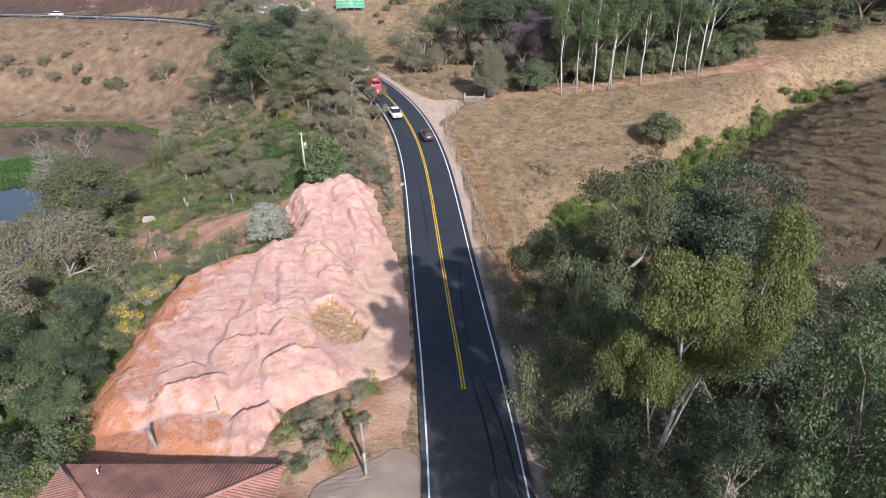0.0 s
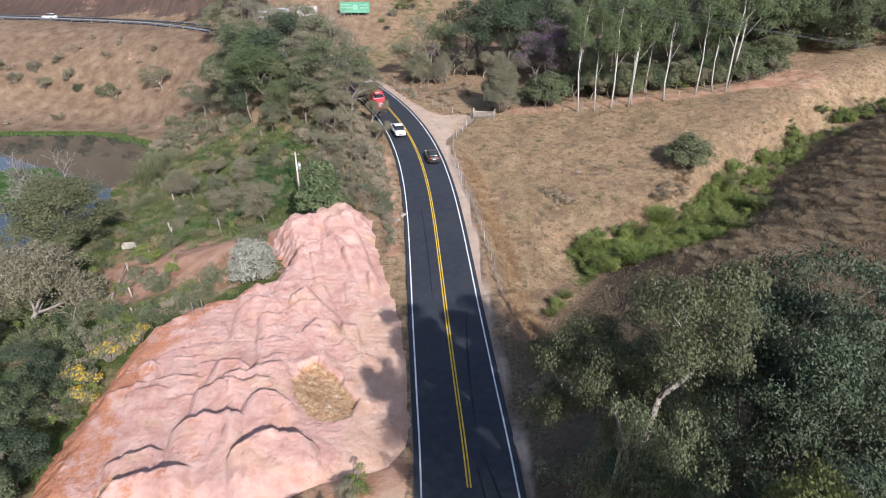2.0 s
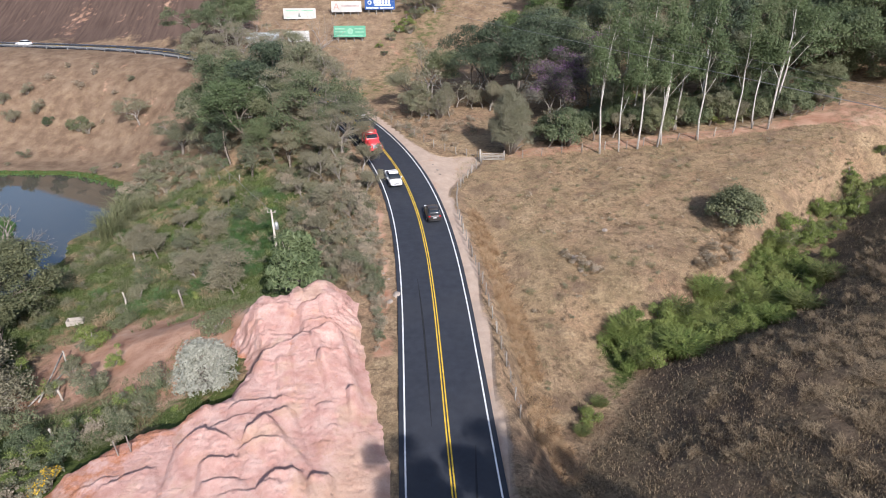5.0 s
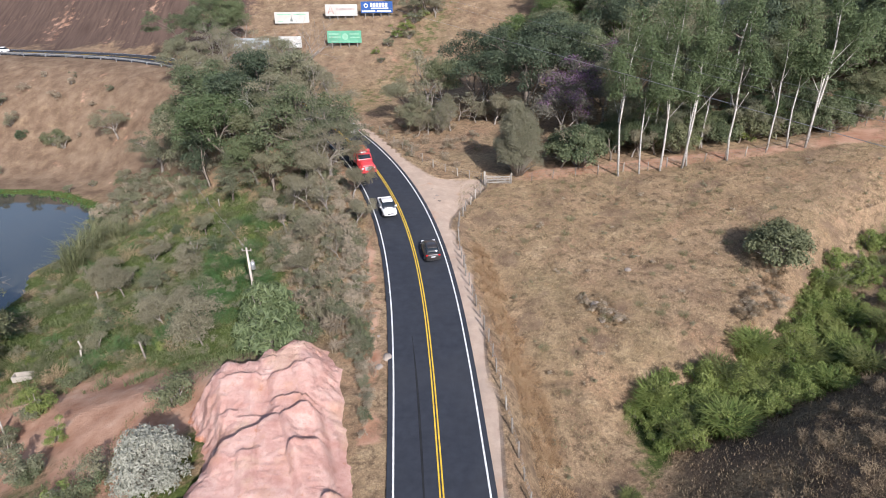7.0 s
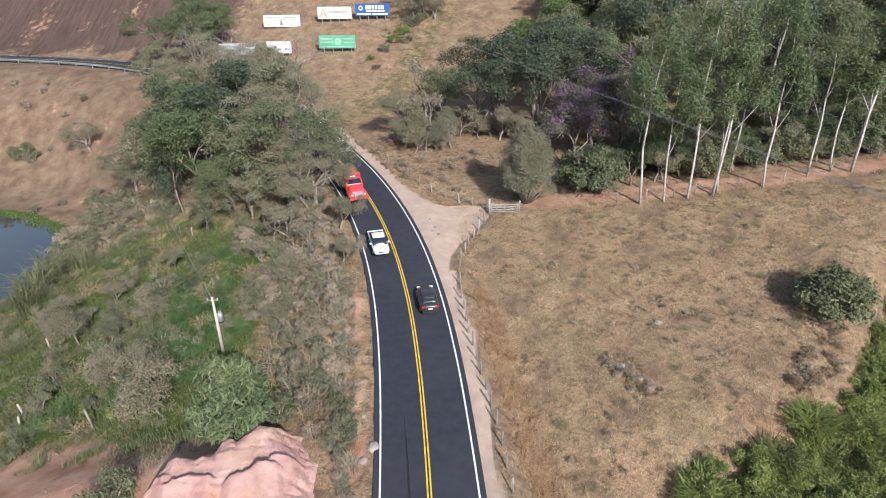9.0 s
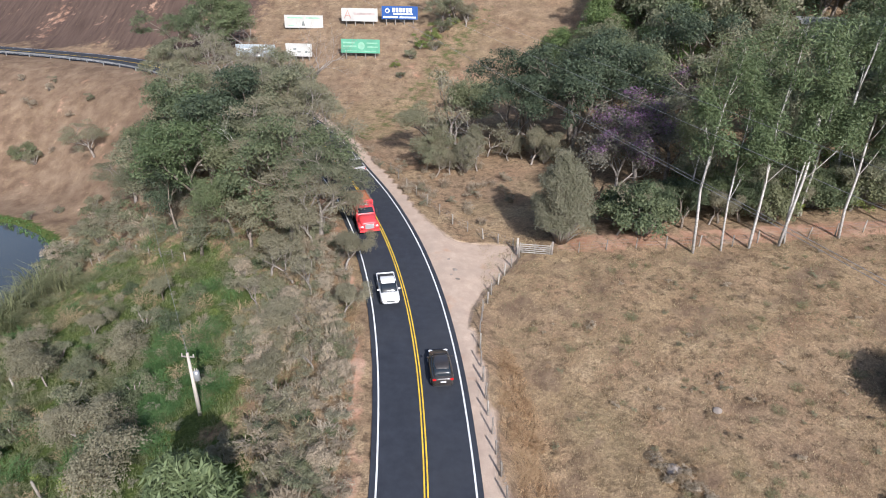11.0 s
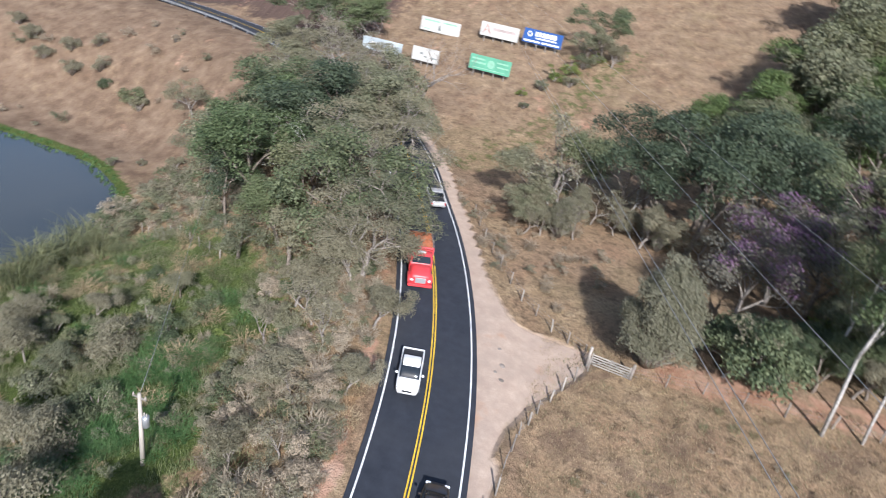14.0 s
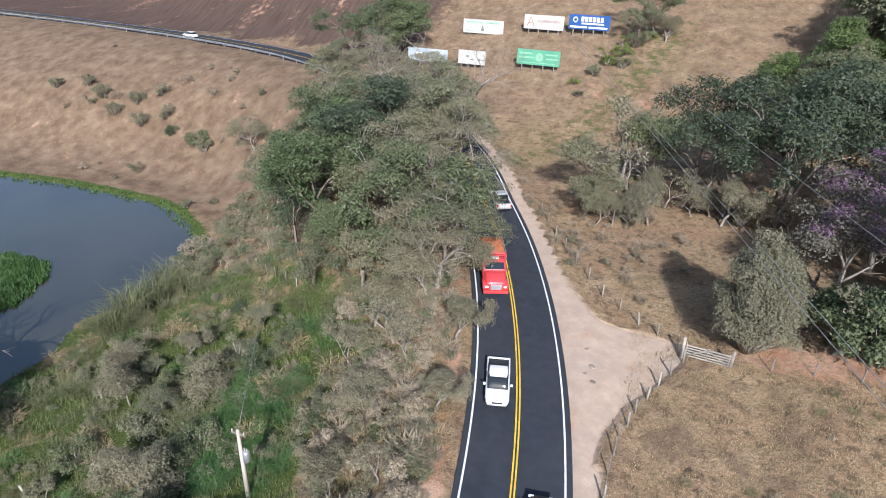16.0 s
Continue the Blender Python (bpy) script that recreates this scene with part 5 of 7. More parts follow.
def scatter(n, area, mix, lo, hi, group, seed, joined=""):
    rng = np.random.RandomState(seed)
    heap = {}
    P = np.array(area, float)
    made = 0
    while made < n:
        x, y = rng.uniform(P[:, 0].min(), P[:, 0].max()), rng.uniform(P[:, 1].min(), P[:, 1].max())
        if in_polygon_distance(np.array([x]), np.array([y]), area)[0] < 0 or abs(beside_road(x, y)[0][0]) < HALF + (1.5 if joined else 2.6):
            continue
        if in_polygon_distance(np.array([x]), np.array([y]), SAND_AREA)[0] > -0.3 or ground(x, y) < POND - 0.1:
            continue
        k = mix[rng.randint(len(mix))]
        if math.hypot(x + 22.2, y - 94.5) < 2.6:
            continue
        if joined:
            me = (REEDS if k == "reed" else TUSSOCK if k == "tussock" else RANK[k] if k in RANK else LOW[k])[made % 2]["foliage"]
            s, w = rng.uniform(lo, hi), rng.uniform(0, 6.28)
            q = mesh_quads(me) * s
            q = np.stack([q[..., 0] * math.cos(w) - q[..., 1] * math.sin(w) + x, q[..., 0] * math.sin(w) + q[..., 1] * math.cos(w) + y, q[..., 2] + ground(x, y) - 0.05], -1)
            heap.setdefault(me.materials[0], []).append(q)
        elif k == "reed":
            plant(REEDS[made % 2], "grass_clump", "clump of tall straw-coloured dry grass", x, y, rng.uniform(lo, hi), None, 1, group, "grass")
        else:
            plant(SCRUB[k][made % 2], "bush", SCRUB_LABEL[k], x, y, rng.uniform(lo, hi), None, rng.uniform(0.8, 1.15), group)
        made += 1
    if heap:
        me = quads_mesh("scrub", np.concatenate([np.concatenate(v) for v in heap.values()]), list(heap)[0])
        for m in list(heap)[1:]:
            me.materials.append(m)
        me.polygons.foreach_set("material_index", np.concatenate([np.full(sum(len(q) for q in v), i, np.int32) for i, v in enumerate(heap.values())]))
        tagged(new("scrub", me), joined, "scrub", kind="stuff")


scatter(95, [(-6, 80), (-15, 85), (-21, 94), (-24, 108), (-32, 122), (-13, 124), (-7, 100)], ["grey", "olive", "reed", "dry", "reed", "olive", "grey", "deep"], 0.5, 1.15, "scrub of the west verge", 1)
scatter(210, [(-3.5, 74), (-14, 85), (-21, 104), (-30, 121), (-14, 125), (-5, 104)], ["grey", "reed", "dry", "olive", "reed", "tan", "deep"], 0.22, 0.85, "", 11, "dusty grey and straw-coloured scrub beside the road")
scatter(20, [(-24, 90), (-40, 88), (-58, 96), (-60, 126), (-34, 128), (-24, 110)], ["olive", "grey", "deep", "olive"], 0.6, 1.3, "scrub of the green hollow", 2)
scatter(60, [(-24, 90), (-58, 90), (-60, 126), (-34, 128), (-24, 110)], ["olive", "green", "reed", "olive", "grey"], 0.25, 0.7, "", 12, "mixed low scrub and tall grass of the damp hollow")
scatter(330, [(-24, 88), (-58, 88), (-61, 126), (-34, 128), (-22, 112)], ["rank", "lush", "rank", "rank", "olive", "tan"], 0.3, 0.85, "", 22, "rank olive and tan grass of the damp hollow")
scatter(90, [(-24, 93), (-33, 92), (-33, 108), (-26, 108), (-22, 99)], ["lush"], 0.4, 0.75, "", 23, "lush green grass round the pole in the hollow")
scatter(45, [(-28, 46), (-36, 60), (-32, 80), (-24, 88), (-50, 92), (-60, 70), (-46, 30), (-31, 30)], ["olive", "deep", "deep", "green"], 0.7, 1.5, "scrub of the west slope", 3)
scatter(64, [(-28, 40), (-36, 60), (-36, 70), (-50, 88), (-60, 70), (-46, 26), (-31, 26)], ["olive", "deep", "deep", "green", "deep"], 0.5, 1.4, "", 13, "tangled scrub of the slope down to the pond")
scatter(130, [(-29.5, 40), (-30, 60), (-26, 63.5), (-22.5, 66), (-26, 70), (-34, 66), (-36, 50), (-33, 44)], ["olive", "deep", "rank", "dry", "deep", "green", "olive"], 0.3, 0.95, "", 24, "tangled scrub at the foot of the sandy fill")
scatter(30, [(-5, 40), (-8, 37.5), (-11.5, 34.5), (-11, 30.5), (-6, 32)], ["olive", "grey", "green", "deep", "dry", "reed", "dry"], 0.4, 0.85, "scrub by the drive", 4)
scatter(110, [(-5.2, 66), (-7.5, 76), (-9.5, 84), (-11, 96), (-13.5, 108), (-18, 122), (-14, 122), (-8.5, 108), (-6, 96), (-4, 84), (-2.5, 70)], ["dry", "reed", "olive", "deep", "grey"], 0.18, 0.45, "", 16, "low weeds and dry grass along the road edge")
scatter(150, [(-5.5, 84), (-14, 86), (-19, 98), (-24, 112), (-14, 122), (-7.5, 100)], ["tan", "tussock", "reed", "tussock", "dry"], 0.35, 0.9, "", 28, "bleached dry grass between the bushes of the verge")
scatter(300, [(7.4, 60), (10.6, 60), (9.2, 72), (7.4, 84), (5.0, 95), (3.6, 103), (1.9, 103), (2.2, 96), (3.8, 86), (5.4, 76)], ["tussock"], 0.5, 1.15, "", 25, "fox-brown grass tussocks on the bank beside the road")
scatter(60, [(13, 93), (16, 93), (17.5, 89), (15.5, 88)], ["dry", "tussock", "brush"], 0.2, 0.5, "", 26, "dry weeds among the boulders of the pasture")
scatter(330, [(9, 70), (13, 76), (16, 86), (26, 87), (36, 98), (52, 108), (60, 116), (48, 119), (12, 118), (4, 112), (6, 92)], ["brush", "tussock", "dry", "olive", "tussock", "rank"], 0.10, 0.34, "", 29, "scattered low tufts and weeds of the dry pasture")
scatter(46, [(25, 86), (29, 87.5), (35, 92.5), (36.5, 97), (33, 95), (28, 90)], ["dry", "brush", "tussock"], 0.3, 0.75, "", 27, "grey-brown dead brush above the gully hedge")
scatter(60, [(-5.5, 62), (-4.5, 62), (-6, 86), (-11, 88), (-9, 80)], ["grey", "dry", "olive", "dry"], 0.25, 0.6, "", 5, "low dusty weeds between sand and road")
scatter(84, [(6, 14), (34, 14), (36, 36), (22, 46), (8, 50)], ["deep", "deep", "olive", "dry"], 0.9, 1.9, "", 6, "dark undergrowth below the roadside trees")
scatter(80, [(-62, 126), (-34, 128), (-44, 150), (-66, 146)], ["olive", "dry", "grey", "deep", "reed"], 0.6, 1.6, "", 7, "scrub on the bank between pond and bend")
scatter(60, [(-12, 132), (4, 124), (4, 140), (-8, 150), (-18, 148)], ["reed", "reed", "dry", "grey"], 0.3, 0.7, "", 8, "tall dry grass beside the track")
scatter(14, [(-140, 158), (-60, 150), (-60, 178), (-100, 186), (-150, 190)], ["dry", "dry", "olive", "grey"], 0.5, 1.3, "", 9, "scattered dry bushes on the far slope")
scatter(800, [(16, 62), (24, 50), (46, 50), (70, 70), (84, 110), (62, 104), (50, 94), (40, 84), (28, 73)], ["hill"], 0.22, 0.50, "", 14, "dark dry brush on the shaded hillside")
scatter(60, [(24, 124), (62, 128), (62, 143), (24, 137)], ["deep", "olive", "green", "deep"], 1.0, 2.1, "", 17, "tangled green undergrowth beneath the wood")
scatter(46, [(66, 140), (80, 131), (104, 128), (110, 140), (72, 152)], ["deep", "olive", "deep"], 1.2, 2.4, "", 30, "dark tangled undergrowth at the wood's far end")
scatter(50, [(-31, 36), (-26.5, 34), (-26.5, 30), (-34, 27)], ["deep", "olive", "green"], 0.6, 1.3, "", 15, "dense green scrub beside the house")


def grass_stuff(name, label, n, box_, accept, leaf, height, blades, broad, seed, least=-1e9, spread=0.16):
    """Tufts of grass over a stretch of ground, joined into one mesh."""
    rng = np.random.RandomState(seed)
    x, y = rng.uniform(box_[0], box_[1], n), rng.uniform(box_[2], box_[3], n)
    z, d = land(x, y)
    ok = accept(x, y, d)
    z = np.maximum(z, least)
    x, y, z = np.repeat(x[ok], blades), np.repeat(y[ok], blades), np.repeat(z[ok], blades)
    m = len(x)
    ax, ay = rng.normal(0, spread, m), rng.normal(0, spread, m)
    p = np.stack([x + ax, y + ay, z - 0.05], 1)
    a = rng.uniform(0, 6.28, m)
    side = np.stack([-np.sin(a), np.cos(a), np.zeros(m)], 1) * broad
    h = height * rng.uniform(0.5, 1.2, (m, 1))
    tip = p + np.stack([np.cos(a), np.sin(a), np.zeros(m)], 1) * h * rng.uniform(0.3, 0.9, (m, 1)) + np.array([0, 0, 1.0]) * h
    q = np.stack([p - side, p + side, tip], 1)
    tagged(new(name, quads_mesh(name, q, leaf)), label, "grass", kind="stuff")


grass_stuff("dry_grass", "ankle-high dry straw grass of the pasture", 42000, (0, 62, 66, 122), lambda x, y, d: (d > 7.5) & (gully(x, y) < 0) & (waves(x, y, 2.4, 51, 3) > -0.15), STRAW, 0.17, 7, 0.022, 1, spread=0.3)
grass_stuff("dry_grass", "patches of brown withered grass in the pasture", 12000, (0, 62, 66, 122), lambda x, y, d: (d > 7.5) & (gully(x, y) < 0) & (waves(x, y, 5, 57, 4) > 0.15), BRUSH, 0.26, 8, 0.026, 6, spread=0.22)
grass_stuff("dry_grass", "patches of half-green grass in the pasture", 14000, (0, 62, 66, 122), lambda x, y, d: (d > 7.5) & (gully(x, y) < 0) & (waves(x, y, 11, 58, 3) > 0.30 - 0.4 * smooth(y, 96, 106)), RANKGRASS, 0.18, 7, 0.022, 7, spread=0.3)
grass_stuff("dry_grass", "matted brown grass of the dark hillside", 52000, (10, 70, 42, 112), lambda x, y, d: (d > 7.5) & (gully(x, y) > 2.5) & (gully(x, y) < 34) & (waves(x, y, 3.0, 66, 3) > -0.35), BRUSH, 0.20, 7, 0.03, 2, spread=0.4)
grass_stuff("dry_grass", "olive-tan grass of the dark hillside", 20000, (10, 70, 42, 112), lambda x, y, d: (d > 7.5) & (gully(x, y) > 6) & (gully(x, y) < 34) & (waves(x, y, 6, 65, 3) > 0.1), HILLGRASS, 0.18, 7, 0.026, 12, spread=0.45)
grass_stuff("green_grass", "lush green grass of the damp hollow", 19000, (-62, -14, 62, 126), lambda x, y, d: (d < -9) & (in_polygon_distance(x, y, SAND_AREA) < -1) & (waves(x, y, 16, 12) > -0.35) & (np.hypot((x + 38) * 0.8, y - 79) > 9 + 3 * waves(x, y, 5, 66, 3)) & (land(x, y)[0] > POND), MEADOW, 0.28, 7, 0.028, 4, spread=0.28)
grass_stuff("green_grass", "tall tussocks of rank grass in the hollow", 9000, (-60, -16, 84, 126), lambda x, y, d: (d < -10) & (in_polygon_distance(x, y, SAND_AREA) < -1) & (waves(x, y, 5, 61, 3) > 0.18) & (land(x, y)[0] > POND), MEADOW, 0.7, 9, 0.03, 8, spread=0.25)
grass_stuff("dry_grass", "dry straw grass of the far slopes", 2500, (-140, 20, 140, 240), lambda x, y, d: (np.abs(d) > 6) & (land(x, y)[0] > POND + 0.3), BRUSH, 0.22, 4, 0.06, 5)


grass_stuff("pond_weed", "floating bright green weed along the pond's edge", 5200, (-140, -58, 116, 150), lambda x, y, d: np.abs(in_polygon_distance(x, y, SHORE) - 0.2 - 0.9 * waves(x, y, 9, 71, 2)) < 1.15 * smooth(y, 124, 134), WEED, 0.42, 5, 0.10, 9, POND)
grass_stuff("pond_weed", "thick bright green weed on the little island", 5200, (-93, -73, 104, 124), lambda x, y, d: in_polygon_distance(x, y, ISLAND) > -0.6 + 0.5 * waves(x, y, 4, 72, 2), WEED, 0.55, 6, 0.10, 10, POND + 0.1)


# ---------------------------------------------------------------- billboards
SIGN_WHITE = plain("sign_white", (0.46, 0.45, 0.415), 0.6, vary=0.07, scale=2)
SIGN_BLUE = plain("sign_blue", (0.018, 0.075, 0.26), 0.5, vary=0.06, scale=2)
SIGN_GREEN = plain("sign_green", (0.11, 0.33, 0.21), 0.5, vary=0.10, scale=2)
SIGN_PALE = plain("sign_faded", (0.46, 0.52, 0.54), 0.6, vary=0.22, scale=1.5)
INK_GREY = plain("sign_ink_grey", (0.20, 0.22, 0.21), 0.6)
INK_GREEN = plain("sign_ink_green", (0.24, 0.45, 0.32), 0.6)
INK_RED = plain("sign_ink_red", (0.52, 0.20, 0.16), 0.6)
INK_WHITE = plain("sign_ink_white", (0.85, 0.85, 0.85), 0.6)


def bar(x0, x1, z0, z1, material, parent, depth=0.075, name="print_bar"):
    return bm_part(name, box_bm(x0, x1, -depth - 0.012, -depth, z0, z1), material, parent)


def billboard(x, y, w, h, bottom, face, turn, label, draw):
    g = ground(x, y)
    b = thing("billboard", pose(x, y, g, -4, 0, turn), label, "billboard", "billboards on the hill")
    lift = bottom - g
    p = bm_part("panel", box_bm(-w / 2, w / 2, -0.06, 0.06, lift, lift + h, 0.02), face, b)
    n = 4
    for i in range(n):
        px = -w / 2 + w * (i + 0.5) / n
        bm_part("post", box_bm(px - 0.09, px + 0.09, 0.07, 0.25, -0.6, lift + h * 0.9), WOOD, b, "weathered wooden post")
    for zz in (0.25, 0.75):
        bm_part("rail", box_bm(-w / 2, w / 2, 0.26, 0.32, lift + h * zz - 0.06, lift + h * zz + 0.06), WOOD, b, "wooden rail behind the panel")
    draw(p, lift, w, h)
    return b


def draw_blue(p, z, w, h):
    ring = Tubes(6)
    pts = [(-w * 0.34 + 0.42 * math.cos(k * 0.5236), -0.08, z + h * 0.64 + 0.42 * math.sin(k * 0.5236)) for k in range(13)]
    ring.add(pts, [0.13] * 13)
    part("emblem", ring.mesh("emblem", INK_WHITE), p, "white ring emblem")
    for k in range(6):
        bar(w * (-0.20 + 0.094 * k), w * (-0.20 + 0.094 * k + 0.068), z + h * 0.54, z + h * 0.86, INK_WHITE, p)
    bar(-w * 0.18, w * 0.36, z + h * 0.36, z + h * 0.46, INK_WHITE, p)
    bar(-w * 0.46, -w * 0.05, z + h * 0.10, z + h * 0.22, INK_WHITE, p)
    bar(0.0, w * 0.45, z + h * 0.10, z + h * 0.22, INK_WHITE, p)


def draw_green(p, z, w, h):
    for a, b, c, d in ((-0.45, -0.14, 0.68, 0.80), (-0.45, -0.10, 0.42, 0.54), (0.16, 0.44, 0.68, 0.78), (0.18, 0.46, 0.40, 0.50), (-0.40, 0.40, 0.12, 0.17)):
        bar(w * a, w * b, z + h * c, z + h * d, INK_GREEN, p)
    bm = bmesh.new()
    bmesh.ops.create_circle(bm, cap_ends=True, segments=18, radius=0.75, matrix=pose(0.2, -0.078, z + h * 0.52, 90))
    bm_part("emblem", bm, INK_GREEN, p, "pale round emblem")


def draw_white(p, z, w, h):
    bar(-w * 0.42, -w * 0.02, z + h * 0.74, z + h * 0.84, INK_GREEN, p)
    bar(w * 0.06, w * 0.42, z + h * 0.74, z + h * 0.84, INK_GREEN, p)
    bar(-w * 0.40, -w * 0.25, z + h * 0.14, z + h * 0.20, INK_GREEN, p)
    bm = bmesh.new()
    bmesh.ops.create_cone(bm, cap_ends=True, segments=10, radius1=0.42, radius2=0.12, depth=1.0, matrix=Matrix.Translation((-0.1, -0.08, z + h * 0.36)) @ Matrix.Diagonal((1, 0.08, 1, 1)))
    bm_part("emblem", bm, INK_GREY, p, "small dark figure-like mark")


def draw_red(p, z, w, h):
    t = Tubes(4)
    for a, b in (((-0.42, 0.2), (-0.33, 0.82)), ((-0.33, 0.82), (-0.24, 0.2)), ((-0.40, 0.42), (-0.27, 0.42))):
        t.add([(w * a[0], -0.07, z + h * a[1]), (w * b[0], -0.07, z + h * b[1])], [0.07, 0.07])
    part("emblem", t.mesh("emblem", INK_RED), p, "thin red pointed emblem")
    bar(-w * 0.16, w * 0.42, z + h * 0.48, z + h * 0.66, plain("sign_ink_pale", (0.40, 0.33, 0.31), 0.6), p)


def draw_faded(p, z, w, h):
    rng = np.random.RandomState(int(w * 10))
    for k in range(9):
        a, c = rng.uniform(-0.48, 0.36), rng.uniform(0.05, 0.8)
        bar(w * a, w * (a + rng.uniform(0.05, 0.13)), z + h * c, z + h * (c + rng.uniform(0.06, 0.2)), INK_WHITE if k % 2 else INK_GREY, p, 0.06 + 0.014 * (k % 3))


billboard(-27.3, 190, 8.2, 2.75, 11.0, SIGN_GREEN, 0, "faded green billboard on posts on the dry hillside", draw_green)
billboard(-20.8, 203, 8.1, 2.75, 16.4, SIGN_BLUE, 0, "blue billboard with bold white blocks and bars on posts", draw_blue)
billboard(-29.9, 203, 8.2, 2.75, 15.8, SIGN_WHITE, 0, "white billboard with a thin red emblem", draw_red)
billboard(-42.8, 203, 8.9, 2.75, 14.1, SIGN_WHITE, 0, "white billboard with pale green print", draw_white)
billboard(-49.9, 190, 8.6, 2.5, 9.7, SIGN_PALE, 0, "weathered bluish white billboard behind trees", draw_faded)
billboard(-40.5, 190, 5.6, 2.6, 10.0, SIGN_WHITE, 0, "worn white billboard behind bare branches", draw_faded)


# ---------------------------------------------------------------- vehicles
GLASS_DARK = Nodes("tinted_car_glass", 0.08, 0, 0.6).colour((0.02, 0.025, 0.03)).m
TYRE = plain("tyre_rubber", (0.025, 0.025, 0.027), 0.85)
RIM = plain("wheel_rim", (0.42, 0.43, 0.45), 0.35, 0.8, vary=0.05)
PLASTIC = plain("black_plastic", (0.03, 0.03, 0.032), 0.6)
LAMP_RED = Nodes("tail_lamp_red", 0.2).colour((0.45, 0.015, 0.015)).m
LAMP_CLEAR = Nodes("headlamp_clear", 0.12).colour((0.75, 0.77, 0.80)).m
PLATE = plain("plate_grey", (0.55, 0.55, 0.56), 0.5)


def paint(name, c, rough=0.25):
    n = Nodes(name, rough, 0, 0.5)
    n.b.inputs["Coat Weight"].default_value = 0.6
    dust = n.noise(1.6, 4)
    n.colour(n.mix(n.math("MULTIPLY", dust, 0.18), c, (0.30, 0.24, 0.19)))
    return n.m


def loft(stations, n=12, power=3.2):
    """A hull through rounded cross-sections: (y, half width, low, high)."""
    bm, rings = bmesh.new(), []
    for y, w, lo, hi in stations:
        ring = []
        for k in range(n):
            a = 2 * math.pi * (k + 0.5) / n
            c, s = math.cos(a), math.sin(a)
            ring.append(bm.verts.new((math.copysign(abs(c) ** (2 / power), c) * w, y, (lo + hi) / 2 + math.copysign(abs(s) ** (2 / power), s) * (hi - lo) / 2)))
        rings.append(ring)
    for a, b in zip(rings, rings[1:]):
        for k in range(n):
            bm.faces.new((a[k], a[(k + 1) % n], b[(k + 1) % n], b[k]))
    bm.faces.new(rings[0][::-1])
    bm.faces.new(rings[-1])
    bmesh.ops.recalc_face_normals(bm, faces=bm.faces)
    for f in bm.faces:
        f.smooth = True
    return bm


def panel(bm, pts):
    bm.faces.new([bm.verts.new(p) for p in pts])


def plate_bm(pts, depth=0.02):
    """A thin slab with the given corners."""
    bm = bmesh.new()
    f = bm.faces.new([bm.verts.new(p) for p in pts])
    r = bmesh.ops.extrude_face_region(bm, geom=[f])
    nrm = (Vector(pts[1]) - Vector(pts[0])).cross(Vector(pts[2]) - Vector(pts[0])).normalized()
    for v in [g for g in r["geom"] if isinstance(g, bmesh.types.BMVert)]:
        v.co += nrm * depth
    bmesh.ops.recalc_face_normals(bm, faces=bm.faces)
    return bm


def wheel(parent, x, y, r, w):
    t = Tubes(18)
    t.add([(-w / 2, 0, 0), (-w / 2 + 0.03, 0, 0), (w / 2 - 0.03, 0, 0), (w / 2, 0, 0)], [r * 0.9, r, r, r * 0.9])
    ob = part("wheel", t.mesh("tyre", TYRE), parent, "", pose(x, y, r))
    t = Tubes(12)
    t.add([(-w / 2 - 0.012, 0, 0), (w / 2 + 0.012, 0, 0)], [r * 0.58, r * 0.58])
    part("rim", t.mesh("rim", RIM), ob, "grey metal rim")


def road_pose(y, offset, back=False):
    i = int(np.argmin(np.abs(ROAD[:, 1] - y) + (ROAD[:, 0] < -140) * 1e3))
    x0, y0, z0 = ROAD[i]
    h = math.degrees(math.atan2(TANGENT[i, 1], TANGENT[i, 0])) - 90 + (180 if back else 0)
    return pose(x0 + RIGHT[i, 0] * offset, y0 + RIGHT[i, 1] * offset, z0 - 0.005, 0, 0, h)


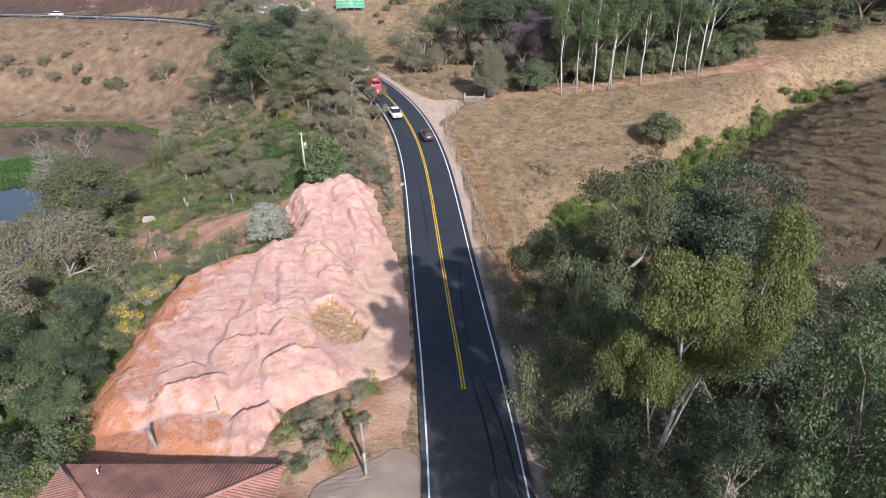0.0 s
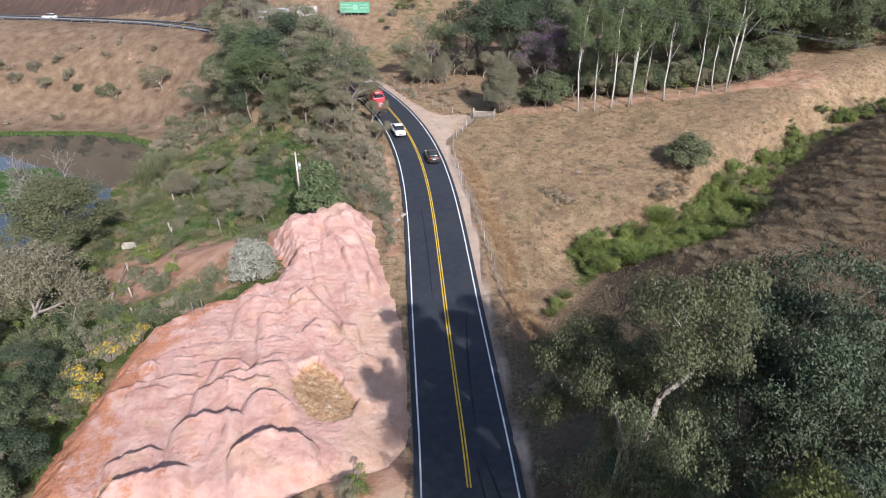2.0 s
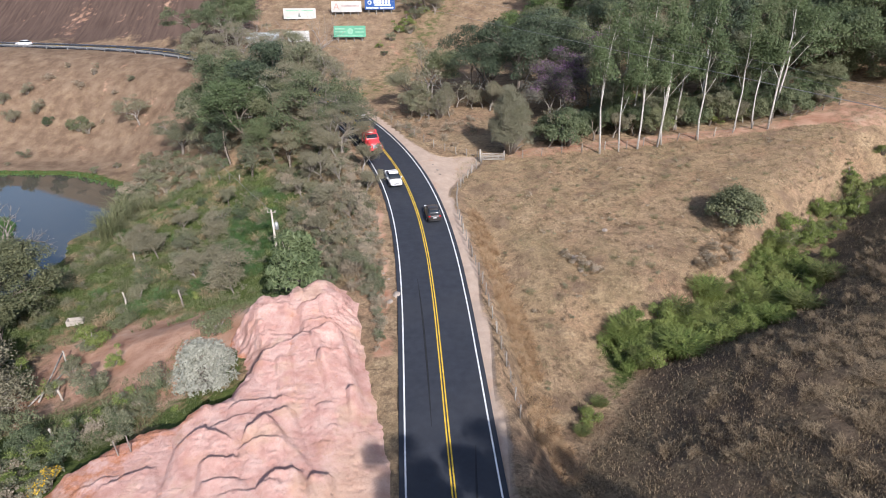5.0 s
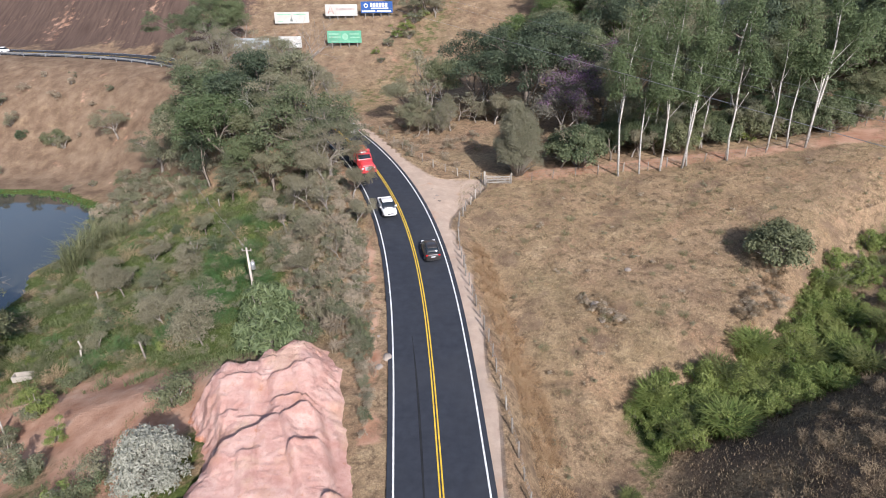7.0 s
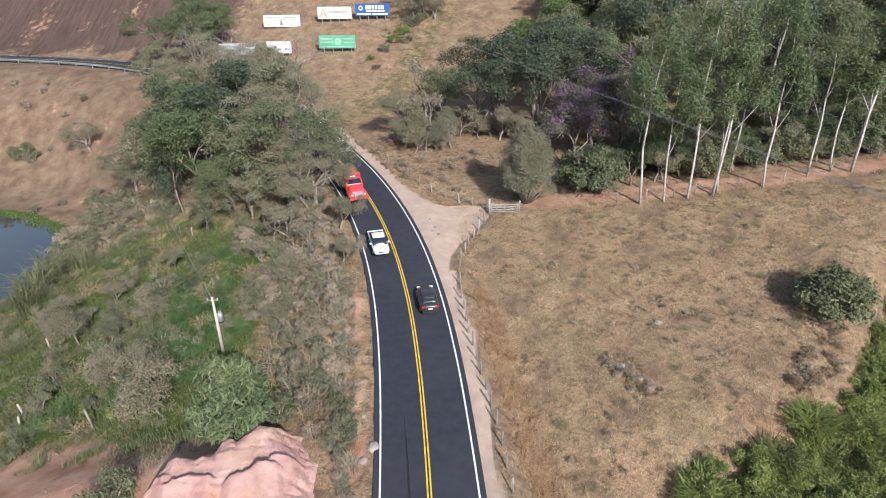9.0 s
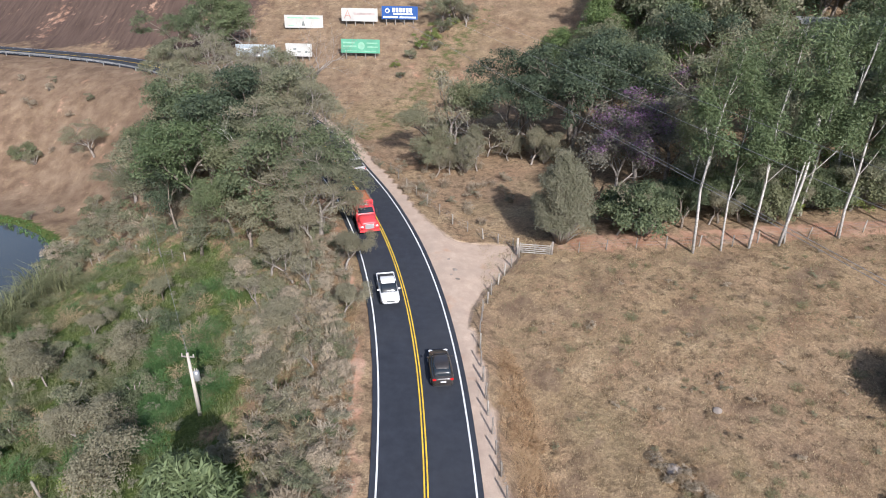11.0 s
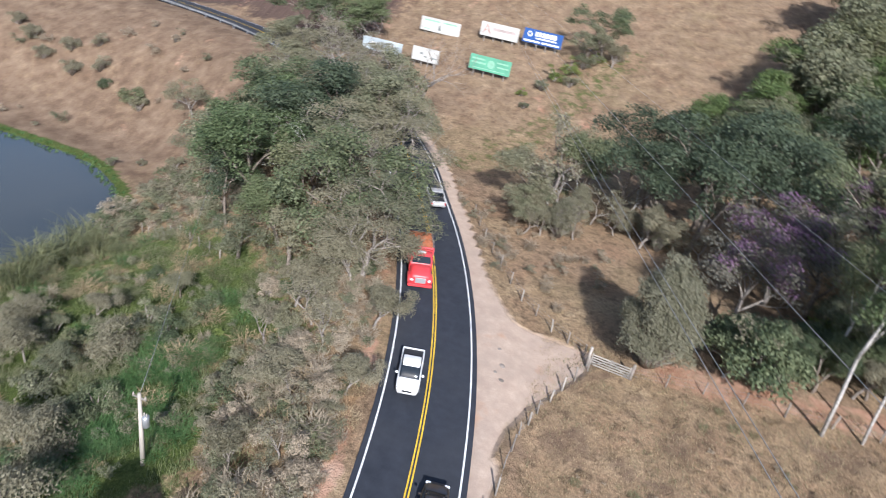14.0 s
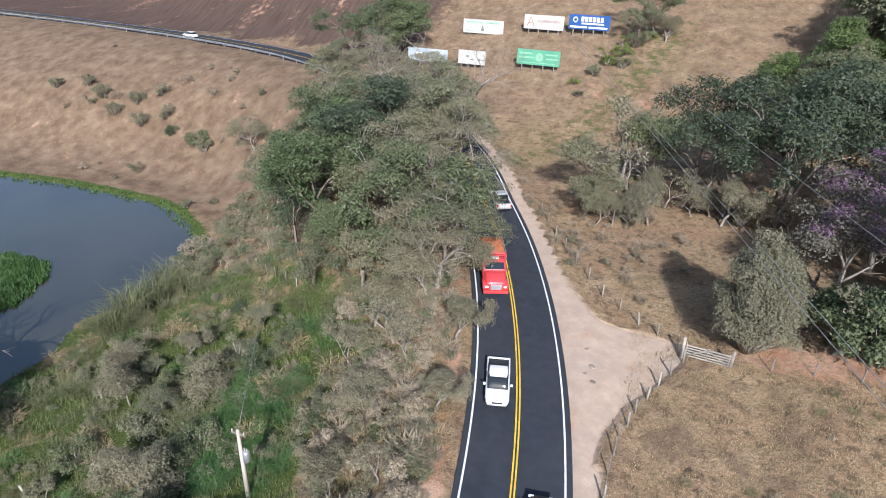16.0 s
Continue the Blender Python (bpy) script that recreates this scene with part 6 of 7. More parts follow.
def saloon(m, colour, label, suv=False, group="cars on the road"):
    """A car that looks along +y; its parts in its own space."""
    c = thing("car", m, label, "car", group)
    h = 0.16 if suv else 0.0
    w = 0.9
    body = bm_part("body", loft([(-2.15, 0.62, 0.42, 0.80 + h), (-2.08, 0.80, 0.30, 0.95 + h), (-1.5, 0.88, 0.22, 1.0 + h), (0.0, w, 0.20, 0.96 + h), (1.0, 0.88, 0.22, 0.93 + h),
                                 (1.75, 0.82, 0.26, 0.80 + h), (2.10, 0.66, 0.34, 0.66 + h)], 16, 4.5), colour, c)
    top = 1.46 + h
    bm_part("cabin", loft([(-1.85, 0.66, 0.85 + h, 1.00 + h), (-1.35 if not suv else -1.7, 0.68, 0.85 + h, top - 0.06), (-0.4, 0.70, 0.85 + h, top), (0.25, 0.69, 0.85 + h, top - 0.05), (1.05, 0.68, 0.85 + h, 0.98 + h)], 16, 4.5), GLASS_DARK, c, "dark glazed cabin")
    bm_part("roof", loft([(-1.5, 0.50, top - 0.10, top - 0.02), (-0.6, 0.62, top - 0.10, top + 0.025), (0.15, 0.62, top - 0.10, top + 0.02), (0.38, 0.52, top - 0.13, top - 0.03)], 12, 4), colour, c)
    for s in (-1, 1):
        wheel(c, s * 0.80, 1.35, 0.33, 0.22)
        wheel(c, s * 0.80, -1.30, 0.33, 0.22)
        bm_part("headlight", box_bm(s * 0.62 - 0.17, s * 0.62 + 0.17, 1.86, 2.02, 0.60 + h, 0.74 + h, 0.03), LAMP_CLEAR, c, "clear headlight")
        bm_part("tail_light", box_bm(s * 0.66 - 0.15, s * 0.66 + 0.15, -2.13, -2.0, 0.72 + h, 0.90 + h, 0.03), LAMP_RED, c, "red tail light")
        bm_part("mirror", box_bm(s * 0.98 - 0.1, s * 0.98 + 0.1, 0.55, 0.68, 0.95 + h, 1.08 + h, 0.03), colour, c)
    bm_part("number_plate", box_bm(-0.22, 0.22, -2.19, -2.15, 0.58 + h, 0.70 + h), PLATE, c, "plain pale plate")
    bm_part("bumper", box_bm(-0.72, 0.72, -2.18, -2.02, 0.34, 0.52, 0.04), PLASTIC if suv else colour, c)
    return c


def pickup(m, colour, label, bed=PLASTIC, group="cars on the road"):
    c = thing("pickup_truck", m, label, "pickup", group)
    bm_part("body", loft([(-2.5, 0.86, 0.42, 0.86), (-2.4, 0.88, 0.40, 0.98), (-0.7, 0.90, 0.38, 1.0), (1.2, 0.90, 0.38, 1.02), (2.1, 0.86, 0.40, 0.98), (2.45, 0.70, 0.46, 0.80)], 16, 6), colour, c)
    bm_part("cabin", loft([(-0.72, 0.76, 0.95, 1.55), (-0.6, 0.77, 0.95, 1.66), (0.35, 0.76, 0.95, 1.68), (1.25, 0.76, 0.95, 1.06)], 16, 5), GLASS_DARK, c, "dark glazed cabin")
    bm_part("roof", loft([(-0.74, 0.66, 1.56, 1.66), (-0.6, 0.70, 1.58, 1.71), (0.30, 0.69, 1.58, 1.71), (0.52, 0.62, 1.54, 1.64)], 12, 5), colour, c)
    for s in (-1, 1):
        bm_part("bed_side", box_bm(s * 0.84 - 0.05, s * 0.84 + 0.05, -2.45, -0.8, 0.95, 1.12, 0.02), colour, c)
        bm_part("sport_bar", box_bm(s * 0.70 - 0.04, s * 0.70 + 0.04, -1.1, -0.8, 1.0, 1.55, 0.02), PLASTIC, c, "black roll bar")
        wheel(c, s * 0.80, 1.50, 0.37, 0.25)
        wheel(c, s * 0.80, -1.55, 0.37, 0.25)
        bm_part("headlight", box_bm(s * 0.62 - 0.18, s * 0.62 + 0.18, 2.24, 2.40, 0.72, 0.90, 0.03), LAMP_CLEAR, c, "clear headlight")
        bm_part("mirror", box_bm(s * 1.0 - 0.1, s * 1.0 + 0.1, 0.78, 0.92, 1.02, 1.2, 0.03), colour, c)
        bm_part("tail_light", box_bm(s * 0.80 - 0.07, s * 0.80 + 0.07, -2.53, -2.45, 0.70, 0.98), LAMP_RED, c, "red tail light")
    bm_part("cargo_bed", box_bm(-0.78, 0.78, -2.38, -0.82, 0.97, 1.015), bed, c, "dark empty cargo bed")
    bm_part("tailgate", box_bm(-0.84, 0.84, -2.50, -2.40, 0.90, 1.12, 0.02), colour, c)
    bm_part("grille", box_bm(-0.40, 0.40, 2.38, 2.46, 0.62, 0.80, 0.02), PLASTIC, c, "dark grille")
    bm_part("number_plate", box_bm(-0.22, 0.22, 2.44, 2.48, 0.50, 0.60), PLATE, c, "plain pale plate")
    return c


def tipper(m):
    red = paint("truck_paint_red", (0.58, 0.035, 0.045), 0.35)
    steel = plain("tipper_steel", (0.32, 0.26, 0.24), 0.7, 0.2, vary=0.2)
    load = Nodes("orange_earth_load", 0.95, 0, 0.1)
    f = load.noise(2.0, 5)
    load.colour(load.ramp(f, [(0.3, (0.42, 0.13, 0.06)), (0.7, (0.58, 0.22, 0.11))])).bump(f, 0.5, 0.1)
    c = thing("tipper_truck", m, "bright red bonneted tipper truck loaded with orange earth", "truck", "cars on the road")
    bm_part("chassis", box_bm(-0.45, 0.45, -4.0, 3.2, 0.55, 0.85, 0.02), DARK_STEEL, c, "dark steel chassis")
    bm_part("bonnet", loft([(3.75, 0.78, 0.75, 1.40), (3.65, 0.92, 0.65, 1.62), (2.4, 0.98, 0.70, 1.82), (1.7, 1.05, 0.70, 1.88)], 16, 5), red, c)
    bm_part("cab", loft([(1.95, 1.10, 0.75, 1.90), (1.35, 1.10, 0.75, 2.55), (0.3, 1.10, 0.75, 2.62), (0.2, 1.08, 0.75, 2.5)], 16, 7), red, c)
    bm_part("windscreen", plate_bm([(-0.92, 1.93, 1.98), (0.92, 1.93, 1.98), (0.84, 1.45, 2.46), (-0.84, 1.45, 2.46)], 0.03), GLASS_DARK, c, "dark windscreen")
    bm_part("roof_visor", box_bm(-0.40, 0.40, 0.7, 1.1, 2.60, 2.70, 0.03), INK_WHITE, c, "pale marker box on the cab roof")
    bm_part("grille", box_bm(-0.50, 0.50, 3.70, 3.80, 0.80, 1.35, 0.03), STEEL, c, "metal grille")
    bm_part("bumper", box_bm(-1.15, 1.15, 3.60, 3.90, 0.45, 0.72, 0.05), red, c)
    for s in (-1, 1):
        bm_part("side_window", box_bm(s * 1.09 - 0.02, s * 1.09 + 0.02, 0.55, 1.30, 1.70, 2.30), GLASS_DARK, c, "dark side window")
        bm_part("fender", loft([(3.6, 0.18, 0.60, 1.05), (3.2, 0.24, 0.70, 1.25), (2.4, 0.24, 0.70, 1.25), (1.9, 0.20, 0.60, 1.0)], 10, 3), red, c, "", pose(s * 0.98, 0, 0))
        bm_part("headlight", box_bm(s * 0.80 - 0.15, s * 0.80 + 0.15, 3.66, 3.78, 0.98, 1.2, 0.04), LAMP_CLEAR, c, "clear headlight")
        bm_part("mirror", box_bm(s * 1.35 - 0.08, s * 1.35 + 0.08, 1.5, 1.6, 1.7, 2.2, 0.02), PLASTIC, c, "black wing mirror")
        wheel(c, s * 0.98, 2.8, 0.50, 0.30)
        for yy in (-1.5, -2.8):
            wheel(c, s * 0.92, yy, 0.50, 0.52)
        bm_part("box_side", box_bm(s * 1.22 - 0.05, s * 1.22 + 0.05, -4.1, 0.0, 1.05, 2.55, 0.02), steel, c, "worn steel side of the tipper box")
        for yy in (-3.3, -2.2, -1.1):
            bm_part("rib", box_bm(s * 1.31 - 0.04, s * 1.31 + 0.04, yy - 0.06, yy + 0.06, 1.05, 2.5), steel, c)
    bm_part("box_front", box_bm(-1.22, 1.22, -0.02, 0.12, 1.05, 2.80, 0.03), red, c, "red headboard of the box")
    bm_part("box_guard", box_bm(-1.10, 1.10, 0.10, 0.55, 2.62, 2.70, 0.02), red, c, "red cab guard")
    bm_part("box_tail", box_bm(-1.20, 1.20, -4.20, -4.08, 1.05, 2.45, 0.02), steel, c)
    bm_part("box_floor", box_bm(-1.20, 1.20, -4.08, 0.0, 0.95, 1.08), steel, c)
    X, Y = np.meshgrid(np.linspace(-1.16, 1.16, 17), np.linspace(-4.05, -0.03, 27))
    Z = 2.40 + 0.16 * np.cos(X * 1.25) * np.cos((Y + 2.0) * 0.7) + 0.05 * waves(X, Y, 1.2, 61, 2)
    me = grid_mesh("load", X, Y, Z, load.m)
    part("load", me, c, "heaped orange earth")
    return c


saloon(road_pose(98.0, 1.75), paint("car_paint_black", (0.008, 0.008, 0.010), 0.30), "black car with dark windows on the road", True)
tipper(road_pose(124.5, -1.65, True))
pickup(road_pose(109.0, -1.6, True), paint("car_paint_white", (0.78, 0.78, 0.77), 0.25), "white pickup truck with an empty bed on the road")
pickup(road_pose(139.5, 1.7), paint("car_paint_silver", (0.45, 0.45, 0.45), 0.3), "silver pickup truck with an open bed at the bend")
saloon(road_pose(201.0, -1.7), paint("car_paint_white_far", (0.75, 0.75, 0.74), 0.25), "white car on the far road")


# ---------------------------------------------------------------- poles, wires, fences, gate
def cable(pts, r, name="power_line", label="thin overhead power line between poles", sag=0.6):
    t = Tubes(4)
    for a, b in zip(pts, pts[1:]):
        a, b = Vector(a), Vector(b)
        t.add([a.lerp(b, k / 14) - Vector((0, 0, 4 * sag * (k / 14) * (1 - k / 14))) for k in range(15)], [r] * 15)
    return tagged(new(name, t.mesh(name, WIRE)), label, "cable", "overhead lines")


def power_pole(x, y, top, label, box_too=True, turn=0.0):
    g = ground(x, y)
    p = thing("utility_pole", pose(x, y, g, 0, 0, turn), label, "utility pole")
    h = top - g
    t = Tubes(8)
    t.add([(0, 0, -0.5), (0, 0, h)], [0.19, 0.115])
    part("shaft", t.mesh("shaft", CONCRETE), p, "tapered concrete shaft")
    bm_part("crossarm", box_bm(-0.55, 0.55, -0.05, 0.05, h - 0.42, h - 0.32, 0.01), PALE_WOOD, p, "short crossarm")
    for xx in (-0.48, 0.0, 0.48):
        t = Tubes(8)
        t.add([(xx, 0, h - 0.33), (xx, 0, h - 0.25), (xx, 0, h - 0.16), (xx, 0, h - 0.08)], [0.03, 0.07, 0.05, 0.03])
        part("insulator", t.mesh("insulator", CONCRETE), p)
    if box_too:
        t = Tubes(12)
        t.add([(0.42, 0, h - 2.7), (0.42, 0, h - 2.65), (0.42, 0, h - 1.85), (0.42, 0, h - 1.78)], [0.2, 0.25, 0.25, 0.18])
        tr = part("transformer", t.mesh("transformer", STEEL), p, "grey drum transformer")
        for xx in (0.32, 0.52):
            t = Tubes(6)
            t.add([(xx, 0, h - 1.80), (xx, 0, h - 1.50)], [0.05, 0.03])
            part("bushing", t.mesh("bushing", CONCRETE), tr)
        bm_part("bracket", box_bm(0.1, 0.3, -0.05, 0.05, h - 2.4, h - 2.2), STEEL, p)
    return p


power_pole(-23.1, 96.85, 2.4, "concrete utility pole with a drum transformer in the hollow")
t = Tubes(8)
t.add([(0, 0, -1.0), (-0.9, 0.5, 3.4), (-0.92, 0.5, 3.45)], [0.19, 0.15, 0.10])
ob = new("leaning_pole", t.mesh("leaning_pole", WOOD))
ob.matrix_basis = pose(-20.6, 33.2, -4.2)
tagged(ob, "leaning weathered wooden pole standing behind the house", "pole")
cable([(-23.1, 96.85, 2.2), (-58, 152, -1.0)], 0.018)


def tall_pole(x, y, top):
    g = ground(x, y)
    p = thing("power_line_pole", pose(x, y, g, 0, 0, 18), "tall concrete pole of the power line", "utility pole", "power line poles")
    t = Tubes(10)
    t.add([(0, 0, -1), (0, 0, top - g)], [0.32, 0.16])
    part("shaft", t.mesh("shaft", CONCRETE), p)
    for dz in (-0.6, -3.6):
        bm_part("crossarm", box_bm(-4.6, 4.6, -0.09, 0.09, top - g + dz - 0.1, top - g + dz + 0.1, 0.02), STEEL, p, "long steel crossarm")


tall_pole(25.5, 22, 28.8)
tall_pole(-41, 236, 27.2)
for (ax, az), (bx, bz) in (((29.05, 26.9), (-36.9, 24.7)), ((26.4, 27.1), (-45.2, 26.0)), ((21.6, 28.4), (-40.8, 20.1)), ((22.0, 28.3), (-40.4, 20.0))):
    cable([(ax, 22, az), (bx, 236, bz)], 0.007, "power_line", "bare overhead conductor high above the pasture", 0.05)


def post(x, y, h, r, material, label, lean=(0, 0), group="fence posts", name="fence_post", sides=7):
    g = ground(x, y)
    t = Tubes(sides)
    t.add([(0, 0, -0.35), (lean[0] * 0.5, lean[1] * 0.5, h * 0.5), (lean[0], lean[1], h - 0.04), (lean[0], lean[1], h)], [r * 1.05, r, r * 0.95, r * 0.7])
    ob = new(name, t.mesh(name, material))
    ob.matrix_basis = pose(x, y, g, 0, 0, RNG.uniform(0, 360))
    return tagged(ob, label, "fence post", group)


def fence(points, gap, h, group, wires=(0.45, 0.8, 1.15)):
    pts, here = [], []
    for (ax, ay), (bx, by) in zip(points, points[1:]):
        n = max(1, round(math.hypot(bx - ax, by - ay) / gap))
        pts += [(ax + (bx - ax) * k / n, ay + (by - ay) * k / n) for k in range(n)]
    pts.append(points[-1])
    for x, y in pts:
        post(x, y, h * RNG.uniform(0.9, 1.12), RNG.uniform(0.055, 0.085), WOOD if RNG.rand() < 0.7 else PALE_WOOD, "rough weathered wooden fence post", RNG.normal(0, 0.06, 2), group)
    for w in wires:
        t = Tubes(3)
        for a, b in zip(pts, pts[1:]):
            t.add([(a[0], a[1], ground(*a) + w), (b[0], b[1], ground(*b) + w)], [0.008, 0.008])
        tagged(new("fence_wire", t.mesh("fence_wire", WIRE)), "strand of wire along the pasture fence", "wire", group)


fence([(4.2, 118.4), (2.6, 115.2), (1.3, 111.8), (0.55, 108.5), (0.3, 104.5), (0.5, 99.5), (1.2, 94.0), (2.2, 88.5), (3.2, 83), (4.0, 77), (4.9, 70), (5.6, 64)], 2.1, 1.35, "fence along the road")
fence([(7.7, 118.9), (13.7, 119.7), (20, 119.6), (27, 119.9), (35, 120.8), (44, 122.2), (54, 125), (63, 128)], 3.0, 1.35, "fence below the trees")
fence([(3.6, 120.4), (0.2, 122.6), (-3.6, 126.2), (-7.2, 131), (-10.5, 136), (-13.5, 141.5)], 2.6, 1.3, "fence along the track")
fence([(-36, 122), (-42, 124.5), (-49, 128), (-55, 131)], 2.4, 1.2, "fence by the pond", (0.5, 0.9))


def gate(x, y, w, turn):
    z = ground(x, y)
    g = thing("wooden_gate", pose(x, y, z, 0, 0, turn), "closed pale wooden field gate with a diagonal brace", "gate")
    for k in range(5):
        bm_part("board", box_bm(0.1, w, -0.025, 0.025, 0.22 + 0.24 * k, 0.34 + 0.24 * k, 0.008), PALE_WOOD, g)
    for xx in (0.12, w * 0.5, w - 0.08):
        bm_part("upright", box_bm(xx - 0.05, xx + 0.05, 0.028, 0.075, 0.15, 1.38, 0.008), PALE_WOOD, g)
    t = Tubes(4)
    t.add([(0.15, -0.05, 0.25), (w * 0.5, -0.05, 1.28)], [0.05, 0.05])
    t.add([(w * 0.5, -0.05, 1.28), (w - 0.1, -0.05, 0.25)], [0.05, 0.05])
    part("brace", t.mesh("brace", PALE_WOOD), g, "diagonal brace")


gate(4.15, 119.2, 3.5, -4)
post(4.0, 119.25, 1.9, 0.15, PALE_WOOD, "stout pale gate post", (0.02, 0.02), "gate posts", "gate_post", 9)
post(7.75, 118.95, 1.6, 0.12, WOOD, "stout weathered wooden gate post", (0.02, 0.02), "gate posts", "gate_post", 9)
bm = bmesh.new()
bmesh.ops.create_icosphere(bm, subdivisions=2, radius=0.5)
for v in bm.verts:
    v.co *= 1 + 0.2 * noise.noise(v.co * 2.3)
me = bpy.data.meshes.new("rock")
bm.to_mesh(me)
bm.free()
me.materials.append(STONE)
for x, y, s in ((14.8, 92.0, 0.8), (15.8, 90.6, 0.55), (13.9, 93.0, 0.5), (16.6, 89.5, 0.6), (19.3, 97.4, 0.5), (15.0, 89.4, 0.45), (14.3, 91.2, 0.4), (15.2, 91.4, 0.35), (-5.8, 80.5, 0.6), (-6.4, 79.2, 0.45)):
    ob = new("rock", me)
    s = s * 1.75
    ob.matrix_basis = pose(x, y, ground(x, y) + 0.02 * s, 0, 0, x * 77) @ Matrix.Diagonal((s, s * 0.8, s * 0.5, 1))
    tagged(ob, "weathered grey-brown boulder half sunk in grass", "rock", "boulders in the pasture")

for x, y, w in ((-2.6, 114.6, 0.7), (-2.2, 112.8, 0.55), (-2.9, 113.4, 0.4), (-3.4, 116.6, 0.45), (-6.9, 83.5, 0.45), (-7.6, 84.6, 0.4), (-8.8, 82.4, 0.5)):
    ob = new("pale_stone", me)
    ob.matrix_basis = pose(x, y, ground(x, y), 0, 0, x * 91) @ Matrix.Diagonal((w, w * 0.7, w * 0.25, 1))
    tagged(ob, "flat pale stone lying on the dusty verge", "stone", "pale stones")


def beam(ax, ay, az, bx, by, bz, r, label):
    t = Tubes(5)
    a, b = Vector((ax, ay, ground(ax, ay) + az)), Vector((bx, by, ground(bx, by) + bz))
    t.add([Vector((0, 0, 0)), (b - a) * 0.5, b - a], [r, r * 0.95, r * 0.85])
    ob = new("timber_beam", t.mesh("timber_beam", PALE_WOOD))
    ob.matrix_basis = Matrix.Translation(a)
    tagged(ob, label, "timber", "old timbers on the bare soil")


beam(-41.5, 73.0, 0.1, -42.5, 79.5, 1.5, 0.10, "long weathered timber propped on the bare soil")
beam(-42.3, 72.5, 0.1, -41.2, 78.5, 0.15, 0.09, "long weathered timber lying on the bare soil")
beam(-42.5, 79.6, -0.3, -42.5, 79.6, 1.7, 0.11, "short upright timber stump holding a beam")

# posts and remnants in the green hollow
for x, y, h, m in ((-41.5, 91, 1.7, CONCRETE), (-42.6, 93.2, 1.5, CONCRETE), (-33.5, 90, 2.6, WOOD), (-34.3, 65, 1.2, CONCRETE), (-46.5, 104, 1.6, CONCRETE), (-38.5, 72.5, 1.5, CONCRETE)):
    post(x, y, h, 0.11, m, "old leaning post standing in rough grass", (0.2, 0.1), "old posts in the hollow", "old_post")
for x, y, h in ((-24.2, 58.6, 2.4), (-23.5, 59.0, 2.6), (-17.2, 36.5, 2.3)):
    g = ground(x, y)
    t = Tubes(6)
    up = float(beside_road(x, y)[1][0]) - 0.2 - g + 0.75 * h
    t.add([(0, 0, -1.0), (0.15, 0.05, up), (0.2, 0.05, up + 0.1)], [0.06, 0.05, 0.03])
    ob = new("stake", t.mesh("stake", WOOD))
    ob.matrix_basis = pose(x, y, g, 0, 0, x * 50)
    tagged(ob, "thin wooden stake standing in the sand", "stake", "stakes in the sand")


def trough():
    g = ground(-47, 89)
    c = thing("concrete_trough", pose(-47, 89, g, 0, 0, 12), "small pale concrete trough in bare soil", "trough")
    for n, a in (("wall", (-1.0, 1.0, -0.5, -0.38, -0.2, 0.6)), ("wall", (-1.0, 1.0, 0.38, 0.5, -0.2, 0.6)), ("wall", (-1.0, -0.88, -0.38, 0.38, -0.2, 0.6)), ("wall", (0.88, 1.0, -0.38, 0.38, -0.2, 0.6)), ("base", (-0.88, 0.88, -0.38, 0.38, -0.2, 0.1))):
        bm_part(n, box_bm(*a, 0.02), CONCRETE, c)


trough()


# driftwood at the pond
def branch(x, y, z, turn, length, seed):
    rng = np.random.RandomState(seed)
    t, tips = Tubes(5), []
    grow(rng, t, (0, 0, 0), (1, 0, 0.12), length * 0.45, 0.11, 2, 2, 0.5, tips, 0.0, 0.7, 0.15)
    ob = new("driftwood", t.mesh("driftwood", PALE_WOOD))
    ob.matrix_basis = pose(x, y, z, 0, 0, turn)
    tagged(ob, "bleached fallen branch at the water's edge", "driftwood", "driftwood")


branch(-62, 139.5, POND + 0.5, 10, 3.0, 1)
branch(-61, 127, POND + 0.3, 30, 4.5, 2)
branch(-60.5, 121, POND + 0.3, 60, 4.0, 3)


# guard rail of the far road
def guard_rail():
    k = [i for i in range(len(ROAD)) if ROAD[i, 0] < -60 and ROAD[i, 0] > -250]
    g = thing("guard_rail", Matrix.Identity(4), "long galvanised guard rail beside the far road", "guard rail")
    o = -HALF - 0.9
    pts = [Vector((ROAD[i, 0] + RIGHT[i, 0] * o, ROAD[i, 1] + RIGHT[i, 1] * o, ROAD[i, 2] - 0.1)) for i in k]
    v, f = [], []
    for p in pts:
        for dz, dy in ((0.50, 0.0), (0.58, 0.05), (0.66, 0.0), (0.74, 0.05), (0.82, 0.0)):
            v.append((p.x, p.y - dy, p.z + dz))
    for a in range(len(pts) - 1):
        for b in range(4):
            f.append((a * 5 + b, a * 5 + b + 1, (a + 1) * 5 + b + 1, (a + 1) * 5 + b))
    me = mesh_from("beam", v, f, RAIL_STEEL)
    part("beam", me, g)
    shared = None
    for a in range(0, len(pts), 3):
        if shared is None:
            b = box_bm(-0.06, 0.06, -0.06, 0.06, -0.6, 0.8)
            shared = bpy.data.meshes.new("rail_post")
            b.to_mesh(shared)
            b.free()
            shared.materials.append(STEEL)
        part("rail_post", shared, g, "", Matrix.Translation(pts[a] + Vector((0, 0.10, 0))))


guard_rail()


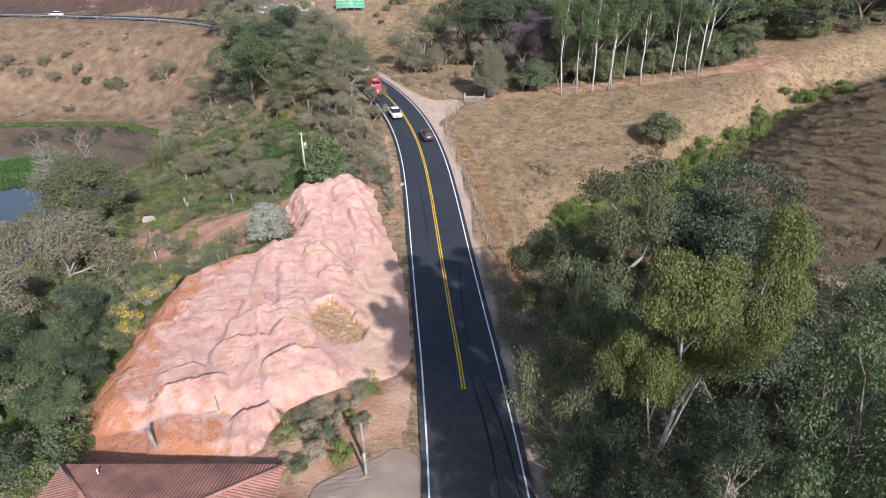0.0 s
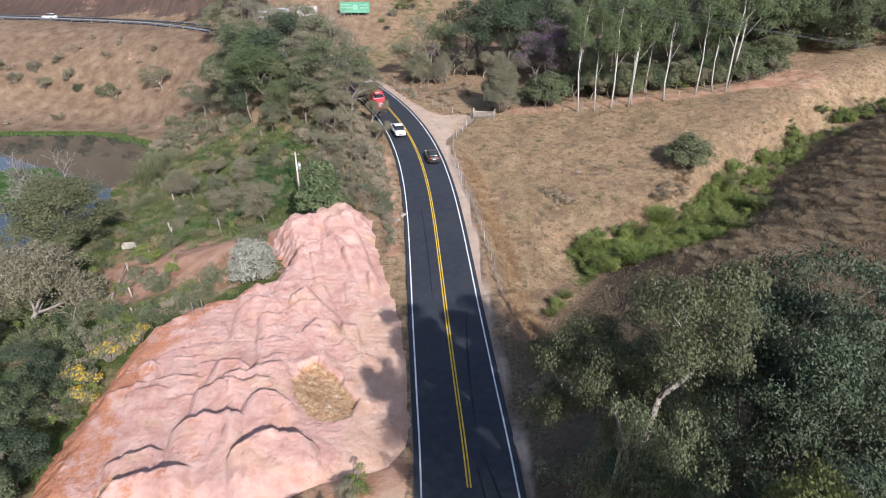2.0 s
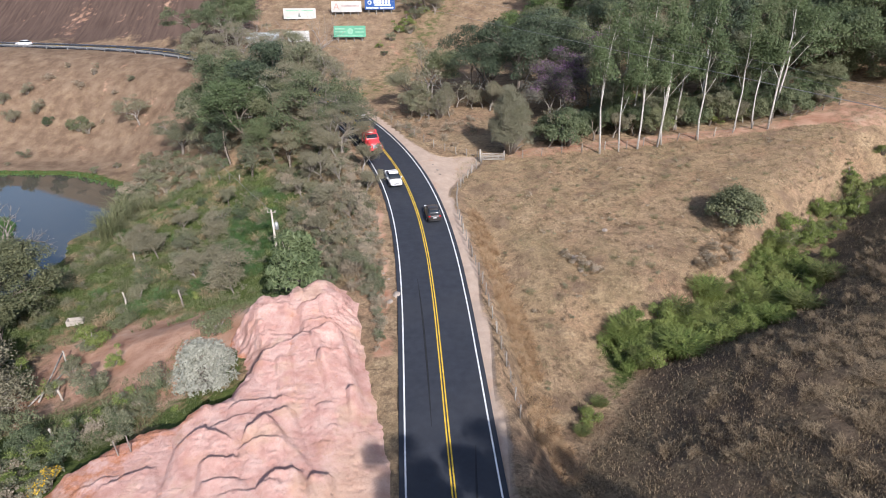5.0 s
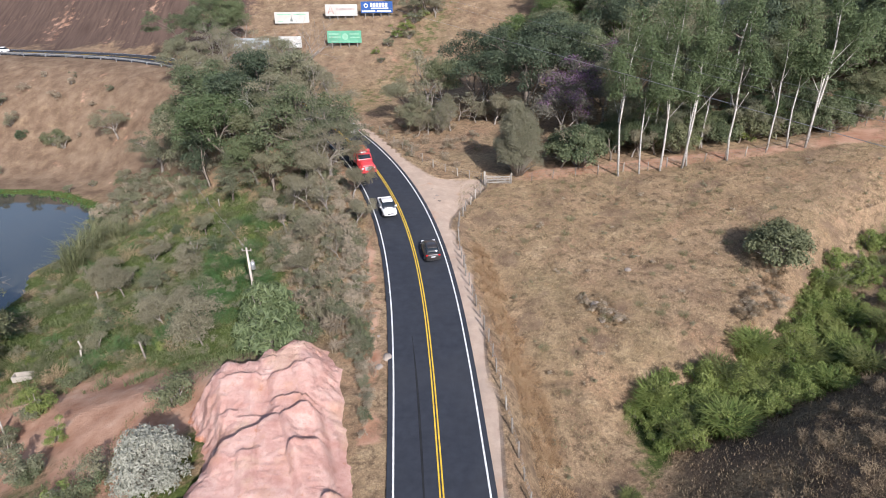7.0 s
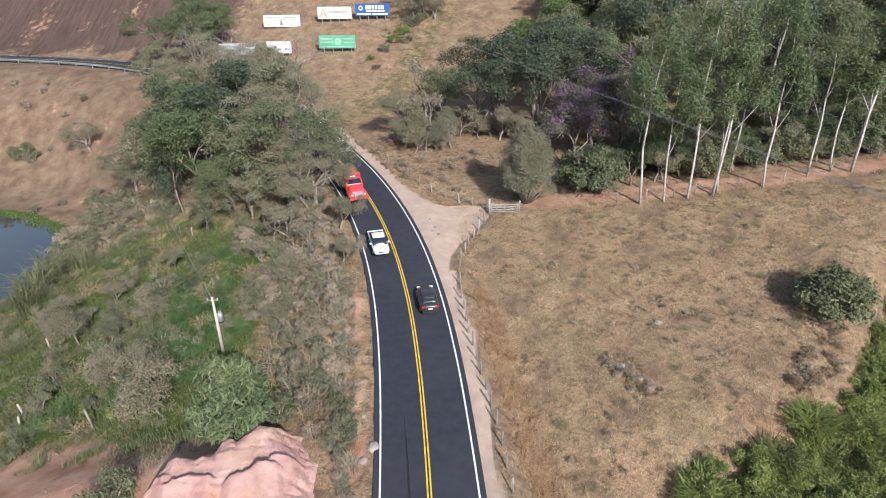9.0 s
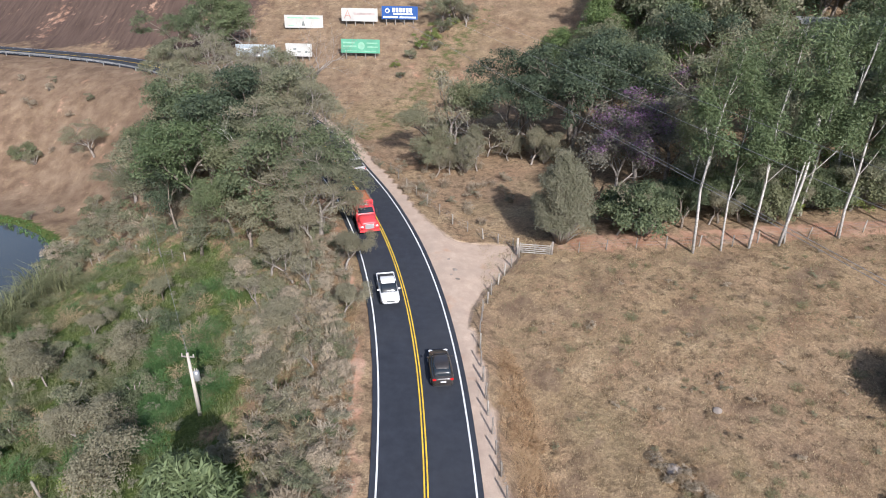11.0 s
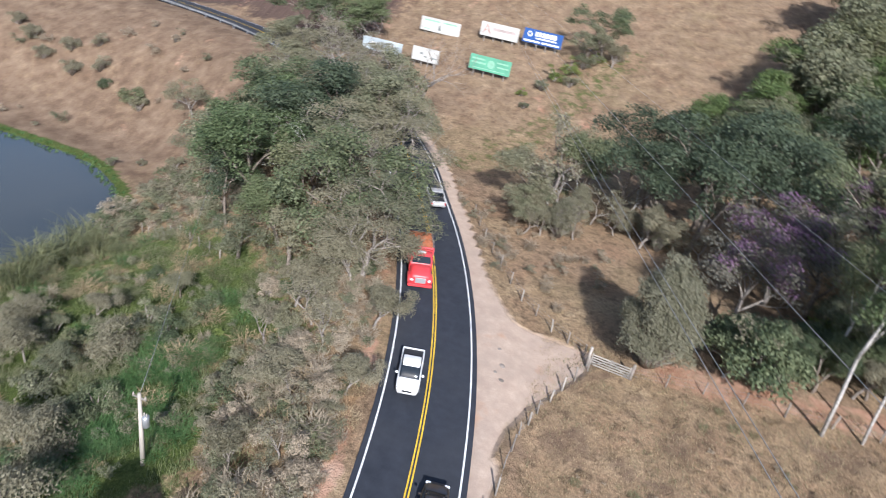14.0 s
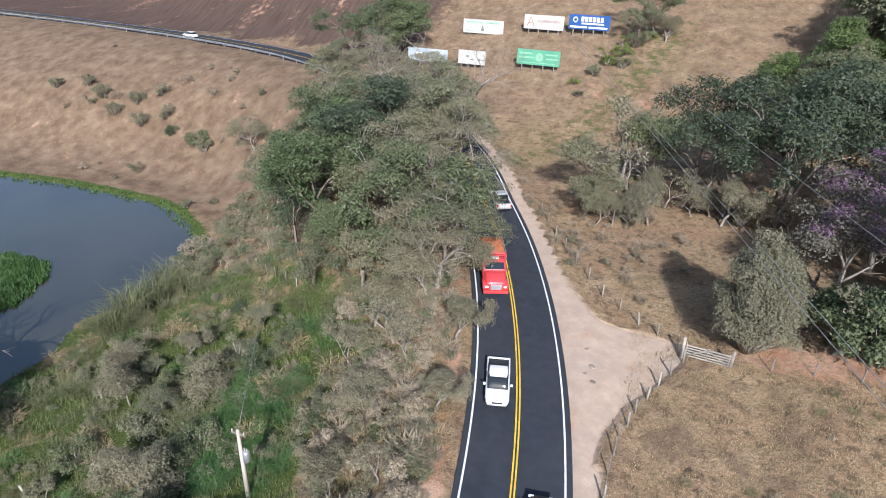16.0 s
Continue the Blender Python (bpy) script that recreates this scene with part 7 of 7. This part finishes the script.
# ---------------------------------------------------------------- house below the sand heap
def house():
    x0, x1, yr, ridge, half, eave = -25.8, -10.6, 25.6, 0.7, 4.6, -0.75
    floor = -5.0
    h = thing("house", pose(0, 0, 0), "low house with a weathered red clay tile roof", "house")
    for a in ((x0 + 0.6, x1 - 0.6, yr + half - 0.75, yr + half - 0.55, floor - 0.6, eave + 0.05), (x0 + 0.6, x1 - 0.6, yr - half + 0.55, yr - half + 0.75, floor - 0.6, eave + 0.05),
              (x0 + 0.6, x0 + 0.8, yr - half + 0.75, yr + half - 0.75, floor - 0.6, eave + 0.05), (x1 - 0.8, x1 - 0.6, yr - half + 0.75, yr + half - 0.75, floor - 0.6, eave + 0.05)):
        bm_part("wall", box_bm(*a), PLASTER, h, "cream plastered wall")
    roof = part("roof", mesh_from("roof", [(x0, yr - half, eave), (x1, yr - half, eave), (x1, yr + half, eave), (x0, yr + half, eave), (x0 + half, yr, ridge - 0.06), (x1 - half, yr, ridge - 0.06)],
                                  [(0, 1, 5, 4), (1, 2, 5), (2, 3, 4, 5), (3, 0, 4), (3, 2, 1, 0)], TILE), h, "hipped clay tile roof")
    slope = (ridge - eave) / half

    def tile_row(along, start, direction, run):
        """One row of overlapping half-round tiles up the slope."""
        t = Tubes(7)
        pts, rad = [], []
        steps = max(1, int(run / 0.38))
        for j in range(steps):
            for q, r in ((j / steps, 0.115), ((j + 0.97) / steps, 0.093)):
                pts.append((start[0] + direction[0] * run * q, start[1] + direction[1] * run * q, eave + slope * run * q + 0.015))
                rad.append(r)
        t.add(pts, rad)
        part("roofing_strip", mesh_from("roofing_strip", t.v, t.f, TILE), roof)

    gap = 0.24
    for k in range(int((x1 - x0) / gap)):
        x = x0 + gap * (k + 0.5)
        run = min(half, x - x0, x1 - x)
        if run > 0.2:
            tile_row(0, (x, yr + half), (0, -1), run)
            tile_row(0, (x, yr - half), (0, 1), run)
    for k in range(int(2 * half / gap)):
        y = yr - half + gap * (k + 0.5)
        run = min(half, y - yr + half, yr + half - y)
        if run > 0.2:
            tile_row(1, (x0, y), (1, 0), run)
            tile_row(1, (x1, y), (-1, 0), run)
    t = Tubes(8)
    t.add([(x0 + half, yr, ridge + 0.03), (x1 - half, yr, ridge + 0.03)], [0.16, 0.16])
    for cx, ex in ((x0, x0 + half), (x1, x1 - half)):
        for sy in (-1, 1):
            t.add([(cx, yr + sy * half, eave + 0.05), (ex, yr, ridge + 0.05)], [0.14, 0.14])
    part("ridge_cap", t.mesh("ridge_cap", TILE), roof, "rounded ridge and hip tiles")
    t = Tubes(8)
    t.add([(-22.6, yr + 3.4, eave + 0.3), (-22.6, yr + 3.4, eave + 0.95)], [0.05, 0.05])
    part("vent_pipe", t.mesh("vent_pipe", INK_WHITE), h, "short white vent pipe")


house()


def drive():
    """Concrete slab with a rounded corner, rows laid between its two edges."""
    v, rows = [], 40
    for i in range(rows + 1):
        y = 18 + 14.6 * i / rows
        left = -8.6 + 4.9 * smooth(y, 28.6, 32.6) ** 1.3
        right = -1.35 - 1.2 * smooth(y, 31.6, 32.6)
        for k in range(9):
            x = left + (right - left) * k / 8
            v.append((x, y, ground(x, y) + 0.10))
    f = [(9 * i + k, 9 * i + k + 1, 9 * i + k + 10, 9 * i + k + 9) for i in range(rows) for k in range(8)]
    tagged(new("driveway", mesh_from("driveway", v, f, DUSTY_SHADED_SLAB)), "pale concrete driveway beside the road", "driveway", kind="structure")


drive()
post(-5.3, 31.6, 3.6, 0.13, WOOD, "tall weathered wooden post beside the drive", (0.1, 0.0), "posts by the drive", "wooden_post")
post(-5.05, 30.2, 2.2, 0.12, PALE_WOOD, "weathered wooden post beside the drive", (0.0, 0.1), "posts by the drive", "wooden_post")


def shed(x, y, z, turn):
    s = thing("farm_shed", pose(x, y, z, 0, 0, turn), "grey sheet-roofed shed among the trees", "shed")
    for a in ((-4, 4, -2.5, -2.35, -4, 0), (-4, 4, 2.35, 2.5, -4, 0), (-4, -3.85, -2.35, 2.35, -4, 0), (3.85, 4, -2.35, 2.35, -4, 0)):
        bm_part("wall", box_bm(*a), PLASTER, s)
    for sg in (-1, 1):
        bm_part("roof_sheet", plate_bm([(-4.4, sg * 2.9, -0.1), (4.4, sg * 2.9, -0.1), (4.4, 0, 0.9), (-4.4, 0, 0.9)], 0.06), TIN, s, "grey corrugated sheet")


shed(61, 186, ground(61, 186) + 4, 4)
